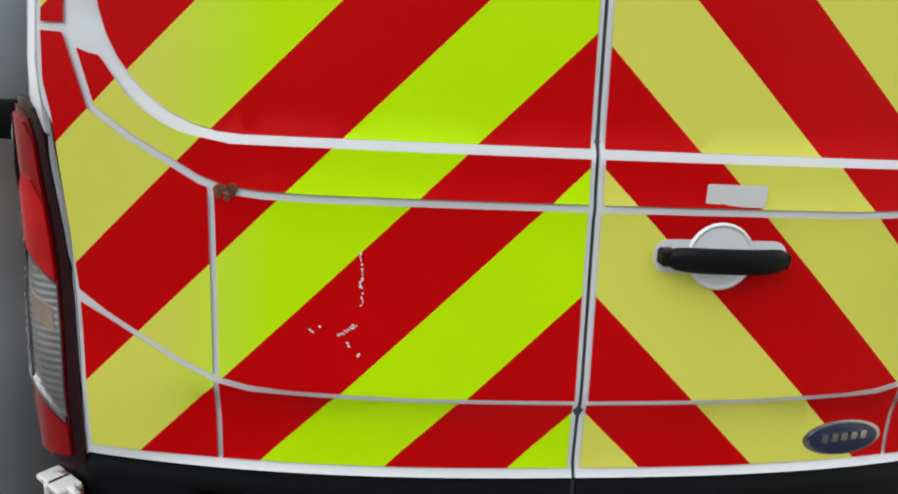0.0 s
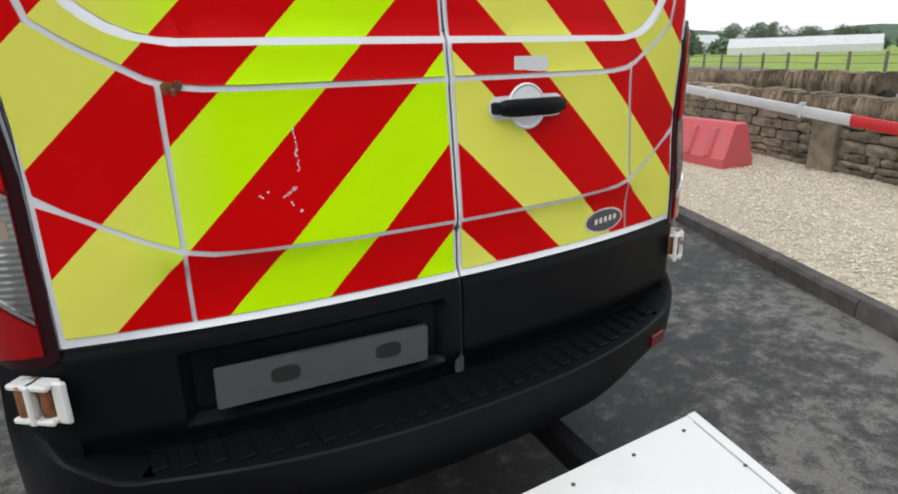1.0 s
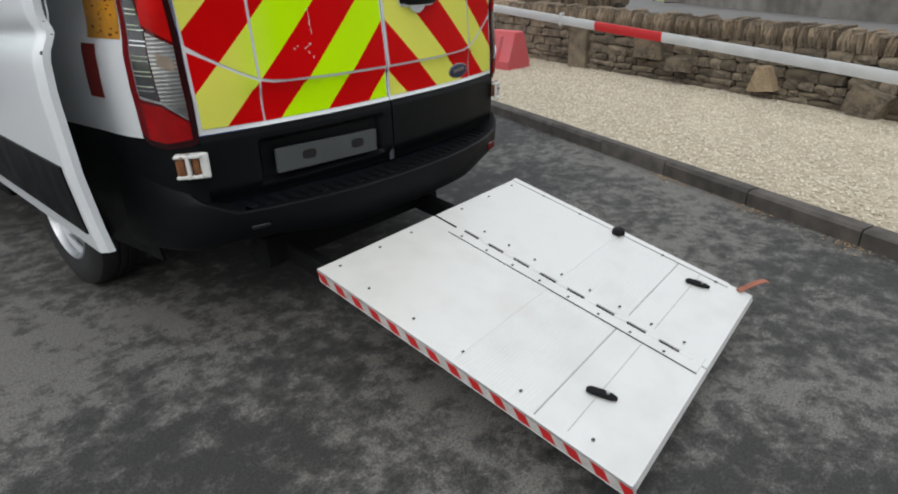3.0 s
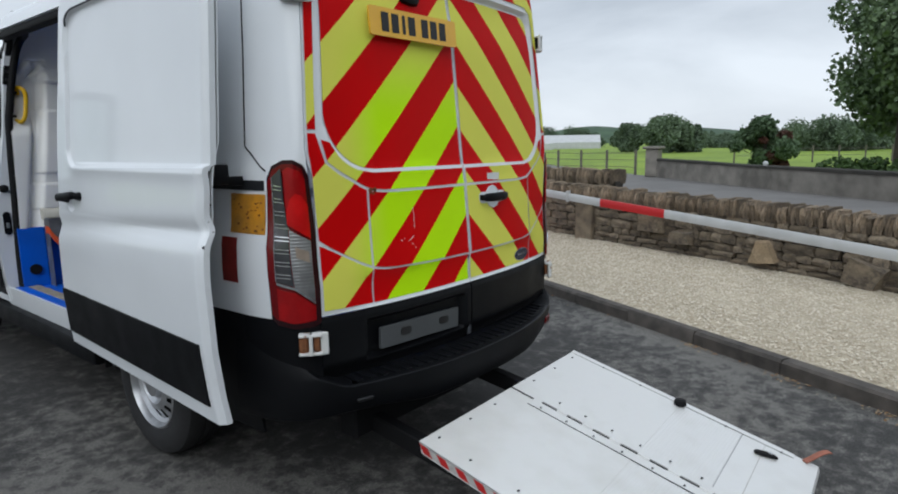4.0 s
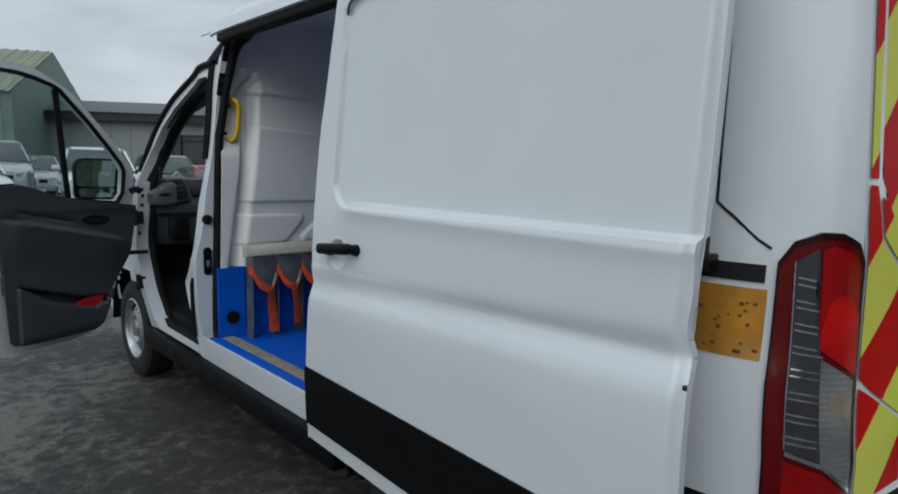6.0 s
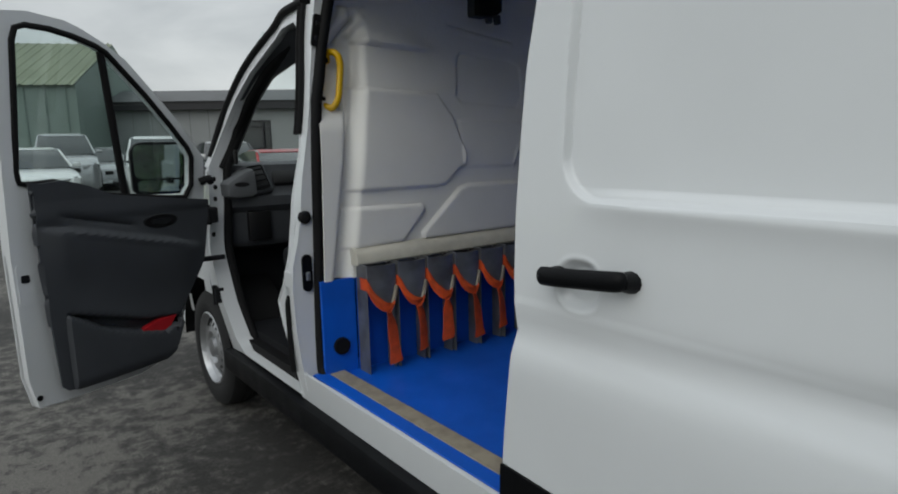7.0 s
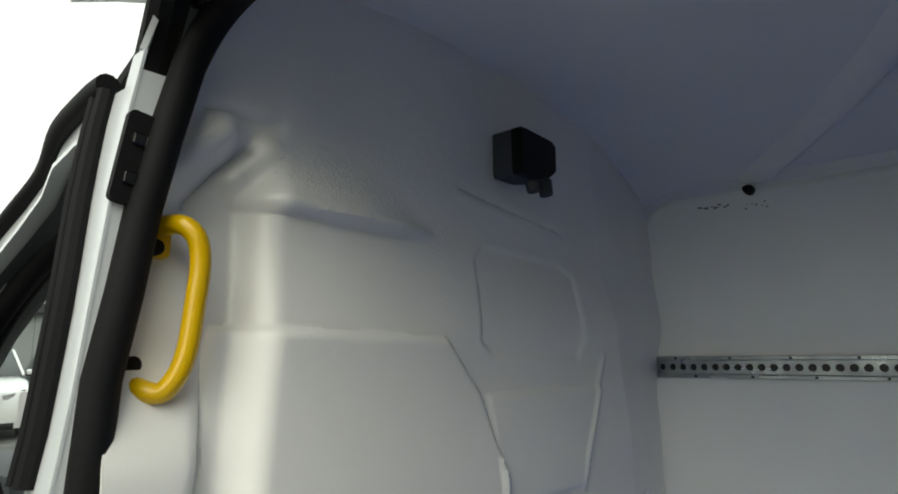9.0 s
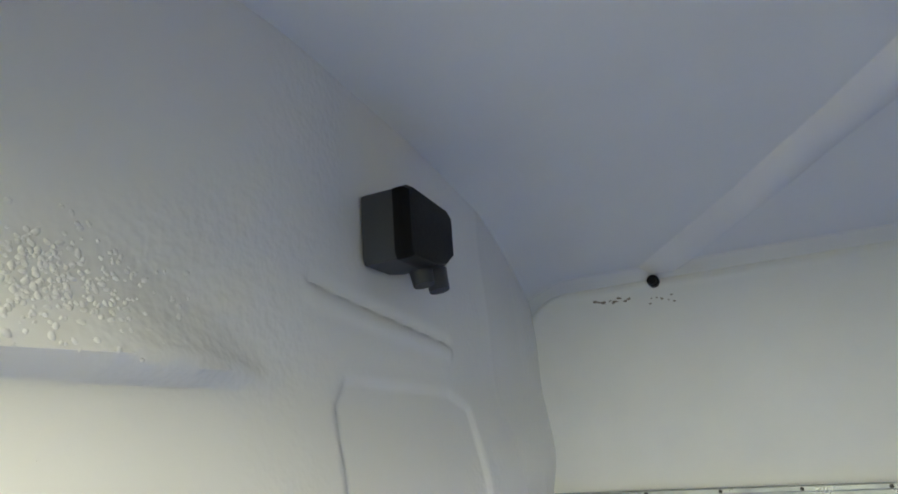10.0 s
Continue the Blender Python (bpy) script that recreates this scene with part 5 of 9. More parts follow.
# dark inner cover of the front post and header
bm = bmesh.new()
loft(bm, [[Vector((cab_x(y, z) + d, y + e * ease(y, 3.45, 3.85), z - 0.012 - 0.05 * ease(y, 3.8, 3.5) * min(1.0, d / 0.13))) for d, e in ((0.02, 0.0), (0.08, 0.010), (0.13, 0.055), (0.155, 0.095), (0.13, 0.13), (0.06, 0.11))] for y, z in CAB[8:18]])
part("post_cover", bm, grey_trim, van, "dark moulded cover of the front post")
# windscreen, driver's window
bm = bmesh.new()
sheet(bm, lambda u, v: Vector((u * (0.87 - 0.12 * v), 4.64 - 0.80 * v - 0.10 * u * u * (1 - v) - 0.08 * u * u, 1.40 + 0.64 * v)), steps(-1, 1, 12), steps(0, 1, 6))
ws = part("windscreen", bm, clear_glass, van, "clear windscreen")
ws.visible_shadow = False
for side in (1,):
    bm = bmesh.new()
    pts = [Vector((side * (0.87 - 0.12 * v), 4.50 - 0.80 * v - 0.18 * (1 - 0.5 * v), 1.36 + 0.68 * v)) for v in steps(0, 1, 8)]
    tube(bm, pts, 0.04, 10)
    part("post_trim", bm, dark_trim, van, "dark trim along the windscreen post")
bm = bmesh.new()
tube(bm, [Vector((x, 3.66 - 0.06 * x * x, 2.06)) for x in steps(-0.7, 0.7, 8)], 0.045, 8)
part("screen_header", bm, dark_trim, van)
bm = bmesh.new()
sheet(bm, lambda y, z: Vector((half(z, y) - 0.01, y, z)), steps(3.3, 4.1, 6), steps(1.4, 2.0, 6))
dw = part("driver_window", bm, clear_glass, van, "clear side window")
dw.visible_shadow = False

# ---- the front door, swung open ----
HINGE = Vector((-0.985, 4.02, 0.0))
SWING = Vector((-0.86, -0.36, 0.0)).normalized()
OUT = Vector((SWING.y, -SWING.x, 0.0))
if OUT.y < 0:
    OUT = -OUT


def fd(u, z, d):
    """u along the door from its hinge, z up, d towards the outer skin."""
    lean = 0.09 * max(0.0, z - 1.3)
    return HINGE + SWING * u + OUT * (d - lean * 1.0) + Vector((0, 0, z))


shell = [(0.03, 1.25), (0.024, 1.45), (0.072, 1.512), (0.160, 1.622), (0.210, 1.674), (0.316, 1.780), (0.414, 1.876), (0.508, 1.934), (0.60, 1.978), (0.66, 1.998), (0.80, 2.011), (0.885, 2.0), (0.915, 1.955), (0.93, 1.5), (0.935, 1.1), (0.93, 0.6), (0.905, 0.475), (0.80, 0.468), (0.46, 0.470), (0.335, 0.50), (0.275, 0.62), (0.19, 0.78), (0.095, 0.955), (0.04, 1.16)]
hole = [(0.140, 1.262), (0.100, 1.32), (0.094, 1.455), (0.118, 1.500), (0.204, 1.600), (0.330, 1.735), (0.418, 1.818), (0.500, 1.896), (0.545, 1.918), (0.635, 1.944), (0.72, 1.958), (0.81, 1.960), (0.845, 1.945), (0.858, 1.90), (0.872, 1.60), (0.882, 1.42), (0.875, 1.375), (0.84, 1.368), (0.75, 1.375), (0.65, 1.350), (0.54, 1.305), (0.38, 1.284), (0.28, 1.272), (0.20, 1.265)]
bm = bmesh.new()
ring_between(bm, shell, hole, fd, 0.05)
fdoor = part("front_door", bm, white_paint, van, "white front passenger door, swung wide open")
bm = bmesh.new()
low = [(0.03, 1.26), (0.04, 1.16), (0.095, 0.955), (0.19, 0.78), (0.275, 0.62), (0.335, 0.50), (0.46, 0.470), (0.80, 0.468), (0.905, 0.475), (0.93, 0.6), (0.935, 1.1), (0.93, 1.40), (0.875, 1.38), (0.75, 1.376), (0.65, 1.352), (0.54, 1.307)]
plate(bm, low, lambda a, b, d: fd(a, b, 0.035 + d), 0.025)
part("door_skin", bm, white_paint, fdoor)
# moulded inner trim with a pocket and an armrest swell


POCKET_TOP = [(0.26, 0.70), (0.30, 0.716), (0.444, 0.735), (0.62, 0.79), (0.72, 0.822), (0.79, 0.84)]
POCKET_LIP = [(0.26, 0.70), (0.30, 0.680), (0.36, 0.655), (0.50, 0.690), (0.63, 0.734), (0.72, 0.795), (0.79, 0.84)]
ARMREST = [(0.10, 0.905), (0.24, 0.80), (0.435, 0.812), (0.75, 0.931), (0.86, 0.975)]
SWELL = [(0.10, 1.03), (0.264, 1.066), (0.505, 1.122), (0.70, 1.169), (0.86, 1.20)]


def trim_lift(u, z):
    top, lip, arm, swell = (lerp_table(q, u) for q in (POCKET_TOP, POCKET_LIP, ARMREST, SWELL))
    d = 0.05 + 0.008 * ease(z, 1.20, 1.24)
    d += 0.030 * ease(z, swell + 0.010, swell - 0.014) * ease(z, arm - 0.03, swell - 0.02) * ease(u, 0.08, 0.25) * ease(u, 0.88, 0.76)
    d += 0.012 * math.exp(-((z - swell) / 0.014) ** 2) * ease(u, 0.2, 0.3) * ease(u, 0.80, 0.70)
    d -= 0.012 * math.exp(-((z - swell - 0.055) / 0.012) ** 2) * ease(u, 0.42, 0.48) * ease(u, 0.80, 0.74)
    if 0.26 < u < 0.79:
        d -= 0.055 * ease(z, lip - 0.010, lip + 0.010) * ease(z, top + 0.010, top - 0.010)
        d += 0.022 * ease(z, lip + 0.006, lip - 0.014) * ease(z, 0.50, 0.56)
    return d


trim_poly = [(0.06, 1.246), (0.062, 1.17), (0.106, 0.955), (0.219, 0.787), (0.295, 0.689), (0.315, 0.56), (0.363, 0.523), (0.64, 0.520), (0.815, 0.526), (0.838, 0.55), (0.85, 0.8), (0.862, 1.2), (0.872, 1.385), (0.84, 1.372), (0.75, 1.381), (0.65, 1.354), (0.54, 1.307), (0.38, 1.286), (0.2, 1.264)]
bm = bmesh.new()
f = bm.faces.new([bm.verts.new((u, 0, z)) for u, z in trim_poly])
bmesh.ops.triangulate(bm, faces=[f])
for axis, no, lo, hi in ((0, (1, 0, 0), 0.0, 0.9), (2, (0, 0, 1), 0.48, 1.44)):
    k = lo
    while k < hi:
        co = [0, 0, 0]
        co[axis] = k
        bmesh.ops.bisect_plane(bm, geom=list(bm.verts) + list(bm.edges) + list(bm.faces), dist=1e-6, plane_co=co, plane_no=no)
        k += 0.010
for v in bm.verts:
    v.co = fd(v.co.x, v.co.z, -trim_lift(v.co.x, v.co.z))
bmesh.ops.recalc_face_normals(bm, faces=bm.faces)
thicken(bm, 0.01)
part("inner_trim", bm, grey_trim, fdoor, "dark grey moulded inner door trim with a pocket")
bm = bmesh.new()
bezel = []
for q, dep in ((1.10, -0.048), (1.08, -0.060), (1.0, -0.062), (0.94, -0.0612), (0.0001, -0.0612)):
    bezel.append([fd(0.325 + (0.082 + 0.012 * math.sin(radians(a))) * q * math.cos(radians(a)), 1.168 + 0.030 * q * math.sin(radians(a)), dep) for a in range(0, 360, 12)])
loft(bm, bezel, True, False)
handle_in = part("inner_handle", bm, number_black, fdoor, "black inner door handle in an oval recess")
bm = bmesh.new()
plate(bm, rounded(0.285, 0.375, 1.157, 1.179, 0.010), lambda a, b, d: fd(a, b, -0.0615 - d), 0.006)
part("lever", bm, dark_trim, handle_in)
bm = bmesh.new()
plate(bm, [(0.292, 0.715), (0.345, 0.650), (0.40, 0.664), (0.475, 0.680), (0.45, 0.694), (0.38, 0.714)], lambda a, b, d: fd(a, b, -0.03 - d), 0.03)
part("red_cloth", bm, red_cloth, fdoor, "red cloth tucked in the door pocket")
bm = bmesh.new()
plate(bm, hole, lambda a, b, d: fd(a, b, 0.022 + d), 0.004)
pane = part("window_pane", bm, tinted_glass, fdoor, "clear greenish window pane")
pane.visible_shadow = False
bm = bmesh.new()
tube(bm, [fd(u, z, 0.0) for u, z in hole + hole[:1]], 0.012, 8)
tube(bm, [fd(0.440 + 0.078 * (z - 1.29) / 0.61, z, 0.01) for z in steps(1.29, 1.90, 6)], 0.016, 8)
part("window_seal", bm, rubber, fdoor, "black window seal with a divider bar")
# the door's edge with its latch
bm = bmesh.new()
plate(bm, rounded(0.865, 0.925, 0.90, 1.06, 0.012), lambda a, b, d: fd(a, b, -0.001 - d), 0.004)
latch_in = part("edge_plate", bm, white_paint, fdoor, "white latch plate on the door's edge")
bm = bmesh.new()
plate(bm, rounded(0.882, 0.912, 0.99, 1.02, 0.006), lambda a, b, d: fd(a, b, -0.005 - d), 0.003)
part("latch_slot", bm, number_black, latch_in)
bm = bmesh.new()
cyl(bm, fd(0.90, 0.515, -0.004), fd(0.90, 0.515, 0.004), 0.012, n=10)
part("drain_plug", bm, rubber, fdoor)
# door mirror on the outer side
bm = bmesh.new()
mc = fd(0.168, 1.405, 0.16)
ax, az, face_out = Vector((-0.9945, 0.105, 0)), Vector((0, 0, 1)), Vector((0.105, 0.9945, 0))
rings = []
for t, q in ((-0.045, 0.80), (-0.04, 0.97), (0.0, 1.0), (0.06, 0.95), (0.10, 0.7), (0.115, 0.35)):
    rings.append([mc + face_out * t + ax * (a * q) + az * (b * q) for a, b in rounded(-0.140, 0.122, -0.130, 0.128, (0.04, 0.04, 0.06, 0.06), 4)])
loft(bm, rings)
mirror = part("door_mirror", bm, black_plastic, fdoor, "large black door mirror")
bm = bmesh.new()
plate(bm, rounded(-0.112, 0.106, -0.050, 0.112, 0.030), lambda a, b, d: mc + face_out * (-0.0465 - d) + ax * a + az * b, 0.002)
plate(bm, rounded(-0.104, 0.096, -0.114, -0.058, 0.020), lambda a, b, d: mc + face_out * (-0.0465 - d) + ax * a + az * b, 0.002)
part("mirror_glass", bm, mirror_face, mirror, "mirror glass in two fields")
bm = bmesh.new()
cyl(bm, mc + az * -0.09 - ax * 0.06, fd(0.06, 1.30, 0.03), 0.03, 0.035, 10)
part("mirror_arm", bm, black_plastic, mirror)
# hinges between door and post, and the check strap
bm = bmesh.new()
for z in (1.16, 0.74):
    box(bm, -1.0, -0.955, 3.985, 4.04, z - 0.04, z + 0.04, 0.006, 1)
    cyl(bm, (-0.995, 4.02, z - 0.05), (-0.995, 4.02, z + 0.05), 0.013, n=10)
box(bm, -1.06, -0.94, 3.97, 3.99, 0.93, 0.955, 0.004, 1)
for nb in islands(bm, 0.0):
    part("door_hinge", nb, dark_trim, fdoor)
bm = bmesh.new()
for y, z in ((3.998, 1.30), (4.0, 1.24), (4.0, 1.06), (4.02, 1.34)):
    cyl(bm, (cab_x(4.0, z) - 0.006, y, z), (cab_x(4.0, z) + 0.006, y, z), 0.012, n=10)
tube(bm, [Vector((-0.975, 4.0, 1.33)), Vector((-0.99, 3.98, 1.345)), Vector((-1.01, 3.98, 1.34)), Vector((-1.03, 3.99, 1.33))], 0.02, 8)
for nb in islands(bm, 0.0):
    part("door_grommet", nb, rubber, van)

# ---- inside the load bay ----
FLOOR = 0.562
bm = bmesh.new()
box(bm, -0.87, 0.88, 0.32, 3.12, FLOOR - 0.05, FLOOR)
part("load_floor", bm, blue_lining, van, "blue lined load floor")
bm = bmesh.new()
box(bm, -0.868, -0.797, 1.76, 3.06, FLOOR - 0.022, FLOOR + 0.010, 0.004, 1)
part("floor_strip", bm, floor_strip, van, "worn sandy sill strip along the floor edge")
bm = bmesh.new()
box(bm, -0.930, -0.871, 1.76, 3.03, FLOOR - 0.03, FLOOR + 0.013, 0.003, 1)
part("blue_edge", bm, blue_lining, van, "blue lining edge beside the sill strip")
bm = bmesh.new()
box(bm, 0.868, 0.885, 0.42, 3.098, FLOOR, 0.88)
box(bm, -0.885, -0.735, 3.0, 3.015, FLOOR, 0.957)
sheet(bm, lambda x, z: Vector((x, 2.990 + 0.11 * min(1.0, max(0.0, (x - 0.43) / 0.45)), z)), steps(-0.735, 0.87, 24, 0.43), steps(FLOOR, 0.958, 4))
part("blue_lining", bm, blue_lining, van, "blue lining on the lower walls")
def board_x(y, z):
    """The wall board stands proud of the frame behind it, with a round upper corner by the bulkhead."""
    qy, qz = y - 3.118 + 0.12, z - 2.152 + 0.12
    d = math.hypot(max(qy, 0), max(qz, 0)) + min(max(qy, qz), 0) - 0.12
    return 0.886 - 0.014 * ease(z, 2.0, 2.16) + 0.016 * ease(d, -0.006, 0.006) - 0.003 * math.exp(-((d + 0.012) / 0.008) ** 2)


bm = bmesh.new()
sheet(bm, lambda y, z: Vector((board_x(y, z), y, z)), steps(0.42, 2.85, 24) + steps(2.86, 3.19, 42), steps(0.875, 1.95, 14) + steps(1.955, 2.235, 42))
part("wall_board", thicken(bm, 0.008), inner_white, van, "white side wall board")
bm = bmesh.new()
sheet(bm, lambda y, z: Vector((-0.85, y, z)), steps(0.42, 1.76, 4), steps(0.56, 2.1, 4))
part("wall_board", thicken(bm, 0.01), inner_white, van, "white side wall board")


# lashing rails with their row of holes
def lashing_rail(z):
    bm = bmesh.new()
    hw, x = 0.034, 0.866
    y, cell = 3.095, 0.033
    n = int((3.095 - 0.25) / cell)
    for k in range(n):
        yc = y - (k + 0.5) * cell
        octo = [bm.verts.new((x - 0.006, yc + 0.0115 * math.cos(radians(a)), z + 0.0115 * math.sin(radians(a)))) for a in range(0, 360, 45)]
        sq = [bm.verts.new((x - 0.006, yc + sy * cell / 2, z + sz * 0.020)) for sy, sz in ((1, 0), (1, 1), (0, 1), (-1, 1), (-1, 0), (-1, -1), (0, -1), (1, -1))]
        for i in range(8):
            j = (i + 1) % 8
            bm.faces.new((octo[i], octo[j], sq[j], sq[i]))
        inner = [bm.verts.new(v.co + Vector((0.009, 0, 0))) for v in octo]
        for i in range(8):
            j = (i + 1) % 8
            bm.faces.new((octo[i], inner[i], inner[j], octo[j]))
        bm.faces.new(inner).material_index = 1
    for s in (-1, 1):
        sheet(bm, lambda yy, q: Vector((x - (0.006, 0.014, 0.014, 0.0)[q], yy, z + s * (0.020, 0.023, 0.032, 0.034)[q])), [3.095 - n * cell, 3.095], [0, 1, 2, 3])
    bmesh.ops.recalc_face_normals(bm, faces=bm.faces)
    return part("lashing_rail", bm, [galvanised, number_black], van, "galvanised lashing rail with a row of holes", 25)


rail_hi, rail_lo = lashing_rail(1.615), lashing_rail(1.108)
bm = bmesh.new()
for z, rl in ((1.615, 0), (1.108, 0)):
    for k in range(17):
        for s in (-1, 1):
            y = 3.0 - k * 0.165
            cyl(bm, (0.850, y + 0.03 * s, z + s * 0.0275), (0.856, y + 0.03 * s, z + s * 0.0275), 0.0045, n=8)
tagged(part("rivet", bm, number_black, rail_hi), kind="stuff")


# the moulded bulkhead
def seg_dist(px, pz, a, b):
    vx, vz = b[0] - a[0], b[1] - a[1]
    t = max(0.0, min(1.0, ((px - a[0]) * vx + (pz - a[1]) * vz) / (vx * vx + vz * vz)))
    return math.hypot(px - a[0] - t * vx, pz - a[1] - t * vz)


def poly_sd(px, pz, poly):
    d, inside = 9.0, False
    for i in range(len(poly)):
        a, b = poly[i], poly[i - 1]
        d = min(d, seg_dist(px, pz, a, b))
        if (a[1] > pz) != (b[1] > pz) and px < (b[0] - a[0]) * (pz - a[1]) / (b[1] - a[1]) + a[0]:
            inside = not inside
    return -d if inside else d


FIELD_A = [(-0.70, 1.719), (-0.275, 1.703), (-0.19, 1.60), (-0.135, 1.44), (-0.14, 1.40), (-0.178, 1.38), (-0.257, 1.316), (-0.30, 1.31), (-0.74, 1.31)]
FIELD_C = [(-0.16, 1.594), (0.30, 1.584), (0.20, 1.44), (0.166, 1.38), (-0.15, 1.386)]
FIELD_D = [(-0.10, 1.902), (0.20, 1.889), (0.27, 1.86), (0.25, 1.70), (0.21, 1.656), (-0.13, 1.673), (-0.165, 1.70), (-0.132, 1.87)]
FIELD_E = [(-0.78, 1.24), (-0.39, 1.23), (-0.376, 1.205), (-0.49, 1.085), (-0.78, 1.075)]
FIELD_F = [(-0.386, 1.108), (-0.175, 1.289), (-0.127, 1.302), (0.20, 1.30), (0.28, 1.25), (0.27, 1.085), (-0.38, 1.085)]
FIELD_G = [(0.289, 1.19), (0.335, 1.221), (0.70, 1.214), (0.70, 1.085), (0.32, 1.10)]
DIAGONAL = [(-0.95, 2.03), (-0.62, 2.03), (-0.59, 2.012), (-0.518, 2.027), (-0.439, 2.012), (-0.339, 1.972), (-0.25, 1.925), (-0.20, 1.94), (-0.10, 2.0), (0.9, 1.99)]


def run_back(x):
    """The bulkhead and the lining below it slope away towards the wall."""
    return min(1.0, max(0.0, (x - 0.43) / 0.45))


def bulk(x, z):
    """The y of the bulkhead's face towards the load bay."""
    y = 3.003 + 0.02 * ease(z, 1.4, 1.7) + 0.045 * ease(z, 1.7, 1.93) + (0.11 - 0.075 * ease(z, 1.45, 1.93)) * run_back(x)
    # the head leans forward above a slanting valley
    valley = lerp_table(DIAGONAL, x)
    y += -0.05 * max(0.0, z - valley) + 0.02 * ease(x, -0.3, 0.35) * ease(z, 1.98, 2.25)
    for poly, h in ((FIELD_A, -0.015), (FIELD_C, -0.008), (FIELD_D, 0.006), (FIELD_E, -0.015), (FIELD_F, -0.017), (FIELD_G, -0.012)):
        y += h * ease(poly_sd(x, z, poly), 0.004, -0.005)
    y -= 0.006 * math.exp(-(min(seg_dist(x, z, (0.335, 1.66), (0.186, 1.44)), seg_dist(x, z, (0.186, 1.44), (0.168, 1.375))) / 0.007) ** 2)
    y += 0.007 * math.exp(-(seg_dist(x, z, (0.25, 1.297), (0.58, 1.277)) / 0.007) ** 2)
    y += 0.006 * math.exp(-(seg_dist(x, z, (-0.17, 2.018), (0.22, 1.974)) / 0.008) ** 2)
    y -= 0.005 * math.exp(-((seg_dist(x, z, (-0.17, 2.002), (0.22, 1.958))) / 0.010) ** 2)
    # a wedge over the main field, proud at its foot and fading into the valley
    foot = 1.911 + (x + 0.593) * -0.033 + 0.06 * ease(x, -0.25, -0.15)
    if x > -0.75 and valley > foot:
        t = min(1.0, max(0.0, (z - foot) / (valley - foot)))
        y -= 0.032 * (1 - t) ** 1.8 * ease(valley - foot, 0.0, 0.10) * ease(z, foot - 0.016, foot + 0.004) * ease(x, -0.17, -0.30) * ease(x, -0.68, -0.60)
    # the main field's edge, a valley beside it and the pilaster by the door
    s = x + 0.603 + 0.148 * (1.91 - z)
    y += 0.052 * ease(s, 0.012, -0.05) * ease(z, 2.06, 1.95)
    y -= 0.050 * ease(s, -0.060, -0.092) * ease(z, 1.70, 1.54)
    # the pillow at the column's head and the folds round it
    y -= 0.036 * math.exp(-(seg_dist(x, z, (-0.775, 1.925), (-0.69, 2.0)) / 0.026) ** 2)
    y -= 0.020 * math.exp(-(seg_dist(x, z, (-0.65, 1.95), (-0.615, 1.995)) / 0.020) ** 2)
    y += 0.014 * math.exp(-(seg_dist(x, z, (-0.723, 1.90), (-0.648, 1.992)) / 0.010) ** 2)
    y += 0.009 * math.exp(-(seg_dist(x, z, (-0.72, 2.037), (-0.60, 2.04)) / 0.006) ** 2)
    y -= 0.12 * ease(x, -0.62, -0.95) * ease(z, 2.06, 2.22)
    return y


bm = bmesh.new()


def bulk_point(u, z):
    """From the door seal's middle across to the wall board."""
    x0 = seal_x(3.04, z) + 0.004
    x = x0 + (0.905 - x0) * u
    return Vector((x, bulk(x, z), z))


sheet(bm, bulk_point, steps(0, 1, 262), steps(0.955, 2.33, 206))
bulkhead = part("bulkhead", thicken(bm, 0.006), moulded_white, van, "white moulded bulkhead with pressed fields", 60)


# runs of small blisters in the moulded face
rnd_b = random.Random(31)
bm = bmesh.new()
for k in range(620):
    if k < 430:
        x, z = rnd_b.gauss(-0.50, 0.05), rnd_b.gauss(1.962, 0.022)
    else:
        x, z = rnd_b.gauss(-0.545, 0.022), rnd_b.uniform(1.50, 1.90)
    r = rnd_b.uniform(0.0012, 0.0032) if k < 430 else rnd_b.uniform(0.0007, 0.0013)
    c, stretch, turn_b = Vector((x, bulk(x, z) - 0.0065, z)), rnd_b.uniform(0.7, 1.8), rnd_b.uniform(0, 3.1)
    ring_b = [[c + Vector((r * q * (math.cos(a) * stretch * math.cos(turn_b) - math.sin(a) * math.sin(turn_b)), -h * r, r * q * (math.cos(a) * stretch * math.sin(turn_b) + math.sin(a) * math.cos(turn_b)))) for a in (0, 1.047, 2.094, 3.142, 4.189, 5.236)] for q, h in ((1.0, 0.0), (0.7, 0.24), (0.25, 0.32))]
    loft(bm, ring_b)
tagged(part("paint_blister", bm, blister_white, bulkhead, "", 80), kind="stuff")


# ceiling lining with a cross rib


def ceiling_z(x, y):
    return 2.325 - 0.14 * (abs(x) / 0.88) ** 3.2 - 0.05 * ease(x, 0.0, 0.5) * ease(y, 2.93, 3.16) ** 2


bm = bmesh.new()
sheet(bm, lambda x, y: Vector((x, y, ceiling_z(x, y))), steps(-0.865, 0.925, 28), steps(0.45, 2.9, 22) + steps(2.92, 3.20, 15))
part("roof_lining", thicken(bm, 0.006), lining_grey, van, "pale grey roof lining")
def rib_y(x):
    """The rib bows towards the bulkhead near the wall."""
    return 2.345 - 0.45 * (0.41 - x) if x < 0.41 else 2.345 + 0.667 * (x - 0.41) + 0.83 * (x - 0.41) * max(0.0, x - 0.62)


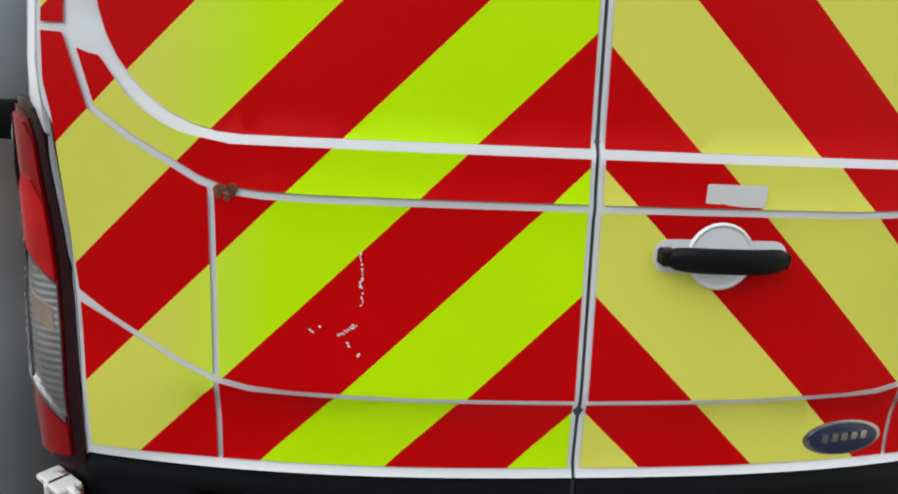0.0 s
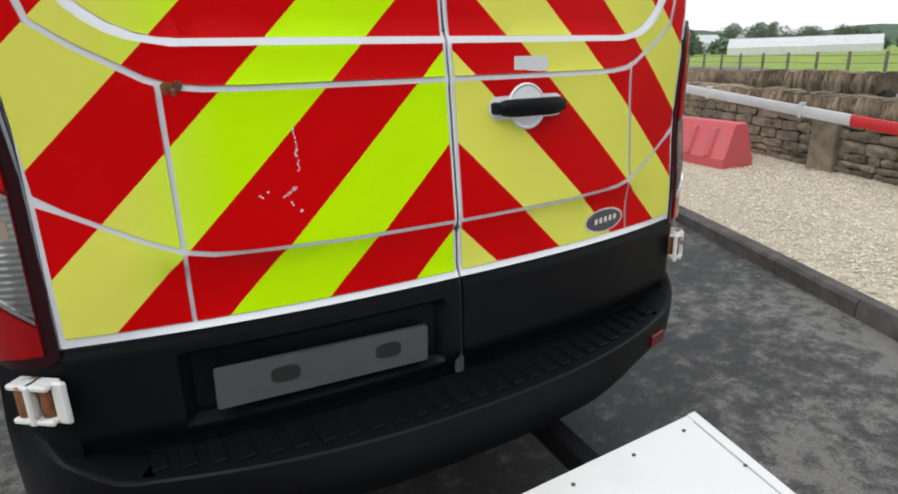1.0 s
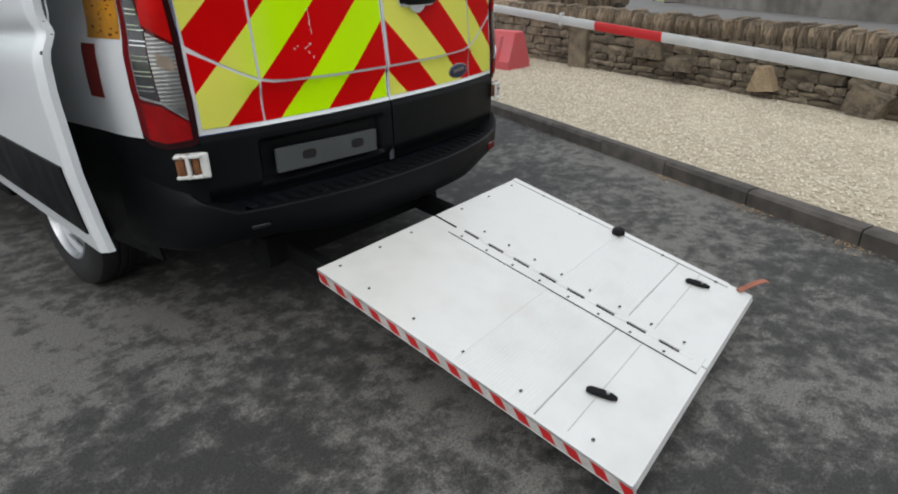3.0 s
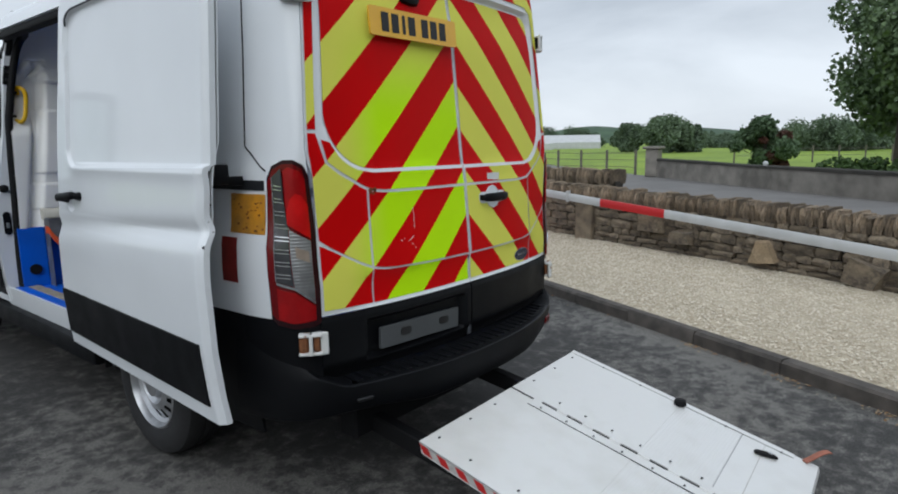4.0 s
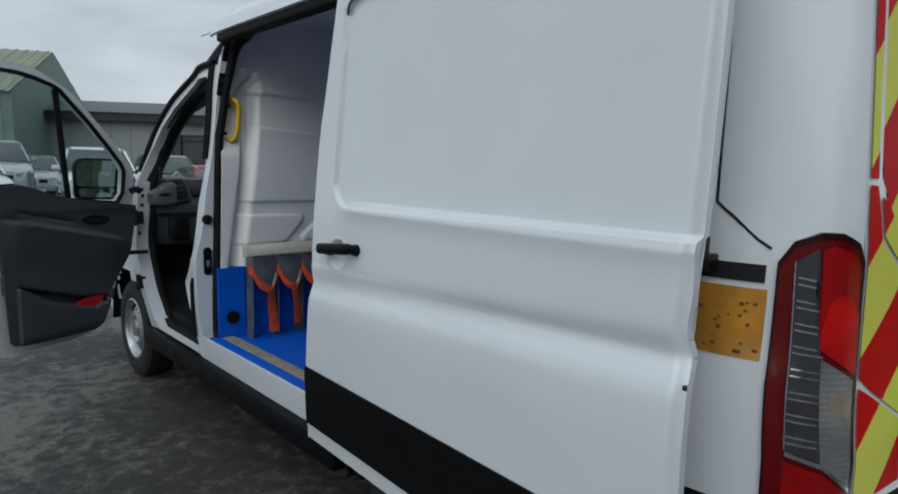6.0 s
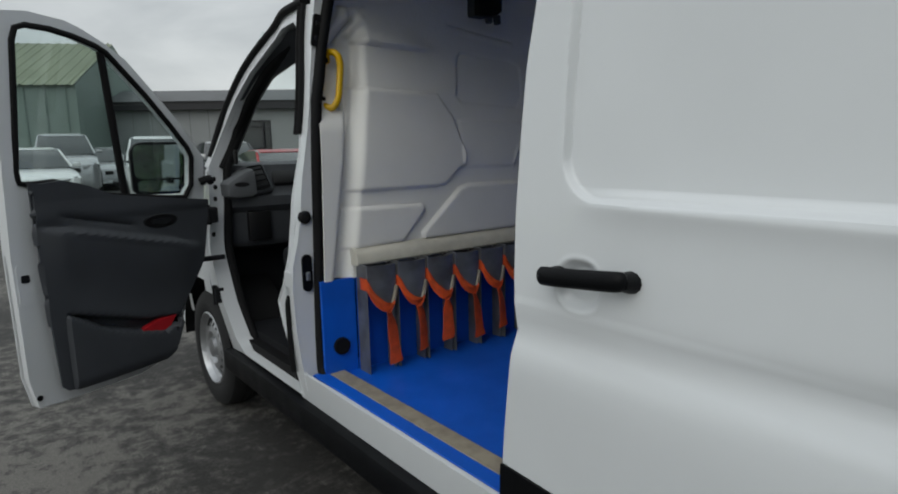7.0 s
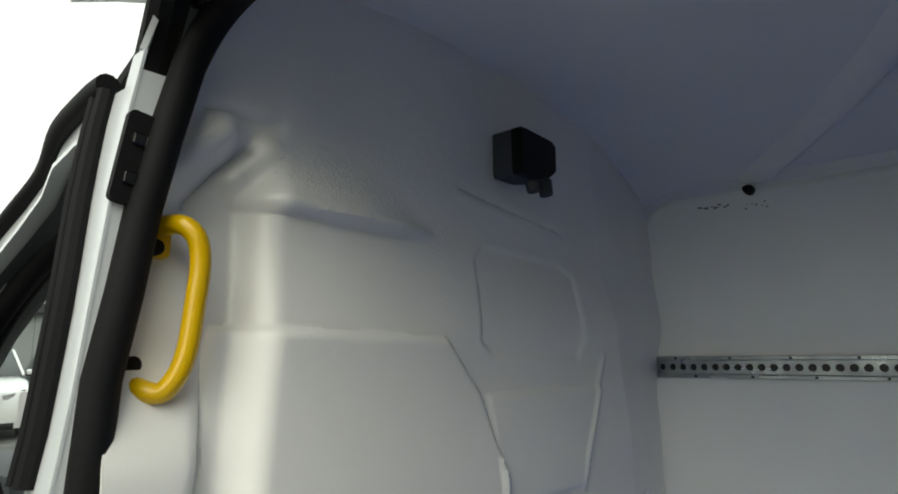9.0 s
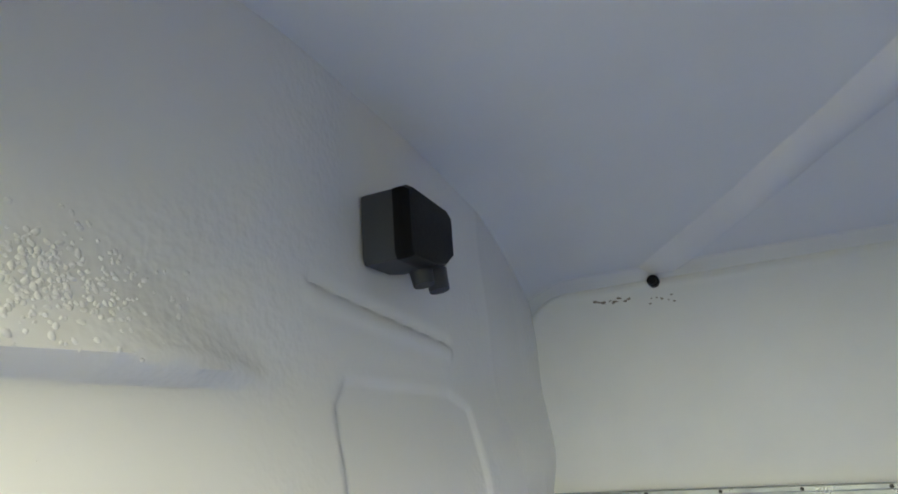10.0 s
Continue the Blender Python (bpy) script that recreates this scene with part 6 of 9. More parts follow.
bm = bmesh.new()
loft(bm, [[Vector((x, rib_y(x) + dy, ceiling_z(x, 2.4) - 0.004 + dz)) for dy, dz in ((-0.062, 0.005), (-0.050, -0.008), (-0.026, -0.021), (0.026, -0.021), (0.050, -0.008), (0.062, 0.005))] for x in steps(-0.75, 0.86, 20)], False, False)
part("roof_rib", thicken(bm, 0.004), inner_white, van, "white cross rib under the roof")
bm = bmesh.new()
cyl(bm, (0.866, 2.764, 2.146), (0.812, 2.764, 2.143), 0.012, 0.010, 12)
cyl(bm, (0.872, 2.764, 2.146), (0.838, 2.764, 2.146), 0.015, 0.015, 12)
part("black_knob", bm, black_plastic, van, "black plastic fixing knob")

# brown scuffs on the wall board under the knob
rnd_b = random.Random(12)
bm = bmesh.new()
for k in range(26):
    y, z = (rnd_b.gauss(2.865, 0.022), rnd_b.gauss(2.112, 0.004)) if k < 17 else (rnd_b.uniform(2.70, 2.80), rnd_b.gauss(2.10, 0.006))
    r = rnd_b.uniform(0.0012, 0.004)
    plate(bm, [(y + r * 1.7 * math.cos(a), z + r * math.sin(a)) for a in (0, 1.05, 2.1, 3.14, 4.19, 5.24)], lambda a, b, d: Vector((board_x(a, b) - 0.0083 - d, a, b)), 0.0004)
tagged(part("scuff_mark", bm, floor_strip, van), kind="stuff")

# the yellow grab handle
bm = bmesh.new()
gx, gy = -0.778, 3.085
path = [(gx, gy + 0.01, 1.850), (gx + 0.005, gy - 0.01, 1.854), (gx + 0.03, gy - 0.045, 1.853), (gx + 0.058, gy - 0.058, 1.836), (gx + 0.070, gy - 0.06, 1.803), (gx + 0.060, gy - 0.06, 1.748), (gx + 0.046, gy - 0.06, 1.693), (gx + 0.026, gy - 0.056, 1.660), (gx - 0.005, gy - 0.045, 1.640), (gx - 0.045, gy - 0.02, 1.648), (gx - 0.052, gy + 0.025, 1.656)]
fine = []
pv = [Vector((gx + (p[0] - gx) * 0.50 + 0.004, p[1], p[2])) for p in path]
for i in range(len(pv) - 1):
    p0, p1, p2, p3 = pv[max(i - 1, 0)], pv[i], pv[i + 1], pv[min(i + 2, len(pv) - 1)]
    for k in range(5):
        t = k / 5
        fine.append(0.5 * ((2 * p1) + (p2 - p0) * t + (2 * p0 - 5 * p1 + 4 * p2 - p3) * t * t + (3 * p1 - p0 - 3 * p2 + p3) * t ** 3))
tube(bm, fine + [pv[-1]], 0.0135, 12)
for z, dx in ((1.836, 0.0), (1.666, -0.016)):
    box(bm, gx - 0.010 + dx, gx + 0.024 + dx, gy - 0.012, gy + 0.05, z - 0.024, z + 0.022, 0.008, 2)
grab = part("grab_handle", bm, yellow_gloss, van, "yellow tubular grab handle")
for z, dx in ((1.824, -0.002), (1.675, -0.022)):
    bm = bmesh.new()
    cyl(bm, (gx + dx, gy - 0.022, z), (gx + dx, gy, z), 0.011, n=12)
    part("bolt", bm, rubber, grab, "black bolt head")

# the small dark box high on the bulkhead
bx = thing("control_box", "small dark grey plastic box fixed high on the bulkhead", "control box", (0.022, 3.04, 2.05))
bm = bmesh.new()
out = [(0.74 * a - 0.006, 0.82 * b) for a, b in ((-0.10, -0.055), (-0.092, -0.066), (0.0, -0.066), (0.06, -0.055), (0.10, -0.03), (0.103, 0.048), (0.08, 0.06), (-0.08, 0.066), (-0.098, 0.058))]
loft(bm, [[Vector((0.022 + a * q, 3.055 - d, 2.112 + b * q)) for a, b in out] for d, q in ((0.0, 1.0), (0.052, 1.0), (0.054, 0.97))])
part("casing", bm, grey_trim, bx, "dark grey plastic casing")
bm = bmesh.new()
loft(bm, [[Vector((0.022 + a * q, 3.003 - d, 2.112 + b * q)) for a, b in out] for d, q in ((0.0, 1.01), (0.016, 1.01), (0.024, 0.93))])
part("cover", bm, black_plastic, bx, "black front cover")
bm = bmesh.new()
for x in (0.03, 0.082):
    cyl(bm, (x, 3.012, 2.070), (x, 3.006, 2.036), 0.019, 0.016, 12)
part("cable_gland", bm, grey_trim, bx, "grey cable gland")

# beige ledge over the strap holders
bm = bmesh.new()
loft(bm, [[Vector((x, yy, zz)) for yy, zz in ((3.02, 1.082), (2.995, 1.080), (2.968, 1.066), (2.955, 1.050), (2.95, 1.018), (2.955, 1.010), (3.02, 1.006))] for x in (-0.742, -0.3, 0.19)])
part("ledge", bm, beige_edge, van, "beige ledge along the bulkhead")

# ---- strap holders ----


def strap_holder(x0, tail, at, fade):
    """An open steel channel against the bulkhead, its front plate cut to a scoop with webbing drawn round the lower edge."""
    h = thing("strap_holder", "steel strap holder with an orange webbing strap hanging from it", "strap holder", (x0, 2.95, FLOOR), "strap holders on the bulkhead")
    w, top, front = 0.137, 1.012, 2.900
    bm = bmesh.new()
    box(bm, x0, x0 + 0.003, front, 2.982, FLOOR, top + 0.004, 0.001, 1)
    box(bm, x0 + 0.003, x0 + w, 2.976, 2.982, 0.93, top, 0.001, 1)
    box(bm, x0 + w - 0.003, x0 + w, front + 0.012, 2.976, FLOOR, top - 0.01, 0.001, 1)
    part("channel", bm, holder_steel, h, "dull steel channel")

    def low(u):
        """Depth of the plate's lower edge below its top."""
        v = (u - 0.56) / (0.56 if u < 0.56 else 0.44)
        return 0.178 - (0.09 if u < 0.56 else 0.085) * abs(v) ** 2.5

    def face(u):
        return front - 0.010 * math.sin(math.pi * min(max(u, 0), 1))

    us = steps(0, 1, 14, 0.56)
    bm = bmesh.new()
    sheet(bm, lambda u, v: Vector((x0 + 0.002 + (w - 0.004) * u, face(u) - 0.016 * v * v * math.sin(math.pi * u), top - low(u) * v)), us, steps(0, 1, 8))
    for x, back_y, z, r in ((x0 + 0.002, 0.07, top + 0.004, 0.003), (x0 + w - 0.002, 0.02, top - 0.006, 0.0025)):
        lip = bmesh.new()
        tube(lip, [Vector((x, front + back_y, z)), Vector((x, front, z)), Vector((x, front - 0.001, top - 0.10))], r, 6)
        part("bare_lip", lip, galvanised, h, "bare bright steel lip")
    part("front_scoop", thicken(bm, 0.003), holder_steel, h, "dull steel front plate with a curved lower edge")
    bm = bmesh.new()
    tube(bm, [Vector((x0 + 0.002 + (w - 0.004) * u, face(u) - 0.016 * math.sin(math.pi * u) - 0.003, top - low(u))) for u in steps(0.52, 1.0, 8)], 0.010, 8)
    part("rim", bm, floor_strip, h, "worn pale edge of the scoop")
    # webbing drawn round the scoop's lower edge, gathered where the tail leaves it
    bm = bmesh.new()
    wide = 0.042 + 0.016 * fade

    def wrap(u, v):
        q = max(0.0, u)
        z = top - low(q) - 0.008 + wide * (1 - v) * (1 - 0.3 * ease(q, 0.25, 0.62) - 0.45 * ease(q, 0.6, 0.84)) - 0.02 * min(0.0, u)
        y = face(q) - 0.020 * math.sin(math.pi * q) - 0.006 - 0.006 * math.sin(math.pi * v) - 0.003 * math.sin(11 * q + 7 * v + 5 * fade) + max(0.0, -u) * 0.32
        return Vector((x0 - 0.003 + w * max(u, -0.035), y, z))
    sheet(bm, wrap, steps(-0.14, 0.84, 22), steps(0, 1, 6))
    thicken(bm, 0.0025)
    knot = Vector((x0 + 0.56 * w, face(0.56) - 0.028, top - low(0.56) - 0.004))
    for q in (-1, 1):
        loft(bm, [[knot + Vector((0.013 * q * t + 0.010 * math.cos(radians(a)) * (1.2 - 0.4 * t), 0.007 * math.sin(radians(a)), -0.004 + 0.010 * t + 0.006 * math.sin(radians(a) + q))) for a in range(0, 360, 45)] for t in (0.0, 0.5, 1.0)])
    rows = []
    z0 = knot.z - 0.004
    for k in range(11):
        t = k / 10
        cx = knot.x + (x0 + at - knot.x) * t ** 0.8 + 0.003 * math.sin(4 * t + fade * 5)
        hw = 0.018 + (0.026 - 0.018) * ease(t, 0.0, 0.25) - 0.004 * math.sin(5 * t + 3 * fade) ** 2
        turn = 0.010 * math.sin(2.6 * t + fade * 4)
        y = knot.y + 0.004 - 0.006 * math.sin(math.pi * t) * (1 + fade)
        rows.append([Vector((cx + a * hw, y + a * turn + b - 0.003 * (1 - a * a), z0 - (z0 - tail) * t + 0.006 * a * t)) for a, b in ((-1, 0), (-0.5, 0), (0, 0), (0.5, 0), (1, 0), (1, 0.003), (0, 0.003), (-1, 0.003))])
    loft(bm, rows)
    part("strap", bm, orange_web, h, "orange webbing strap")
    return h


for k in range(6):
    strap_holder(-0.735 + 0.151 * k, (0.600, 0.627, 0.641, 0.617, 0.634, 0.606)[k], (0.108, 0.102, 0.078, 0.116, 0.112, 0.134)[k], (0.4, 0.1, 0.6, 0.3, 0.2, 0.5)[k])
# dark cable grommet on the blue lining
bm = bmesh.new()
cyl(bm, (-0.81, 2.985, 0.68), (-0.81, 3.005, 0.68), 0.035, n=14)
part("grommet", bm, rubber, van, "black rubber grommet")

# ---- the cab ----
bm = bmesh.new()
box(bm, -0.85, 0.88, 3.12, 4.3, 0.50, 0.56)
box(bm, -0.86, 0.88, 4.28, 4.34, 0.5, 1.2)
part("cab_floor", bm, dark_trim, van, "dark cab floor")
bm = bmesh.new()
prof = [(4.34, 0.9), (4.16, 0.945), (4.075, 0.965), (4.05, 1.0), (4.045, 1.15), (4.01, 1.185), (4.01, 1.235), (4.05, 1.27), (4.10, 1.40), (4.20, 1.415), (4.52, 1.41), (4.55, 1.38), (4.55, 0.85)]
loft(bm, [[Vector((x, y + 0.05 * ease(abs(x), 0.7, 0.86), z)) for y, z in prof] for x in (-0.86, -0.80, -0.72, -0.3, 0.3, 0.8)])
dash = part("dashboard", bm, grey_trim, van, "grey moulded dashboard")
bm = bmesh.new()
box(bm, -0.785, -0.655, 4.03, 4.07, 0.995, 1.158, 0.016, 2)
part("dash_pocket", bm, number_black, dash, "dark open dash pocket")
bm = bmesh.new()
tiltv = Matrix.Translation((-0.715, 4.055, 1.325)) @ Matrix.Rotation(radians(-30), 4, "X") @ Matrix.Rotation(radians(-8), 4, "Y")
box(bm, -0.065, 0.065, -0.02, 0.02, -0.09, 0.09, 0.02, 3, tiltv)
vent = part("air_vent", bm, grey_trim, dash, "dark air vent")
bm = bmesh.new()
box(bm, -0.045, 0.045, -0.024, -0.016, -0.07, 0.07, 0.012, 2, tiltv)
part("vent_core", bm, number_black, vent)
for k in range(4):
    bm = bmesh.new()
    box(bm, -0.042, 0.042, -0.029, -0.022, -0.056 + 0.033 * k, -0.046 + 0.033 * k, 0.002, 1, tiltv)
    part("vent_slat", bm, dark_trim, vent)
bm = bmesh.new()
box(bm, -0.625, 0.1, -0.02, 0.03, -0.06, 0.06, 0.015, 2, Matrix.Translation((0, 4.09, 1.335)) @ Matrix.Rotation(radians(-36), 4, "X"))
part("dash_shelf", bm, number_black, dash, "dark shelf in the dashboard")
bm = bmesh.new()
end_out = [(-0.897, 1.247), (-0.899, 1.308), (-0.880, 1.328), (-0.835, 1.352), (-0.790, 1.378), (-0.757, 1.386), (-0.742, 1.37), (-0.735, 1.252), (-0.76, 1.236), (-0.87, 1.234)]
loft(bm, [[Vector((-0.815 + (x + 0.815) * k, y, 1.300 + (z - 1.300) * k)) for x, z in end_out] for y, k in ((3.985, 0.74), (3.990, 0.90), (4.010, 0.98), (4.05, 1.0), (4.22, 1.0))])
holder = part("cup_holder", bm, dash_end, dash, "grey moulded dashboard end with a cup well")
bm = bmesh.new()
loft(bm, [[Vector((-0.822 + 0.040 * q * math.cos(radians(a)), y, 1.306 + 0.012 * q * math.sin(radians(a)))) for a in range(0, 360, 24)] for y, q in ((3.983, 1.0), (3.995, 0.9))])
part("cup_well", bm, number_black, holder)
bm = bmesh.new()
box(bm, -0.842, -0.826, 4.0, 4.03, 1.412, 1.484, 0.004, 1)
part("post_vent", bm, number_black, dash, "narrow black vent slot")
# seats


def seat(x0, x1):
    bm = bmesh.new()
    cxs = (x0 + x1) / 2
    box(bm, x0, x1, 3.28, 3.80, 0.86, 1.0, 0.05, 3)
    cushion = part("seat", bm, dark_trim, van, "dark cloth seat")
    bm = bmesh.new()
    box(bm, x0 + 0.02, x1 - 0.02, -0.07, 0.07, 0.0, 0.66, 0.05, 3, Matrix.Translation((0, 3.30, 0.94)) @ Matrix.Rotation(radians(9), 4, "X"))
    part("backrest", bm, dark_trim, cushion)
    bm = bmesh.new()
    box(bm, x0 + 0.05, x1 - 0.05, 3.32, 3.74, 0.56, 0.87, 0.03, 2)
    part("seat_base", bm, black_plastic, cushion)
    bm = bmesh.new()
    box(bm, cxs - 0.12, cxs + 0.12, 3.15, 3.24, 1.60, 1.80, 0.04, 3)
    part("headrest", bm, dark_trim, cushion)


seat(-0.72, -0.20)
seat(0.22, 0.74)
bm = bmesh.new()
sheet(bm, lambda x, y: Vector((x, y, 2.24 - 0.18 * ease(y, 3.1, 3.7) - 0.1 * abs(x) ** 3)), steps(-0.75, 0.75, 8), steps(3.1, 3.68, 6))
part("cab_headlining", thicken(bm, 0.006), grey_trim, van, "grey cab headlining")
bm = bmesh.new()
sheet(bm, lambda y, z: Vector((half(z, y) - 0.05, y, z)), steps(3.1, 4.3, 6), steps(0.5, 1.38, 6))
part("driver_door_trim", thicken(bm, 0.01), grey_trim, van)
bm = bmesh.new()
tube(bm, [Vector((-0.35, 3.25, 2.33)), Vector((-0.33, 2.98, 2.66))], 0.004, 6)
part("aerial", bm, rubber, van, "thin black roof aerial")

# ---- the tail lift ----
lift = thing("tail_lift", "white aluminium folding lift platform resting on the tarmac behind the van", "tail lift", (0, -0.8, 0))
P00, P10, P01, P11 = Vector((-0.632, -0.235, 0.384)), Vector((0.605, -0.218, 0.384)), Vector((-0.605, -1.402, 0.105)), Vector((0.622, -1.343, 0.105))


def deck(u, v, d=0.0):
    """u across, v from the van outwards, d down."""
    p = (P00 * (1 - u) + P10 * u) * (1 - v) + (P01 * (1 - u) + P11 * u) * v
    return p + Vector((0, -0.235, -0.97)) * d


lift_white = shader("lift_white", (0.66, 0.66, 0.65), 0.42, 0.15, second=(0.59, 0.585, 0.565), grain=7, spread=(0.6, 1.05), bump=0.1, bump_scale=70, rough_vary=0.1)

lift_joint = shader("lift_joint", (0.42, 0.42, 0.425), 0.6, vary=0.3, grain=20)


def ribbed_mat():
    m = lift_white.copy()
    m.name = "lift_ribbed"
    n, l = m.node_tree.nodes, m.node_tree.links
    tc, wv, bp = n.new("ShaderNodeTexCoord"), n.new("ShaderNodeTexWave"), n.new("ShaderNodeBump")
    wv.bands_direction = "Y"
    wv.inputs["Scale"].default_value = 26.0
    bp.inputs["Strength"].default_value, bp.inputs["Distance"].default_value = 0.24, 0.004
    l.new(tc.outputs["Object"], wv.inputs["Vector"])
    l.new(wv.outputs["Fac"], bp.inputs["Height"])
    l.new(bp.outputs["Normal"], n["Principled BSDF"].inputs["Normal"])
    return m


lift_ribbed = ribbed_mat()


def deck_slab(u0, u1, v0, v1, d0, d1, bm, n=1):
    vs = [bm.verts.new(deck(u, v, d)) for d in (d0, d1) for u, v in ((u0, v0), (u1, v0), (u1, v1), (u0, v1))]
    for q in ((0, 1, 2, 3), (7, 6, 5, 4), (0, 4, 5, 1), (1, 5, 6, 2), (2, 6, 7, 3), (3, 7, 4, 0)):
        bm.faces.new([vs[i] for i in q])
    bmesh.ops.recalc_face_normals(bm, faces=bm.faces)
    return bm


SEAM = 0.508
for u0, u1 in ((0.0, SEAM - 0.003), (SEAM + 0.003, 1.0)):
    sec = part("deck_panel", deck_slab(u0, u1, 0.50, 0.738, 0.0, 0.028, bmesh.new()), lift_ribbed, lift, "white ribbed aluminium deck panel")
    part("deck_panel", deck_slab(u0, u1, 0.0, 0.50, -0.0015, 0.028, bmesh.new()), lift_white, lift, "white aluminium deck panel by the van")
    part("deck_toe", deck_slab(u0, u1, 0.743, 1.0, 0.0, 0.022, bmesh.new()), lift_white, lift, "white smooth toe plate")
    part("deck_groove", deck_slab(u0, u1, 0.7375, 0.7435, 0.0022, 0.012, bmesh.new()), lift_joint, sec)
    part("deck_groove", deck_slab(u0 + 0.03, u1 - 0.02, 0.822, 0.8245, -0.0008, 0.004, bmesh.new()), tape_white, sec)
# raised edges
for u0, u1 in ((0.975, 1.0),):
    part("edge_strip", deck_slab(u0, u1, 0.0, 0.92, -0.004, 0.03, bmesh.new()), lift_white, lift)
    part("edge_gap", deck_slab(u0 - 0.004, u0 - 0.001, 0.02, 0.92, -0.0025, 0.004, bmesh.new()), lift_joint, lift)
part("edge_strip", deck_slab(0.0, 0.012, 0.0, 1.0, -0.002, 0.046, bmesh.new()), lift_white, lift)
part("seam_gap", deck_slab(SEAM - 0.004, SEAM + 0.004, 0.0, 0.12, -0.003, 0.01, bmesh.new()), rubber, lift)
# piano hinge with its slots
hinge_l = part("hinge_leaf", deck_slab(SEAM - 0.042, SEAM + 0.040, 0.10, 0.985, -0.004, 0.004, bmesh.new()), lift_white, lift, "white hinge strip with slots")
for k in range(8):
    v0 = 0.135 + 0.103 * k
    part("hinge_slot", deck_slab(SEAM - 0.002, SEAM + 0.006, v0, v0 + 0.062, -0.0055, 0.002, bmesh.new()), number_black, hinge_l)
    part("hinge_tab", deck_slab(SEAM + 0.0075, SEAM + 0.017, v0 - 0.003, v0 + 0.064, -0.010, 0.002, bmesh.new()), lift_white, hinge_l)
    bm = bmesh.new()
    tube(bm, [deck(SEAM + 0.004, v0 + 0.062, -0.004), deck(SEAM + 0.004, v0 + 0.103, -0.004)], 0.008, 8)
    part("hinge_knuckle", bm, lift_white, hinge_l)
part("hinge_edge", deck_slab(SEAM - 0.0455, SEAM - 0.0428, 0.10, 0.985, -0.003, 0.003, bmesh.new()), plate_grey, hinge_l)
# studs
bm = bmesh.new()
cyl(bm, (0, 0, 0), (0, 0.001, 0.004), 0.0055, 0.0045, 8)
stud_mesh = bpy.data.meshes.new("stud")
bm.to_mesh(stud_mesh)
bm.free()
stud_mesh.materials.append(plate_grey)
studs = [(u, 0.15 + 0.105 * k + o, -0.004) for k in range(8) for u, o in ((SEAM - 0.032, 0.0), (SEAM + 0.055, 0.03))]
studs += [(u, v, -0.002) for u in (0.06, 0.22, 0.36, 0.62, 0.78, 0.93) for v in (0.03,)] + [(u, v, -0.002) for u in (0.05, 0.97) for v in (0.16, 0.33, 0.50, 0.68, 0.88)]
for s in studs:
    piece("stud", stud_mesh, lift, Matrix.Translation(deck(*s) - lift.location))
# red and white tape along one flank
for k in range(29):
    v0, v1 = k / 29, (k + 1) / 29
    bm = bmesh.new()
    vs = [bm.verts.new(deck(-0.002, v, d)) for v, d in ((v0, 0.007), (v1, 0.007), (min(1, v1 + 0.012), 0.038), (min(1, v0 + 0.012), 0.038))]
    bm.faces.new(vs)
    thicken(bm, 0.001)
    part("tape_mark", bm, tape_red if k % 2 == 0 else tape_white, lift)
# flush latches, rubber buffer and leather pull
for u, v in ((0.19, 0.83), (0.895, 0.838)):
    bm = bmesh.new()
    c = deck(u, v, -0.004)
    lie = Matrix.Translation(c) @ Matrix.Rotation(radians(13), 4, "X") @ Matrix.Rotation(radians(-68), 4, "Z")
    loft(bm, [[lie @ Vector((x, a * w, 0.002 + h * b)) for a, b in ((-1, 0), (-0.8, 0.8), (0, 1), (0.8, 0.8), (1, 0))] for x, w, h in ((-0.046, 0.008, 0.006), (-0.036, 0.014, 0.012), (0.0, 0.015, 0.014), (0.034, 0.013, 0.010), (0.048, 0.007, 0.005))])
    latch_l = part("latch", bm, rubber, lift, "dark flush latch lever")
    bm = bmesh.new()
    cyl(bm, lie @ Vector((0.016, 0, 0.012)), lie @ Vector((0.016, 0, 0.019)), 0.006, n=10)
    part("latch_pin", bm, steel_silver, latch_l)
bm = bmesh.new()
c = deck(0.965, 0.50, 0.0)
lathe(bm, [(0.0001, 0.03), (0.014, 0.032), (0.026, 0.026), (0.028, 0.006), (0.020, 0.0)], c, "z", 16)
part("rubber_buffer", bm, rubber, lift, "black rubber buffer")
bm = bmesh.new()
c = deck(0.985, 0.955, -0.004)
loft(bm, [[c + Vector((x + 0.6 * q, y + 0.75 * q, z + t)) for q, t in ((-0.014, 0), (0.014, 0), (0.014, 0.004), (-0.014, 0.004))] for x, y, z in ((-0.006, -0.002, -0.001), (0.03, -0.026, 0.010), (0.056, -0.045, 0.021), (0.082, -0.066, 0.027), (0.098, -0.078, 0.023))])
part("leather_pull", bm, leather, lift, "brown leather pull strap")
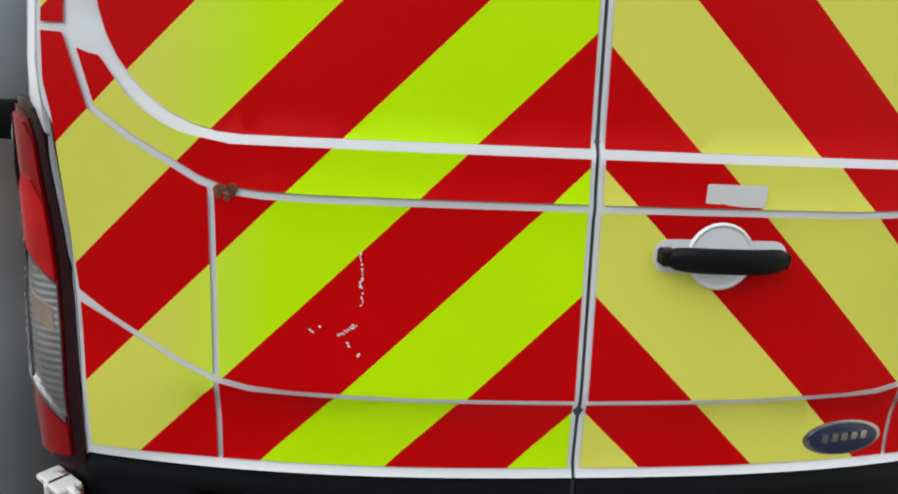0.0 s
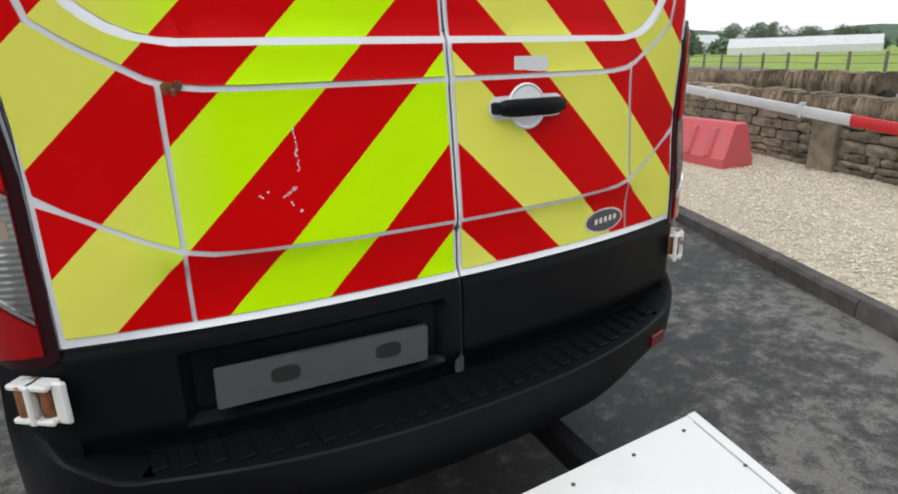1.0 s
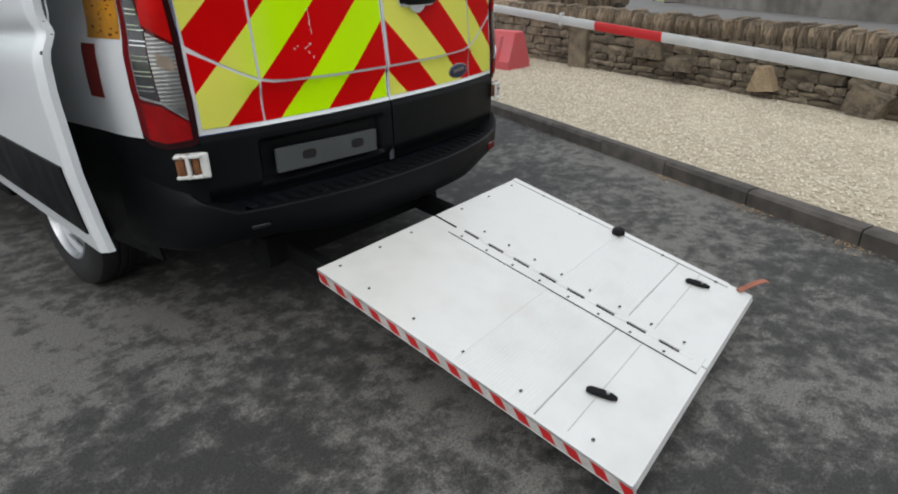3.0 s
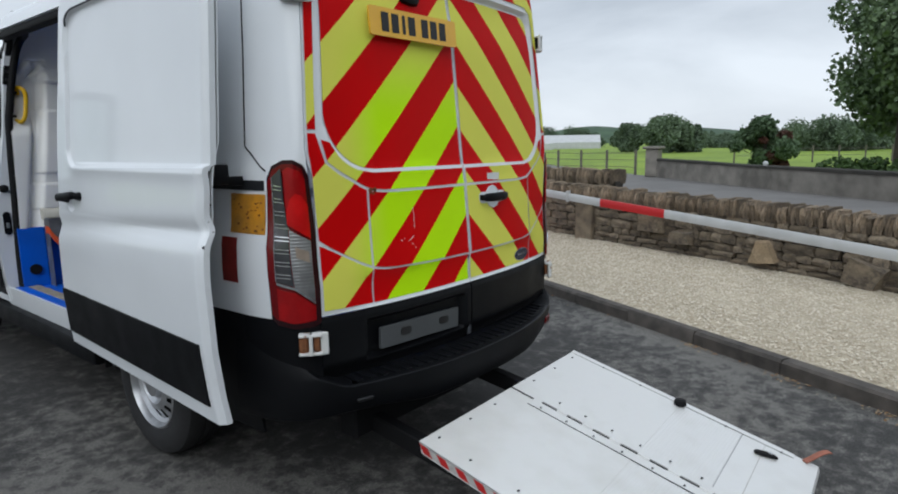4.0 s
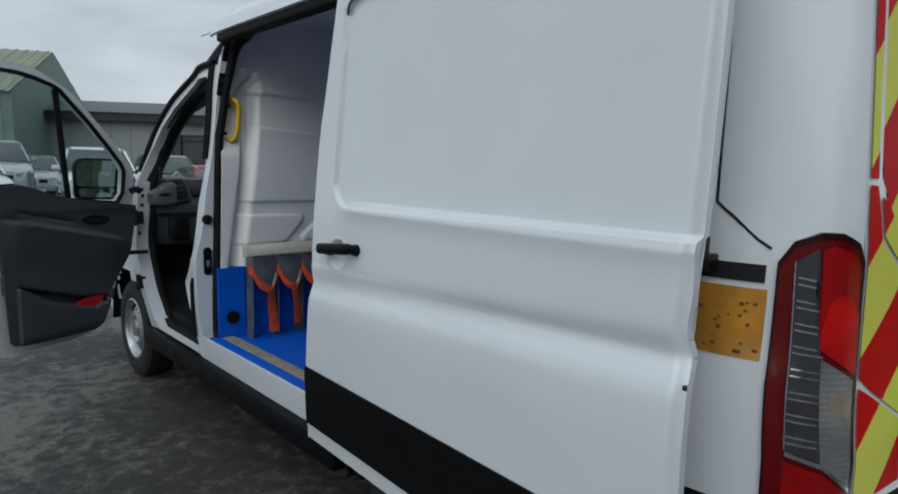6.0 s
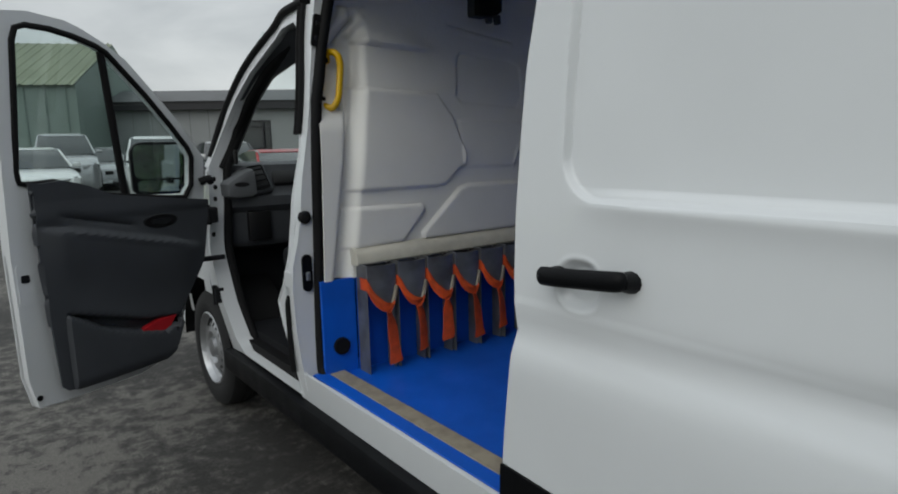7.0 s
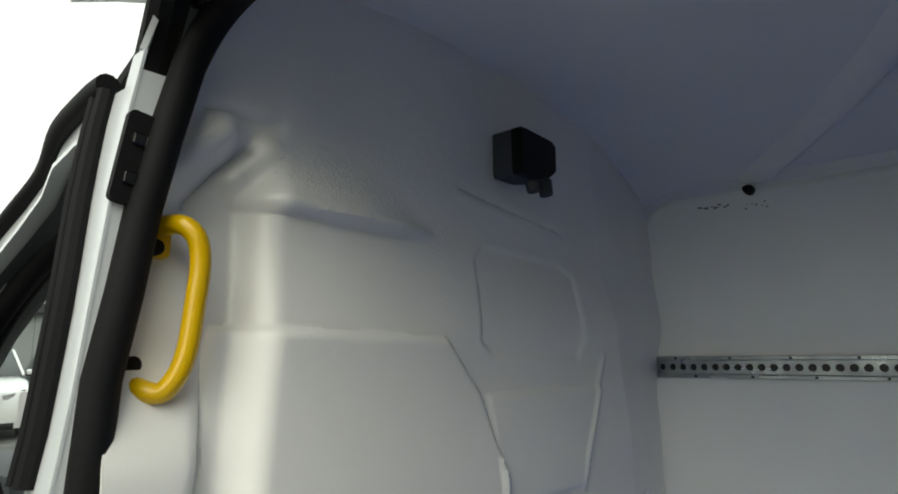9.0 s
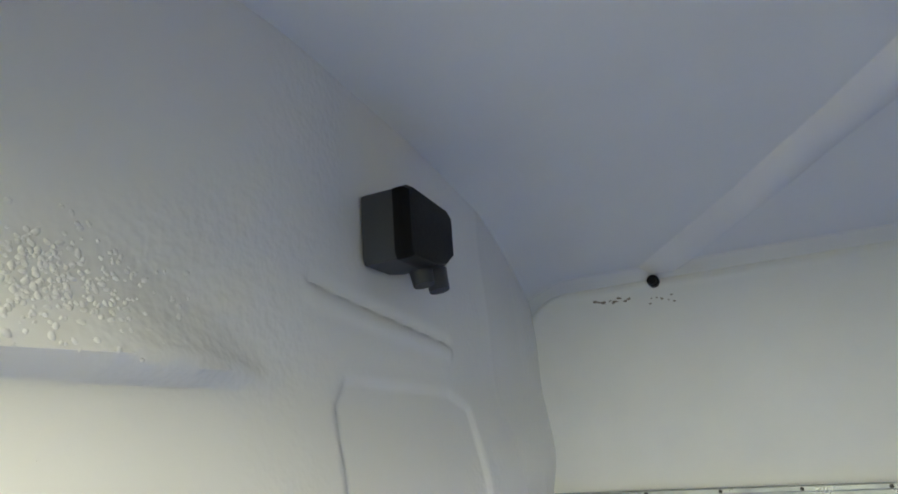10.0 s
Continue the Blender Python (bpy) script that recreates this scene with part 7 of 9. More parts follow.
# arms running under the van
for x in (-0.42, 0.36):
    bm = bmesh.new()
    box(bm, -0.03, 0.03, -0.55, 0.0, -0.04, 0.04, 0.006, 1, Matrix.Translation((x, 0.28, 0.27)) @ Matrix.Rotation(radians(8), 4, "X"))
    cyl(bm, (x - 0.05, -0.235, 0.33), (x + 0.05, -0.235, 0.33), 0.028, n=12)
    part("lift_arm", bm, rubber, lift, "black steel lift arm")
bm = bmesh.new()
box(bm, -0.55, 0.5, 0.20, 0.30, 0.22, 0.36, 0.01, 1)
part("lift_beam", bm, rubber, lift, "black steel cross beam")

# ---- ground, kerb, gravel ----


def tarmac():
    m = bpy.data.materials.new("tarmac")
    m.use_nodes = True
    n, l = m.node_tree.nodes, m.node_tree.links
    p = n["Principled BSDF"]
    tc = n.new("ShaderNodeTexCoord")

    def nz(scale, detail, rough=0.55):
        t = n.new("ShaderNodeTexNoise")
        t.inputs["Scale"].default_value, t.inputs["Detail"].default_value, t.inputs["Roughness"].default_value = scale, detail, rough
        l.new(tc.outputs["Object"], t.inputs["Vector"])
        return t
    patch, mid, fine, speck = nz(0.6, 4, 0.55), nz(10, 12, 0.76), nz(120, 3, 0.75), nz(330, 2, 0.7)
    add = n.new("ShaderNodeMath")
    add.operation = "MULTIPLY_ADD"
    add.inputs[1].default_value = 0.9
    l.new(patch.outputs["Fac"], add.inputs[0])
    l.new(mid.outputs["Fac"], add.inputs[2])
    span_n = n.new("ShaderNodeMapRange")
    span_n.inputs["From Min"].default_value, span_n.inputs["From Max"].default_value = 0.80, 1.10
    l.new(add.outputs[0], span_n.inputs["Value"])
    ramp = n.new("ShaderNodeValToRGB")
    e = ramp.color_ramp.elements
    e[0].position, e[0].color = 0.26, (0.028, 0.0270, 0.0255, 1)
    e[1].position, e[1].color = 0.78, (0.130, 0.1235, 0.113, 1)
    mid_e = ramp.color_ramp.elements.new(0.54)
    mid_e.color = (0.062, 0.0592, 0.055, 1)
    l.new(span_n.outputs["Result"], ramp.inputs["Fac"])
    both = n.new("ShaderNodeMath")
    both.operation = "ADD"
    l.new(fine.outputs["Fac"], both.inputs[0])
    l.new(speck.outputs["Fac"], both.inputs[1])
    grit = n.new("ShaderNodeMapRange")
    grit.inputs["From Min"].default_value, grit.inputs["From Max"].default_value = 0.78, 1.30
    grit.inputs["To Min"].default_value, grit.inputs["To Max"].default_value = 0.30, 2.1
    l.new(both.outputs[0], grit.inputs["Value"])
    mul = n.new("ShaderNodeMixRGB")
    mul.blend_type = "MULTIPLY"
    mul.inputs["Fac"].default_value = 0.9
    l.new(ramp.outputs["Color"], mul.inputs["Color1"])
    l.new(grit.outputs["Result"], mul.inputs["Color2"])
    l.new(mul.outputs["Color"], p.inputs["Base Color"])
    p.inputs["Roughness"].default_value = 0.8
    bp = n.new("ShaderNodeBump")
    bp.inputs["Strength"].default_value, bp.inputs["Distance"].default_value = 0.5, 0.01
    l.new(fine.outputs["Fac"], bp.inputs["Height"])
    l.new(bp.outputs["Normal"], p.inputs["Normal"])
    return m


tarmac_mat = tarmac()
road_mat = shader("road", (0.150, 0.143, 0.136), 0.8, vary=0.25, grain=1.2, bump=0.2, bump_scale=60)
gravel_mat = shader("gravel_bed", (0.54, 0.475, 0.36), 0.9, second=(0.33, 0.28, 0.20), grain=80, bump=0.8, bump_scale=70)
grass_mat = shader("meadow", (0.22, 0.31, 0.028), 0.9, second=(0.13, 0.20, 0.022), grain=0.9, bump=0.5, bump_scale=8)
kerb_mat = shader("kerb_concrete", (0.105, 0.092, 0.08), 0.85, second=(0.045, 0.04, 0.036), grain=9, bump=0.4, bump_scale=50)
stone_mat = shader("field_stone", (0.235, 0.19, 0.135), 0.9, second=(0.075, 0.062, 0.05), grain=9, bump=0.6, bump_scale=24, object_random=0.38)
cope_mat = shader("cope_stone", (0.26, 0.198, 0.135), 0.9, second=(0.09, 0.072, 0.053), grain=10, bump=0.6, bump_scale=24, object_random=0.45)
tan_stone = shader("tan_stone", (0.40, 0.30, 0.19), 0.9, second=(0.25, 0.19, 0.12), grain=14, bump=0.5, bump_scale=24)
mortar_mat = shader("wall_core", (0.035, 0.03, 0.025), 0.95, vary=0.4, grain=10, bump=0.5)
render_mat = shader("cement_render", (0.27, 0.25, 0.22), 0.9, second=(0.13, 0.12, 0.105), grain=2.2, bump=0.3)
cope_dark = shader("mossy_cope", (0.045, 0.042, 0.036), 0.95, vary=0.5, grain=5, bump=0.5)
hedge_mat = shader("hedge_leaf", (0.05, 0.10, 0.018), 0.7, second=(0.018, 0.04, 0.010), grain=3)
leaf_dark = shader("leaf_dark", (0.075, 0.125, 0.055), 0.65, second=(0.04, 0.072, 0.034), grain=2)
leaf_mid = shader("leaf_mid", (0.115, 0.17, 0.075), 0.65, second=(0.065, 0.105, 0.05), grain=2)
# foliage across the fields, with the haze of distance mixed into its colour
leaf_hazed = shader("leaf_hazed", (0.125, 0.175, 0.105), 0.8, second=(0.075, 0.11, 0.07), grain=0.6)
leaf_red = shader("leaf_copper", (0.10, 0.035, 0.022), 0.65, second=(0.03, 0.02, 0.012), grain=3)
bark = shader("bark", (0.06, 0.05, 0.04), 0.9, vary=0.5, grain=8, bump=0.5)
far_green = shader("far_hill", (0.06, 0.11, 0.055), 0.95, second=(0.03, 0.055, 0.035), grain=0.03)
wood_grey = shader("weathered_wood", (0.17, 0.16, 0.13), 0.9, vary=0.4, grain=12)
rail_white = shader("rail_white", (0.50, 0.51, 0.51), 0.5, vary=0.18, grain=5)
rail_red = shader("rail_red", (0.52, 0.015, 0.018), 0.45, vary=0.15, grain=5)
barrier_red = shader("barrier_red", (0.56, 0.075, 0.085), 0.55, second=(0.46, 0.10, 0.11), grain=4, bump=0.05)


def field_z(x, y):
    """The lie of the land: yard level, then fields rising gently."""
    d = math.hypot(x, y)
    return -0.006 + 0.0035 * max(0.0, x - 30) * ease(d, 30, 120) * ease(x, 20, 90)


bm = bmesh.new()
rs = [0, 3, 6, 10, 16, 24, 34, 48, 70, 100, 150, 230, 350, 600, 1000, 1800, 3000]
rows = [[bm.verts.new((r * math.cos(2 * math.pi * k / 64), r * math.sin(2 * math.pi * k / 64), field_z(r * math.cos(2 * math.pi * k / 64), r * math.sin(2 * math.pi * k / 64)))) for k in range(64)] for r in rs[1:]]
cen = bm.verts.new((0, 0, -0.006))
for k in range(64):
    bm.faces.new((cen, rows[0][k], rows[0][(k + 1) % 64]))
for a, b in zip(rows, rows[1:]):
    for k in range(64):
        bm.faces.new((a[k], b[k], b[(k + 1) % 64], a[(k + 1) % 64]))
ground = part("ground", bm, grass_mat)
tagged(ground, "green grass land reaching to the hills", "ground", kind="structure")


def kerb_x(y):
    return 2.395 + 0.46 * y - 0.012 * (y - 1) * max(0, y - 1)


def wall_x(y):
    """The front of the stone wall."""
    return 5.355 + 0.25 * y - 0.05 * max(0.0, -0.3 - y) ** 1.5


def slope_z(y):
    return 0.03 + 0.03 * max(-3.0, min(4.0, y))


bm = bmesh.new()
out = [(kerb_x(y) + 0.02, y) for y in steps(-14, 9, 23)]
vs = [bm.verts.new((x, y, 0)) for x, y in out] + [bm.verts.new(p) for p in ((6.5, 14, 0), (40, 30, 0), (40, 46, 0), (-40, 46, 0), (-40, -30, 0), (-2, -30, 0))]
bm.faces.new(vs)
bmesh.ops.triangulate(bm, faces=bm.faces)
yard = tagged(part("yard", bm, tarmac_mat), "dark patched worn tarmac yard", "tarmac", kind="structure")
# gravel strip between kerb and wall
bm = bmesh.new()
sheet(bm, lambda t, y: Vector((kerb_x(y) + 0.10 + (wall_x(y) + 0.3 + 0.6 * ease(y, -1, -5) - kerb_x(y) - 0.10) * t, y, 0.085 * (1 - t) + (slope_z(y) + 0.0) * t + 0.012 * noise.noise((t * 9, y * 2.5, 0)))), steps(0, 1, 16), steps(-9, 8.5, 60))
gravel = tagged(part("gravel_bed", bm, gravel_mat), "pale buff gravel strip", "gravel", kind="structure")
# loose stones on it
random.seed(11)
verts, faces = [], []
for k in range(34000):
    y = random.uniform(-3.6, 4.2)
    t = random.random()
    x = kerb_x(y) + 0.12 + (wall_x(y) - kerb_x(y) - 0.12) * t
    z = 0.085 * (1 - t) + slope_z(y) * t + 0.006
    r = random.uniform(0.006, 0.0145)
    a = random.uniform(0, 6.28)
    i = len(verts)
    for q in range(4):
        verts.append((x + r * math.cos(a + q * 1.57) * random.uniform(0.7, 1.2), y + r * math.sin(a + q * 1.57) * random.uniform(0.7, 1.2), z + random.uniform(-0.004, 0.004)))
    verts.append((x + random.uniform(-0.3, 0.3) * r, y, z + r * random.uniform(0.5, 0.9)))
    faces += [(i + q, i + (q + 1) % 4, i + 4) for q in range(4)]
me = bpy.data.meshes.new("gravel_stones")
me.from_pydata(verts, [], faces)


def island_mat(name, c0, c1, rough=0.9):
    m = bpy.data.materials.new(name)
    m.use_nodes = True
    n, l = m.node_tree.nodes, m.node_tree.links
    p = n["Principled BSDF"]
    g, mx = n.new("ShaderNodeNewGeometry"), n.new("ShaderNodeMixRGB")
    mx.inputs["Color1"].default_value, mx.inputs["Color2"].default_value = (*c0, 1), (*c1, 1)
    l.new(g.outputs["Random Per Island"], mx.inputs["Fac"])
    l.new(mx.outputs["Color"], p.inputs["Base Color"])
    p.inputs["Roughness"].default_value = rough
    return m


me.materials.append(island_mat("gravel_stone", (0.38, 0.32, 0.235), (0.68, 0.62, 0.51)))
tagged(new("gravel_stones", me), "loose pale buff gravel stones", "gravel", kind="stuff")

# kerb stones
kerb = thing("kerb", "dark weathered concrete edging kerb", "kerb", (2.4, 0, 0), kind="structure")
for k in range(26):
    y0, y1 = -9.0 + 0.62 * k, -9.0 + 0.62 * (k + 1) - 0.008
    bm = bmesh.new()
    n = 4
    loft(bm, [[Vector((kerb_x(y) + dx, y - dx * 0.46, dz)) for dx, dz in ((0.0, -0.05), (0.004, 0.078), (0.02, 0.096 + 0.006 * math.sin(7.3 * k)), (0.092, 0.096), (0.105, 0.05), (0.105, -0.05))] for y in steps(y0, y1, n)])
    part("kerb_stone", bm, kerb_mat, kerb)
# leaf litter by the kerb
random.seed(3)
verts, faces = [], []
for k in range(160):
    y = random.uniform(-2.6, 1.5)
    x = kerb_x(y) - abs(random.gauss(0, 0.05)) - 0.01
    if random.random() < 0.8:
        y = random.choice((-1.55, -1.0, -0.35)) + random.gauss(0, 0.07)
        x = kerb_x(y) - abs(random.gauss(0, 0.05)) - 0.01
    r, a, i = random.uniform(0.004, 0.014), random.uniform(0, 6), len(verts)
    verts += [(x + r * math.cos(a), y + r * math.sin(a), 0.006), (x - r * 0.5 * math.sin(a), y + r * 0.5 * math.cos(a), 0.010), (x - r * math.cos(a), y - r * math.sin(a), 0.005), (x + r * 0.5 * math.sin(a), y - r * 0.5 * math.cos(a), 0.009)]
    faces.append((i, i + 1, i + 2, i + 3))
me = bpy.data.meshes.new("leaf_litter")
me.from_pydata(verts, [], faces)
me.materials.append(island_mat("litter", (0.30, 0.14, 0.04), (0.45, 0.38, 0.25)))
tagged(new("leaf_litter", me), "dry leaves and crumbs along the kerb", "leaf litter", kind="stuff")
# the road beyond the wall
bm = bmesh.new()
vs = [bm.verts.new((x, y, 0.004)) for x, y in ((6.0, -30), (12.0, -9.0), (15.6, -1.0), (24.2, 8.0), (31.0, 14.5), (60, 44), (48, 52), (14, 16), (7.2, 4.5), (6.2, 0), (5.6, -4), (0, -30))]
bm.faces.new(vs)
bmesh.ops.triangulate(bm, faces=bm.faces)
tagged(part("road", bm, road_mat), "grey public road beyond the wall", "road", kind="structure")
bm = bmesh.new()
for a, b in (((9.5, -2.5), (13.5, 3.2)), ((14.6, 4.8), (17.8, 9.4)), ((18.8, 10.6), (23, 16))):
    d = (Vector(b) - Vector(a)).normalized()
    nn = Vector((-d.y, d.x)) * 0.06
    vs = [bm.verts.new((p.x, p.y, 0.009)) for p in (Vector(a) - nn, Vector(b) - nn, Vector(b) + nn, Vector(a) + nn)]
    bm.faces.new(vs)
tagged(part("road_marking", bm, rail_white), "worn white road line", "road marking", kind="structure")


# ---- dry stone wall with upright coping ----
def stone_mesh(seed, w, h, d, material=None):
    rnd = random.Random(seed)
    bm = bmesh.new()
    bmesh.ops.create_cube(bm, size=1.0)
    bmesh.ops.subdivide_edges(bm, edges=list(bm.edges), cuts=1, use_grid_fill=True)
    for v in bm.verts:
        r = v.co.length
        v.co = Vector((v.co.x * w, v.co.y * h * 0 + v.co.y * d, v.co.z * h)) * (1.0 if r < 0.6 else (0.97 if r < 0.75 else 0.9))
        v.co += Vector((rnd.uniform(-1, 1) * w, rnd.uniform(-1, 1) * d, rnd.uniform(-1, 1) * h)) * 0.075
    me = bpy.data.meshes.new("stone")
    bm.to_mesh(me)
    bm.free()
    me.materials.append(material or stone_mat)
    return me


SHAPES = [stone_mesh(k, 1, 1, 1) for k in range(10)]
COPES = [stone_mesh(40 + k, 1, 1, 1, cope_mat) for k in range(8)]
TAN = [stone_mesh(61, 1, 1, 1, tan_stone)]
for v in TAN[0].vertices:
    v.co.x *= 1 - 1.0 * v.co.z


def stone_wall(name, label, line, base, height, cope, y_near, y_far, thick=0.36, min_len=0.16, budget=290, courses=0.085, first=None):
    """A wall along line(s) (s in metres along it), courses of rough stones with upright coping stones on top."""
    p0 = line(y_near)
    w = thing(name, label, "stone wall", (p0[0], p0[1], base(y_near)), kind="structure")
    inv = Matrix.Translation(-Vector(w.location))
    rnd = random.Random(21)
    # core
    bm = bmesh.new()
    loft(bm, [[Vector((line(s)[0] + dx, line(s)[1], base(s) + dz)) for dx, dz in ((0.05, -0.1), (0.05, height - cope * 0.9), (thick - 0.05, height - cope * 0.9), (thick - 0.05, -0.1))] for s in steps(y_near, y_far, 24)])
    part("core", bm, mortar_mat, w)
    made = 0
    rest = bmesh.new()

    def put(meshes, m):
        nonlocal made
        me = rnd.choice(meshes)
        if made < budget:
            ob = piece("stone", me, w, m)
            ob.matrix_parent_inverse = inv
            made += 1
        else:
            k = len(rest.verts)
            rest.from_mesh(me)
            if meshes is COPES:
                rest.faces.ensure_lookup_table()
                for q in rest.faces[-len(me.polygons):]:
                    q.material_index = 1
            rest.verts.ensure_lookup_table()
            for v in rest.verts[k:]:
                v.co = m @ v.co
    jobs = []
    z = 0.0
    row = 0
    if first:
        jobs += first
    while z < height - cope - 0.02:
        h = courses * rnd.uniform(0.7, 1.35)
        s = y_near + rnd.uniform(0, 0.2)
        while s < y_far:
            ln = min_len * rnd.uniform(0.6, 2.1)
            x, y = line(s + ln / 2)
            x2, y2 = line(s + ln / 2 + 0.1)
            ang = math.atan2(y2 - y, x2 - x)
            dep = 0.16
            m = Matrix.Translation((x + dep / 2 + rnd.uniform(-0.02, 0.015), y, base(s) + z + h / 2)) @ Matrix.Rotation(ang + rnd.uniform(-0.05, 0.05), 4, "Z") @ Matrix.Rotation(rnd.uniform(-0.05, 0.05), 4, "Y") @ Matrix.Diagonal((ln * 1.02, dep, h * 1.0, 1))
            jobs.append((abs(s - 0.3), SHAPES, m))
            s += ln + 0.004
        z += h + 0.003
        row += 1
    s = y_near
    while s < y_far:
        ln = rnd.uniform(0.024, 0.06)
        x, y = line(s + ln / 2)
        x2, y2 = line(s + ln / 2 + 0.1)
        ang = math.atan2(y2 - y, x2 - x)
        hh = cope * rnd.uniform(0.76, 1.14)
        m = Matrix.Translation((x + thick / 2 + rnd.uniform(-0.02, 0.02), y, base(s) + height - cope + hh / 2 - 0.02)) @ Matrix.Rotation(ang, 4, "Z") @ Matrix.Rotation(rnd.uniform(-0.12, 0.16), 4, "Y") @ Matrix.Diagonal((ln * 1.05, thick, hh, 1))
        jobs.append((abs(s - 0.3) * 0.7, COPES, m))
        s += ln
    jobs.sort(key=lambda j: j[0])
    for _, meshes, m in jobs:
        put(meshes, m)
    if rest.verts:
        ob = part("far_stones", rest, [stone_mat, cope_mat], w, "", 0)
        tagged(ob, kind="stuff")
    else:
        rest.free()
    return w


big = [(0.0, TAN, Matrix.Translation((5.27, -0.14, 0.235)) @ Matrix.Rotation(radians(78), 4, "Z") @ Matrix.Rotation(0.08, 4, "Y") @ Matrix.Diagonal((0.21, 0.2, 0.25, 1))),
       (0.0, SHAPES[4:5], Matrix.Translation((4.98, -1.12, 0.13)) @ Matrix.Rotation(radians(72), 4, "Z") @ Matrix.Rotation(-0.3, 4, "Y") @ Matrix.Diagonal((0.34, 0.2, 0.27, 1))),
       (0.0, SHAPES[1:2], Matrix.Translation((5.63, 1.28, 0.44)) @ Matrix.Rotation(radians(76), 4, "Z") @ Matrix.Diagonal((0.34, 0.2, 0.24, 1))),
       (0.0, SHAPES[5:6], Matrix.Translation((5.52, 0.85, 0.28)) @ Matrix.Rotation(radians(76), 4, "Z") @ Matrix.Diagonal((0.30, 0.2, 0.16, 1)))]
stone_wall("stone_wall", "rough brown field-stone wall with upright coping stones", lambda s: (wall_x(s), s), slope_z, 0.76, 0.20, -6.5, 5.2, first=big)
stone_wall("stone_wall_back", "taller brown field-stone wall with upright coping behind the first", lambda s: (7.02 + 0.22 * (s - 2.4), s), lambda s: 0.12, 0.93, 0.22, 2.42, 9.0, budget=60, min_len=0.22, courses=0.11)

# rail on posts before the wall
rail = thing("barrier_rail", "white steel barrier rail with a red band, on short posts", "barrier rail", (5.5, 1.8, 0.05))


def rail_pt(y):
    return Vector((wall_x(y) - 0.36 + 0.03 * max(0, y - 2), y, 0.435 + 0.078 * (y + 1.1)))


bm = bmesh.new()


def rail_run(bm, y0, y1):
    loft(bm, [[rail_pt(y) + Vector((dx, 0, dz)) for dx, dz in ((-0.025, -0.05), (-0.03, -0.02), (-0.03, 0.03), (-0.02, 0.05), (0.02, 0.05), (0.03, 0.0), (0.02, -0.05))] for y in steps(y0, y1, 6)])
    return bm


for y0, y1, m, lab in ((-5.5, 0.98, rail_white, "white rail length"), (0.98, 1.93, rail_red, "red rail length"), (1.93, 6.5, rail_white, "white rail length")):
    part("rail", rail_run(bmesh.new(), y0, y1 - 0.002), m, rail, lab)
for y in (2.5, 3.9):
    bm = bmesh.new()
    p = rail_pt(y)
    box(bm, p.x - 0.036, p.x + 0.036, p.y - 0.02, p.y + 0.02, p.z - 0.07, p.z + 0.085, 0.006, 1)
    part("clamp", bm, rail_white, rail, "white clamp")
bm = bmesh.new()
p = rail_pt(2.35)
box(bm, p.x + 0.22, p.x + 0.42, p.y - 0.13, p.y + 0.13, 0.03, p.z - 0.03, 0.012, 1)
part("post", bm, stone_mat, rail, "squat stone post")

# plastic road barrier
pb = thing("plastic_barrier", "faded red plastic water-filled road barrier", "road barrier", (5.42, 3.35, 0.1))
c0, ax = Vector((5.30, 2.92, 0.085)), Vector((0.16, 0.97, 0.0)).normalized()
side_v = Vector((ax.y, -ax.x, 0))


def bar(s, d, z):
    return c0 + ax * s + side_v * d + Vector((0, 0, z))


bm = bmesh.new()
pr = [(-0.22, 0.0), (-0.225, 0.13), (-0.20, 0.15), (-0.10, 0.46), (-0.08, 0.50), (0.08, 0.50), (0.10, 0.46), (0.20, 0.15), (0.225, 0.13), (0.22, 0.0)]
loft(bm, [[bar(s, d * q, z * (1 if q == 1 else 0.98)) for d, z in pr] for s, q in ((0.0, 0.93), (0.03, 1), (0.97, 1), (1.0, 0.93))])
part("body", bm, barrier_red, pb)
for k in range(3):
    bm = bmesh.new()
    s = 0.18 + 0.30 * k
    loft(bm, [[bar(s + a, d, z) for a in (0.0, 0.10)] + [bar(s + 0.10 - 0.015, d - 0.04, z), bar(s + 0.015, d - 0.04, z)] for d, z in ((-0.20, 0.15), (-0.105, 0.44))])
    part("rib", bm, barrier_red, pb)
bm = bmesh.new()
for k in range(2):
    box(bm, -0.06, 0.06, -0.245, -0.21, 0.0, 0.05, 0, 1, Matrix.Translation(bar(0.3 + 0.4 * k, 0, 0)) @ Matrix.Rotation(math.atan2(ax.y, ax.x), 4, "Z") @ Matrix.Rotation(math.pi, 4, "Z") @ Matrix.Rotation(math.pi, 4, "Z"))
part("fork_slot", bm, number_black, pb)

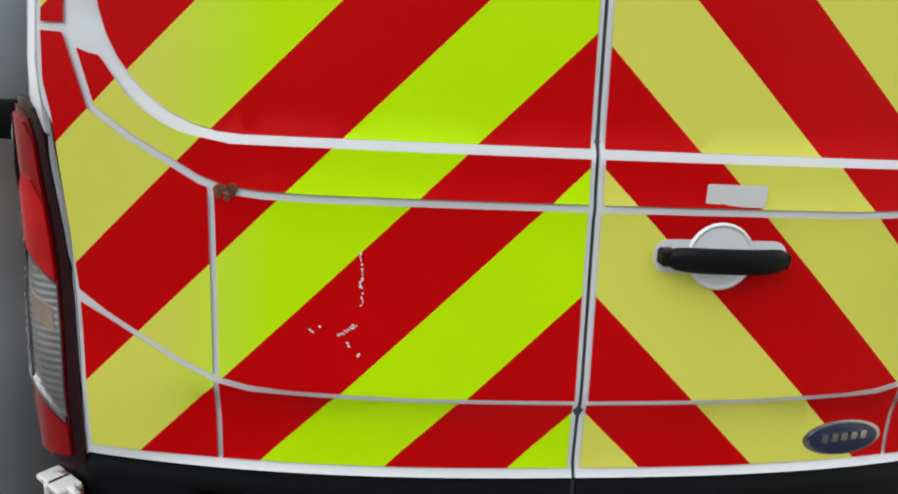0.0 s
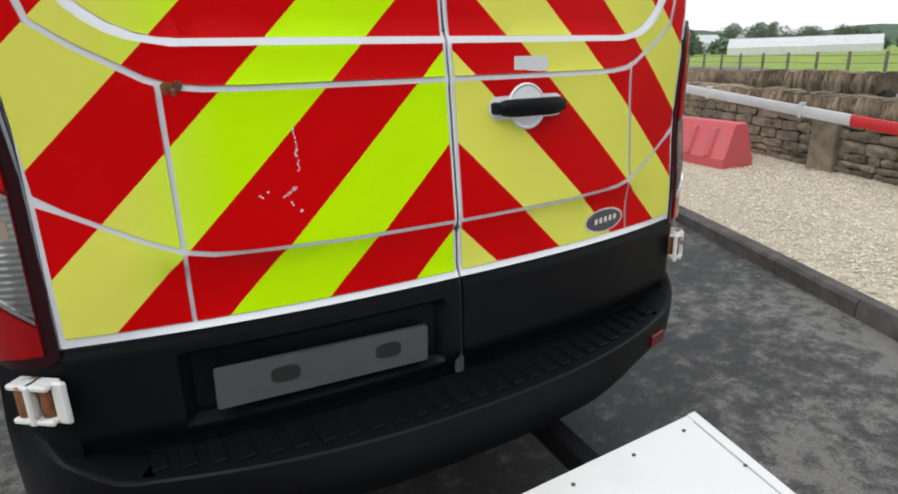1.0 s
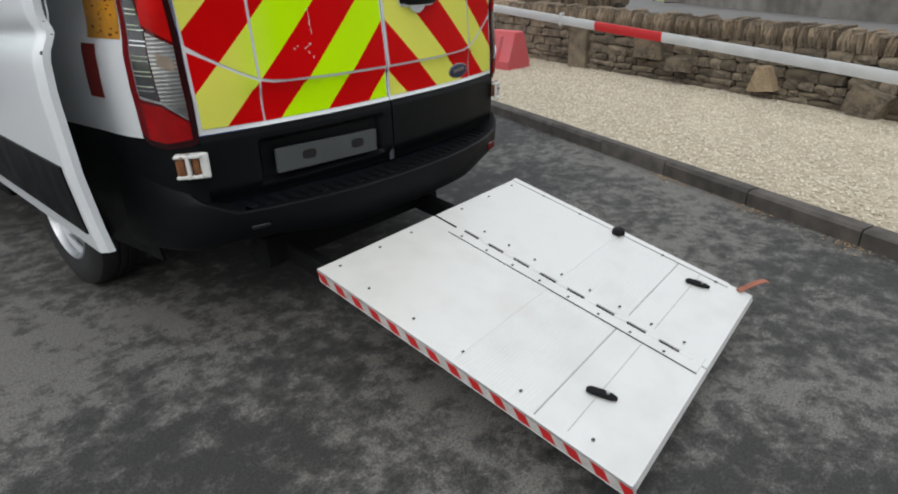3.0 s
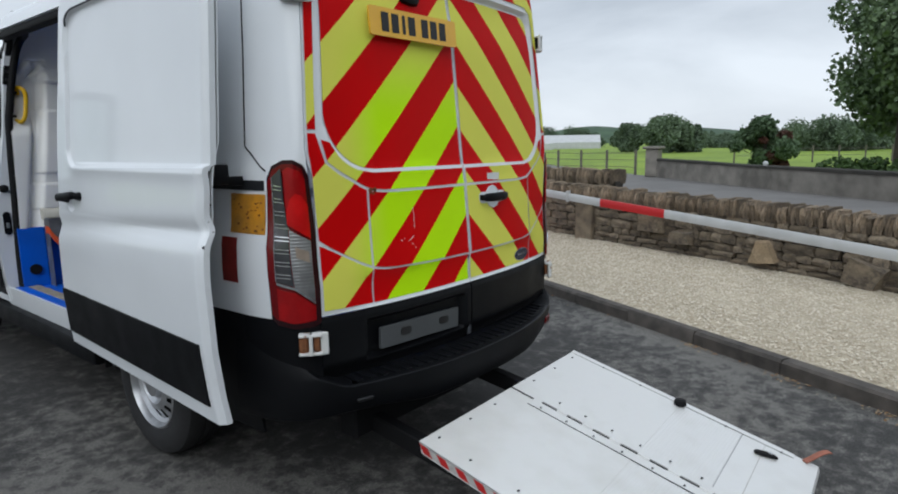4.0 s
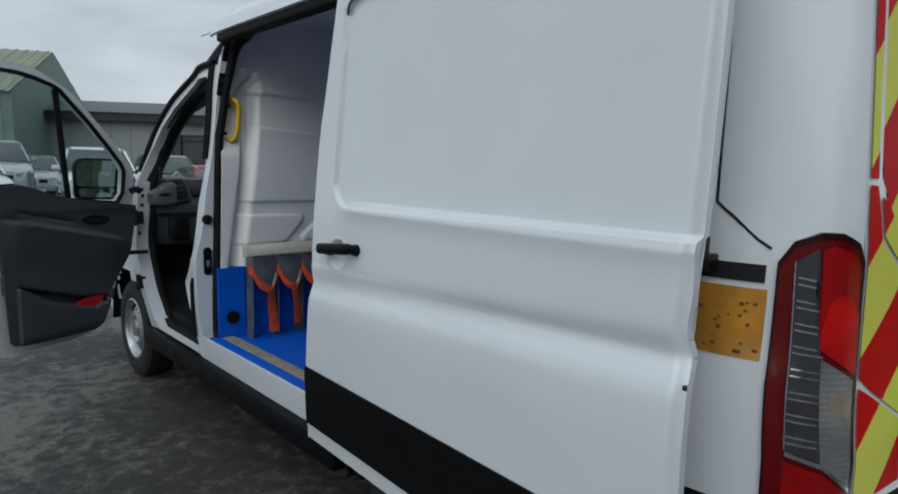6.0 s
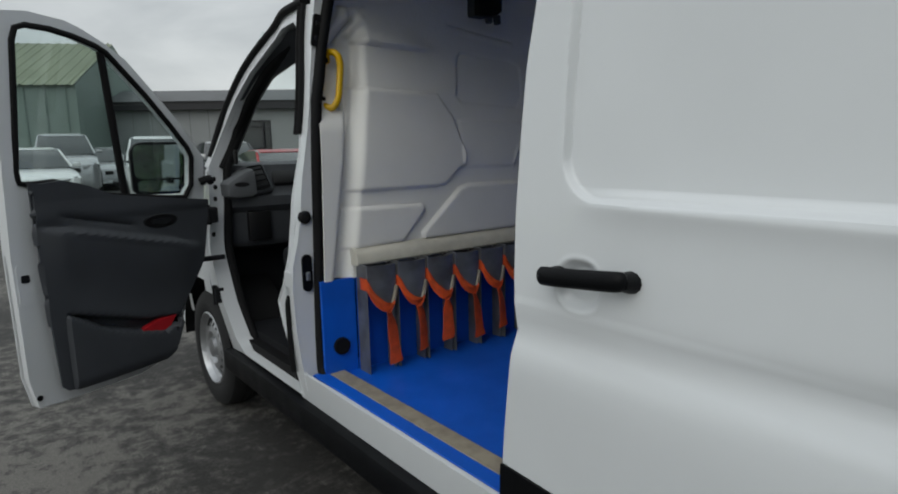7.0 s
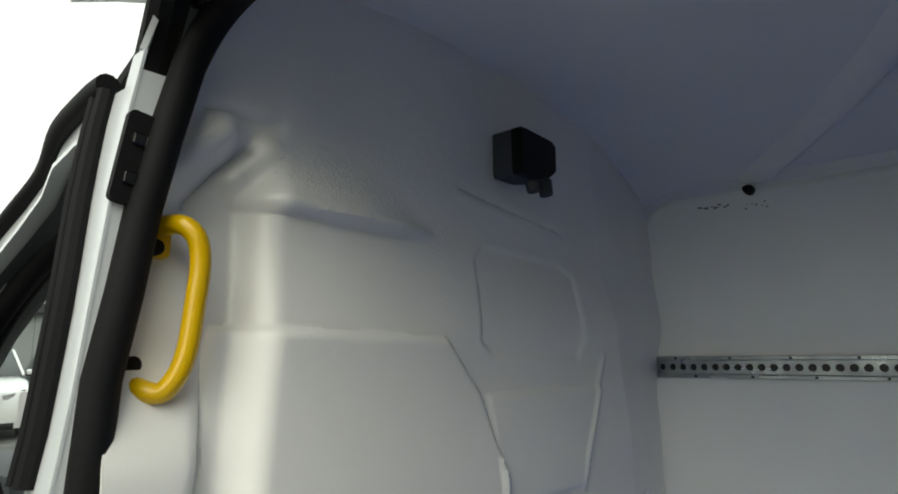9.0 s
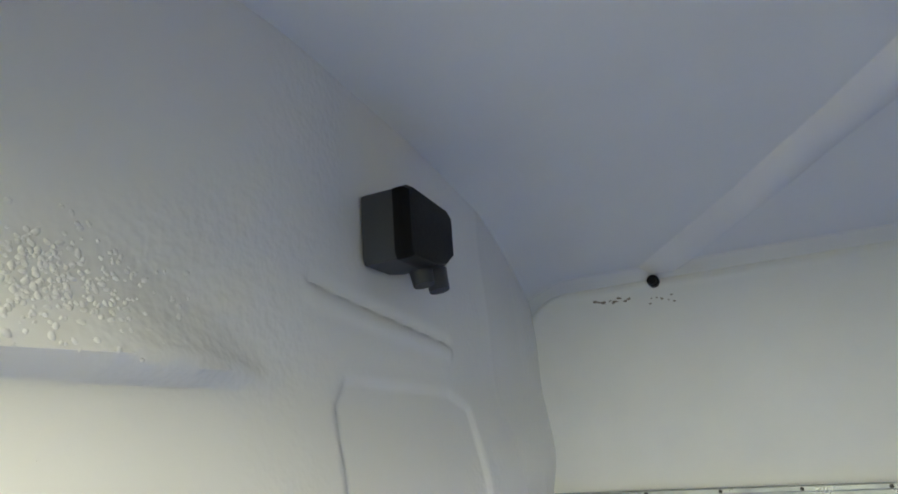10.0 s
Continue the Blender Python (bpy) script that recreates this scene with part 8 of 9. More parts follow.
# ---- roadside wall, fence, hedges ----
rw = thing("roadside_wall", "low weathered cement-rendered wall with a dark mossy cope", "wall", (18, 2, 0), kind="structure")
RW = [(24.3, 8.2), (22.0, 6.0), (19.5, 3.5), (17.0, 0.9), (15.0, -1.5), (13.4, -4.2), (12.2, -7.5), (11.4, -12.0)]
bm, cp = bmesh.new(), bmesh.new()
for mesh, prof in ((bm, ((0.0, 0.0), (0.0, 0.74), (0.22, 0.74), (0.22, 0.0))), (cp, ((-0.03, 0.74), (-0.02, 0.82), (0.02, 0.85), (0.22, 0.85), (0.25, 0.74)))):
    rings = []
    for i, (x, y) in enumerate(RW):
        (xa, ya), (xb, yb) = RW[max(i - 1, 0)], RW[min(i + 1, len(RW) - 1)]
        t = Vector((xb - xa, yb - ya)).normalized()
        nn = Vector((-t.y, t.x))
        rings.append([Vector((x + nn.x * d, y + nn.y * d, z * (0.95 - 0.035 * i) + (0.02 * math.sin(i * 2.3) if z > 0.8 else 0))) for d, z in prof])
    loft(mesh, rings)
part("wall_body", bm, render_mat, rw)
part("cope", cp, cope_dark, rw)
bm = bmesh.new()
box(bm, 24.2, 24.75, 8.1, 8.65, 0, 1.2, 0.04, 1)
box(bm, 24.1, 24.85, 8.0, 8.75, 1.2, 1.32, 0.03, 1)
part("gate_pier", bm, render_mat, rw, "square rendered gate pier")
bm = bmesh.new()
bmesh.ops.create_icosphere(bm, subdivisions=2, radius=0.08, matrix=Matrix.Translation((18.2, 2.6, 0.80)))
part("white_stone", bm, rail_white, rw)

# post and rail fence by the road
fence = thing("field_fence", "grey weathered post and rail field fence", "fence", (30, 20, 0))
FP = [(25.5, 9.6), (28.0, 15.0), (30.5, 20.5), (33.0, 27.0), (35.0, 36.0)]
pts = []
for (xa, ya), (xb, yb) in zip(FP, FP[1:]):
    n = max(1, int(math.hypot(xb - xa, yb - ya) / 1.7))
    pts += [(xa + (xb - xa) * k / n, ya + (yb - ya) * k / n) for k in range(n)]
post_bm = bmesh.new()
box(post_bm, -0.05, 0.05, -0.05, 0.05, 0, 1.15, 0.01, 1)
post_me = bpy.data.meshes.new("post")
post_bm.to_mesh(post_me)
post_bm.free()
post_me.materials.append(wood_grey)
for k, (x, y) in enumerate(pts):
    ob = piece("post", post_me, fence, Matrix.Translation((x, y, 0)) @ Matrix.Rotation(0.05 * math.sin(k * 3.1), 4, "Y"))
    ob.matrix_parent_inverse = Matrix.Translation(-Vector(fence.location))
for z in (0.35, 0.68, 1.0):
    bm = bmesh.new()
    tube(bm, [Vector((x, y, z + 0.02 * math.sin(k * 1.7 + z))) for k, (x, y) in enumerate(pts)], 0.018, 4)
    part("fence_rail", bm, wood_grey, fence)
# second fence across the field
fence2 = thing("field_fence", "thin dark wire and post field fence", "fence", (60, 0, 0.1))
pts = [(44 + 1.0 * k, 10 - 1.6 * k * 0.9) for k in range(26)]
for k, (x, y) in enumerate(pts):
    ob = piece("post", post_me, fence2, Matrix.Translation((x, y, field_z(x, y))))
    ob.matrix_parent_inverse = Matrix.Translation(-Vector(fence2.location))
for z in (0.5, 0.95):
    bm = bmesh.new()
    tube(bm, [Vector((x, y, z + field_z(x, y))) for x, y in pts], 0.014, 4)
    part("fence_rail", bm, wood_grey, fence2)


# ---- trees and bushes ----
def leaf_cloud(rnd, blobs, count, size):
    """Many small leaf clumps over a set of rounded masses."""
    verts, faces = [], []
    weight = [b[3] ** 2 for b in blobs]
    for _ in range(count):
        x, y, z, r = rnd.choices(blobs, weight)[0]
        while True:
            d = Vector((rnd.uniform(-1, 1), rnd.uniform(-1, 1), rnd.uniform(-1, 1)))
            if 0.05 < d.length < 1:
                break
        d = d.normalized() * (rnd.random() ** 0.33) * (1.0 if rnd.random() < 0.85 else rnd.uniform(1.0, 1.35))
        c = Vector((x, y, z)) + Vector((d.x * r, d.y * r, d.z * r * 0.85))
        n = Vector((rnd.uniform(-1, 1), rnd.uniform(-1, 1), rnd.uniform(-0.3, 1))).normalized()
        a = n.orthogonal().normalized()
        b = n.cross(a)
        s = size * rnd.uniform(0.5, 1.4)
        i = len(verts)
        for q in range(5):
            t = 2 * math.pi * q / 5 + rnd.uniform(-0.4, 0.4)
            verts.append(c + (a * math.cos(t) + b * math.sin(t)) * s * rnd.uniform(0.5, 1.1) + n * rnd.uniform(-0.3, 0.3) * s)
        faces.append((i, i + 1, i + 2, i + 3, i + 4))
    me = bpy.data.meshes.new("crown")
    me.from_pydata([tuple(v) for v in verts], [], faces)
    return me


def tree(name, label, x, y, height, spread, trunk_h, material, seed, count=2600, size=0.28, blobs=None, lobes=16, low=0.25, z0=None):
    rnd = random.Random(seed)
    z0 = field_z(x, y) if z0 is None else z0
    t = thing(name, label, "tree" if trunk_h > 0.6 else "bush", (x, y, z0))
    bm = bmesh.new()
    r0 = 0.035 * height ** 0.9
    top = height * 0.75
    bend = rnd.uniform(-0.04, 0.04) * height
    tube(bm, [Vector((x, y, z0 - 0.1)), Vector((x + bend * 0.3, y, z0 + top * 0.35)), Vector((x + bend, y + bend * 0.4, z0 + top * 0.75))], r0 * 0.8, 9)
    for v in bm.verts:
        k = (v.co.z - z0) / top
        v.co.x, v.co.y = x + (v.co.x - x) * (1.15 - 0.55 * k), y + (v.co.y - y) * (1.15 - 0.55 * k)
    masses = blobs or []
    if not blobs:
        for k in range(lobes):
            a, h = rnd.uniform(0, 6.28), low + (0.92 - low) * (k + 0.5) / lobes
            prof = math.sin(math.pi * min(1, max(0.12, (h - low * 0.55) / (1 - low * 0.55)))) ** 0.7
            rr = spread * prof * rnd.uniform(0.2, 0.92)
            masses.append((x + rr * math.cos(a), y + rr * math.sin(a), z0 + h * height, spread * rnd.uniform(0.18, 0.42) * (0.6 + 0.4 * prof)))
    for mx, my, mz, mr in masses[::2]:
        base = Vector((x + bend * 0.5, y, z0 + max(trunk_h, (mz - z0) * 0.45)))
        tip = Vector((mx, my, mz))
        cyl(bm, base, base.lerp(tip, 0.85), r0 * 0.32, r0 * 0.08, 6)
    part("trunk", bm, bark, t, "brown tapered trunk with limbs")
    me = leaf_cloud(rnd, masses, count, size)
    me.materials.append(material)
    ob = new("crown", me)
    ob.parent = t
    ob.matrix_parent_inverse = Matrix.Translation(-Vector(t.location))
    ob["label"] = "uneven leafy crown"
    return t


def polar(az, d):
    """A place at a bearing (degrees from +y towards +x) and distance from the yard's corner."""
    return -2.2 + d * math.sin(radians(az)), -1.4 + d * math.cos(radians(az))


x, y = polar(87.5, 36)
tree("ash_tree", "tall broad green ash tree beyond the road", x, y, 9.2, 4.3, 2.4, leaf_mid, 4, 15000, 0.125, lobes=26, low=0.26)
x, y = polar(78.6, 30)
tree("shrub", "dark green shrub with copper foliage behind the wall", x, y, 2.4, 1.6, 0.3, leaf_dark, 7, 8000, 0.08, lobes=14, low=0.2)
x, y = polar(79.7, 29.6)
tree("copper_shrub", "dark copper-red shrub behind the wall", x, y, 1.9, 1.0, 0.3, leaf_red, 8, 3500, 0.075, lobes=9, low=0.2)
for az, d, h, s, m, sd in ((67.5, 100, 5.6, 2.7, leaf_dark, 1), (70.6, 90, 6.0, 3.6, leaf_mid, 2), (72.4, 94, 5.0, 2.6, leaf_dark, 3), (82.6, 95, 5.0, 4.6, leaf_dark, 5), (85.0, 105, 4.4, 5.0, leaf_dark, 6),
                           (63.0, 215, 7.5, 6, leaf_dark, 9), (60.0, 220, 8, 6, leaf_dark, 10), (57.2, 205, 10.0, 6.0, leaf_dark, 12), (54.5, 215, 9.5, 7, leaf_dark, 13), (51.0, 150, 6.5, 5, leaf_mid, 14), (48, 150, 7, 6, leaf_dark, 15),
                           (75.5, 140, 2.4, 5, leaf_dark, 16), (79, 160, 3.2, 6, leaf_dark, 17), (88, 130, 6, 7, leaf_dark, 18), (92, 120, 6, 6, leaf_dark, 19), (96, 110, 7, 6, leaf_mid, 20)):
    x, y = polar(az, d)
    tree("field_tree", "round dark green tree across the field", x, y, h * 0.8, s * 1.15, 0.3, leaf_hazed, 30 + sd, 10000, 0.165, lobes=26, low=0.06)
# tall trees along the yard's far side, seen only in the door mirror and in gloss
for x, y, h, s, sd in ((-13, -22, 10, 5.5, 61), (-5, -22, 10, 5.5, 62), (3, -21, 9.5, 5.5, 63), (11, -22, 10, 5.5, 64), (-21, -20, 10, 6, 65)):
    tree("yard_tree", "tall dark green tree at the far side of the yard", x, y, h, s, 1.2, leaf_dark, sd, 6500, 0.42, lobes=22, low=0.03, z0=0.0)
for x, y, h, s, sd in ((-9, -15, 5.5, 3.4, 71), (-5, -16, 5, 3.2, 72), (-1.4, -15.5, 5.5, 3.4, 73), (2.2, -16, 5, 3.2, 74), (6, -16, 5.5, 3.4, 75)):
    tree("yard_bush", "dense dark green bush at the far side of the yard", x, y, h, s, 0.3, leaf_dark, sd, 5200, 0.2, lobes=26, low=0.04, z0=0.0)
# hedge growth along the roadside wall
random.seed(17)
blobs = []
for k in range(60):
    t = random.random() ** 0.8
    x, y = 14.2 + 4.6 * t + 0.9, -2.6 + 5.0 * t - 0.9
    blobs.append((x + random.uniform(0.1, 0.9), y - random.uniform(0.1, 0.9), 0.56 + random.uniform(-0.1, 0.14), random.uniform(0.22, 0.38)))
me = leaf_cloud(random.Random(5), blobs, 4500, 0.075)
me.materials.append(hedge_mat)
tagged(new("hedge", me), "low green hedge growth behind the roadside wall", "hedge", kind="stuff")

# far hedgerows and woods as one rough belt, then hills
rnd = random.Random(9)
blobs = []
for k in range(150):
    az = rnd.uniform(44, 104)
    d = rnd.uniform(170, 240)
    x, y = polar(az, d)
    r = rnd.uniform(1.4, 2.9)
    blobs.append((x, y, field_z(x, y) + r * 0.6, r))
me = leaf_cloud(rnd, blobs, 16000, 0.55)
me.materials.append(leaf_hazed)
tagged(new("far_woods", me), "dark belt of far hedgerow trees", "woods", kind="stuff")


def hill(name, label, az0, az1, d, h, seed):
    bm = bmesh.new()
    prof = []
    n = 40
    rings = []
    for k in range(n + 1):
        az = az0 + (az1 - az0) * k / n
        e = math.sin(math.pi * k / n) ** 0.6
        hh = h * e * (0.75 + 0.35 * noise.noise((k * 0.16, seed, 0)))
        row = []
        for q, z in ((0, 0), (40, 0.35), (90, 0.7), (160, 0.95), (260, 1.0), (500, 0.2)):
            x, y = polar(az, d + q)
            row.append(Vector((x, y, field_z(x, y) * 0.2 - 2 + (hh + 2) * z)))
        rings.append(row)
    loft(bm, rings, False, False)
    tagged(part(name, bm, far_green), label, "hill", kind="structure")


hill("hill", "long hazy green hill on the skyline", 50, 84, 620, 30, 1.3)
hill("hill_far", "low far green hill", 74, 125, 900, 22, 4.1)
hill("hill_north", "low green rise", 30, 62, 560, 26, 7.7)

# white sheds across the field
for az0, az1, d, h in ((54.6, 60.6, 150, 3.2), (60.0, 64.8, 165, 3.4)):
    bm = bmesh.new()
    (xa, ya), (xb, yb) = polar(az0, d), polar(az1, d)
    a, b = Vector((xa, ya, 0)), Vector((xb, yb, 0))
    t = (b - a).normalized()
    nn = Vector((t.y, -t.x, 0))
    z0 = field_z(xa, ya)
    loft(bm, [[p + nn * q + Vector((0, 0, z0 + z)) for q, z in ((0, 0), (0, h * 0.45), (4.0, h), (8.0, h * 0.45), (8.0, 0))] for p in (a, b)])
    sh = thing("farm_shed", "long low white farm shed across the field", "shed", a)
    part("shed_body", bm, rail_white, sh)
for az, d in ((51.6, 190), (52.8, 200), (55.8, 210)):
    x, y = polar(az, d)
    bm = bmesh.new()
    z0 = field_z(x, y)
    loft(bm, [[Vector((x + dx, y + q, z0 + z)) for q, z in ((-3, 0), (-3, 3.0), (0, 5.2), (3, 3.0), (3, 0))] for dx in (-4, 4)])
    hs = thing("far_cottage", "small white cottage far off", "house", (x, y, z0))
    part("cottage_body", bm, rail_white, hs)

# ---- showroom, shed and parked cars beyond the van ----
wall_grey = shader("panel_grey", (0.27, 0.285, 0.29), 0.5, vary=0.06, grain=1.5)
fascia_black = shader("fascia_black", (0.022, 0.022, 0.026), 0.5, vary=0.2, grain=2)
roof_grey = shader("roof_grey", (0.10, 0.105, 0.11), 0.6, vary=0.2, grain=1)
green_clad = shader("green_clad", (0.20, 0.255, 0.235), 0.6, vary=0.15, grain=1.5)
green_roof = shader("green_roof", (0.25, 0.28, 0.20), 0.7, vary=0.25, grain=2)
dark_glass = shader("dark_glass", (0.02, 0.026, 0.028), 0.08, coat=0.6)

A, B = Vector((2.2, 40.5, 0)), Vector((17.5, 31.0, 0))
T = (B - A).normalized()
N = Vector((T.y, -T.x, 0))
show = thing("showroom", "flat grey showroom with a deep black fascia", "building", A)


def along(s, d, z):
    return A + T * s + N * -d * 1.0 + Vector((0, 0, z))


L_ = (B - A).length


def wall_box(bm, s0, s1, d0, d1, z0, z1, bev=0.0):
    vs = [bm.verts.new(along(s, d, z)) for s in (s0, s1) for d in (d0, d1) for z in (z0, z1)]
    for q in ((0, 1, 3, 2), (4, 6, 7, 5), (0, 4, 5, 1), (2, 3, 7, 6), (0, 2, 6, 4), (1, 5, 7, 3)):
        bm.faces.new([vs[i] for i in q])
    bmesh.ops.recalc_face_normals(bm, faces=bm.faces)
    return bm


part("wall", wall_box(bmesh.new(), 0, 9.1, 0, 9, 0, 4.1), wall_grey, show, "grey panel wall")
part("wall", wall_box(bmesh.new(), 11.3, L_, 0, 9, 0, 4.1), wall_grey, show)
part("wall", wall_box(bmesh.new(), 9.1, 11.3, 0, 9, 3.1, 4.1), wall_grey, show)
win_b = part("window", wall_box(bmesh.new(), 9.1, 11.3, 0.18, 0.3, 0, 3.1), dark_glass, show, "dark glazed showroom window")
bm = bmesh.new()
for s in (9.0, 9.5, 10.85, 11.25):
    wall_box(bm, s, s + 0.1, -0.04, 0.2, 0, 3.1)
for z in (2.72, 3.02):
    wall_box(bm, 9.1, 11.25, -0.03, 0.19, z, z + 0.08)
part("window_frame", bm, fascia_black, win_b)
part("fascia", wall_box(bmesh.new(), -0.5, L_ + 0.5, -0.5, 0.4, 3.7, 4.15), fascia_black, show, "deep black fascia")
bm = bmesh.new()
vs = [along(s, d, z) for s in (-0.6, L_ + 0.6) for d, z in ((-0.6, 4.15), (2.2, 4.95), (9.0, 4.95), (9.2, 4.1))]
q = [bm.verts.new(v) for v in vs]
for i in range(3):
    bm.faces.new((q[i], q[i + 1], q[i + 5], q[i + 4]))
bm.faces.new(q[:4])
bm.faces.new(q[4:][::-1])
part("roof", bm, roof_grey, show, "dark grey sloped roof edge")
bm = bmesh.new()
for k in range(1, 9):
    s = k
    wall_box(bm, s - 0.01, s + 0.01, -0.006, 0.02, 0, 3.7)
part("panel_joint", bm, plate_grey, show)

shed = thing("green_shed", "tall grey-green clad shed with a ribbed lichened roof", "shed", (-2.0, 38, 0))
bm = bmesh.new()
C0, C1 = Vector((2.6, 35.0, 0)), Vector((-9.0, 41.0, 0))
t2 = (C1 - C0).normalized()
n2 = Vector((-t2.y, t2.x, 0))
n2 = n2 if n2.y > 0 else -n2
loft(bm, [[p + n2 * d + Vector((0, 0, z)) for d, z in ((0, 0), (0, 4.7), (6, 7.4), (12, 4.7), (12, 0))] for p in (C0, C1)])
part("cladding", bm, green_clad, shed)
for k in range(26):
    bm = bmesh.new()
    p = C0 + t2 * (0.25 + 0.5 * k)
    loft(bm, [[p + n2 * d + t2 * s + Vector((0, 0, z + 0.06 + h)) for s, h in ((-0.24, 0), (-0.06, 0.0), (-0.02, 0.05), (0.02, 0.05), (0.06, 0.0), (0.24, 0))] for d, z in ((-0.25, 4.59), (6, 7.4))], False, False)
    part("roof_sheet", bm, green_roof, shed)
bm = bmesh.new()
for k in range(14):
    p = C0 + t2 * (0.45 + 0.9 * k) - n2 * 0.02
    box(bm, -0.03, 0.03, -0.03, 0.03, 0, 4.65, 0, 1, Matrix.Translation(p))
part("cladding_rib", bm, green_clad, shed)


def parked_car(name, label, x, y, heading, paint, length=4.5, width=1.8, height=1.42, suv=0.0, group="cars parked by the showroom"):
    """A car on its wheels, heading in degrees from +y; drawn from sections along its length."""
    c = thing(name, label, "car", (x, y, 0), group)
    place = Matrix.Translation((x, y, 0)) @ Matrix.Rotation(radians(heading), 4, "Z")
    h, w, L = height, width / 2, length
    belt = 0.62 * h + 0.03
    # stations from the nose (+) to the tail: position, bonnet or deck height, half width
    st = [(0.5, 0.42 * h, 0.72), (0.485, 0.50 * h, 0.86), (0.44, 0.56 * h, 0.95), (0.33, 0.62 * h, 0.99), (0.20, 0.66 * h, 1.0), (0.0, belt, 1.0), (-0.2, belt, 1.0), (-0.36, belt + 0.02, 0.98), (-0.46, belt, 0.93), (-0.495, 0.55 * h, 0.84), (-0.5, 0.42 * h, 0.74)]
    rings = []
    for s, top, k in st:
        ww = w * k
        rings.append([place @ Vector((a * ww, s * L, z)) for a, z in ((-0.9, 0.22), (-1.0, 0.34), (-1.0, 0.5 * h), (-0.95, top - 0.05), (-0.8, top), (0.8, top), (0.95, top - 0.05), (1.0, 0.5 * h), (1.0, 0.34), (0.9, 0.22))])
    bm = bmesh.new()
    loft(bm, rings)
    part("body", bm, paint, c)
    bm = bmesh.new()
    roof = [(0.20, 0.66 * h, 0.92), (0.04, 0.96 * h, 0.74), (-0.02, h, 0.72), (-0.20, h * (0.985 + 0.015 * suv), 0.72), (-0.34 - 0.06 * suv, 0.93 * h, 0.72), (-0.45 - 0.02 * suv, belt, 0.88)]
    rings = [[place @ Vector((a * w * 0.93, s * L, belt - 0.03)) for a in (-1, 1)][:1] + [place @ Vector((-w * k, s * L, z)), place @ Vector((-w * k * 0.85, s * L, z + 0.012)), place @ Vector((w * k * 0.85, s * L, z + 0.012)), place @ Vector((w * k, s * L, z))] + [place @ Vector((w * 0.93, s * L, belt - 0.03))] for s, z, k in roof]
    loft(bm, rings)
    part("glasshouse", bm, dark_glass, c, "dark window glass")
    bm = bmesh.new()
    rings = [[place @ Vector((a * w, s * L, z)) for a, z in ((-k - 0.01, zz - 0.03), (-k * 0.85, zz + 0.022), (k * 0.85, zz + 0.022), (k + 0.01, zz - 0.03))] for s, zz, k in roof[1:5]]
    loft(bm, rings, False, False)
    part("roof", thicken(bm, 0.01), paint, c)
    for s in (-1, 1):
        bm = bmesh.new()
        tube(bm, [place @ Vector((s * w * 0.92, 0.20 * L, 0.665 * h)), place @ Vector((s * w * 0.745, 0.04 * L, 0.965 * h))], 0.03, 6)
        part("screen_post", bm, paint, c)
        bm = bmesh.new()
        box(bm, -0.1, 0.1, -0.05, 0.05, -0.06, 0.06, 0.03, 2, place @ Matrix.Translation((s * (w + 0.09), 0.15 * L, 0.70 * h)))
        part("door_mirror", bm, paint, c)
        bm = bmesh.new()
        loft(bm, [[place @ Vector((s * w * a, yy * L, z)) for a, yy, z in ((0.40, 0.497, 0.47 * h), (0.62, 0.490, 0.49 * h), (0.84, 0.462, 0.53 * h), (0.84, 0.468, 0.46 * h), (0.62, 0.496, 0.425 * h), (0.42, 0.502, 0.425 * h))], [place @ Vector((s * w * a, yy * L - 0.05, z)) for a, yy, z in ((0.40, 0.497, 0.47 * h), (0.62, 0.490, 0.49 * h), (0.84, 0.462, 0.53 * h), (0.84, 0.468, 0.46 * h), (0.62, 0.496, 0.425 * h), (0.42, 0.502, 0.425 * h))]])
        part("headlamp", bm, lens_clear, c, "clear headlamp")
        for yy in (0.31, -0.30):
            bm = bmesh.new()
            r = 0.325 + 0.04 * suv
            cen = place @ Vector((s * (w - 0.09), yy * L, r))
            d = (place.to_3x3() @ Vector((s, 0, 0))) * 0.1
            cyl(bm, cen - d, cen + d, r, n=24)
            wh = part("wheel", bm, tyre_rubber, c, "black tyre")
            bm = bmesh.new()
            cyl(bm, cen + d * 0.9, cen + d * 1.06, r * 0.66, r * 0.55, 20)
            part("rim", bm, steel_silver, wh)
    bm = bmesh.new()
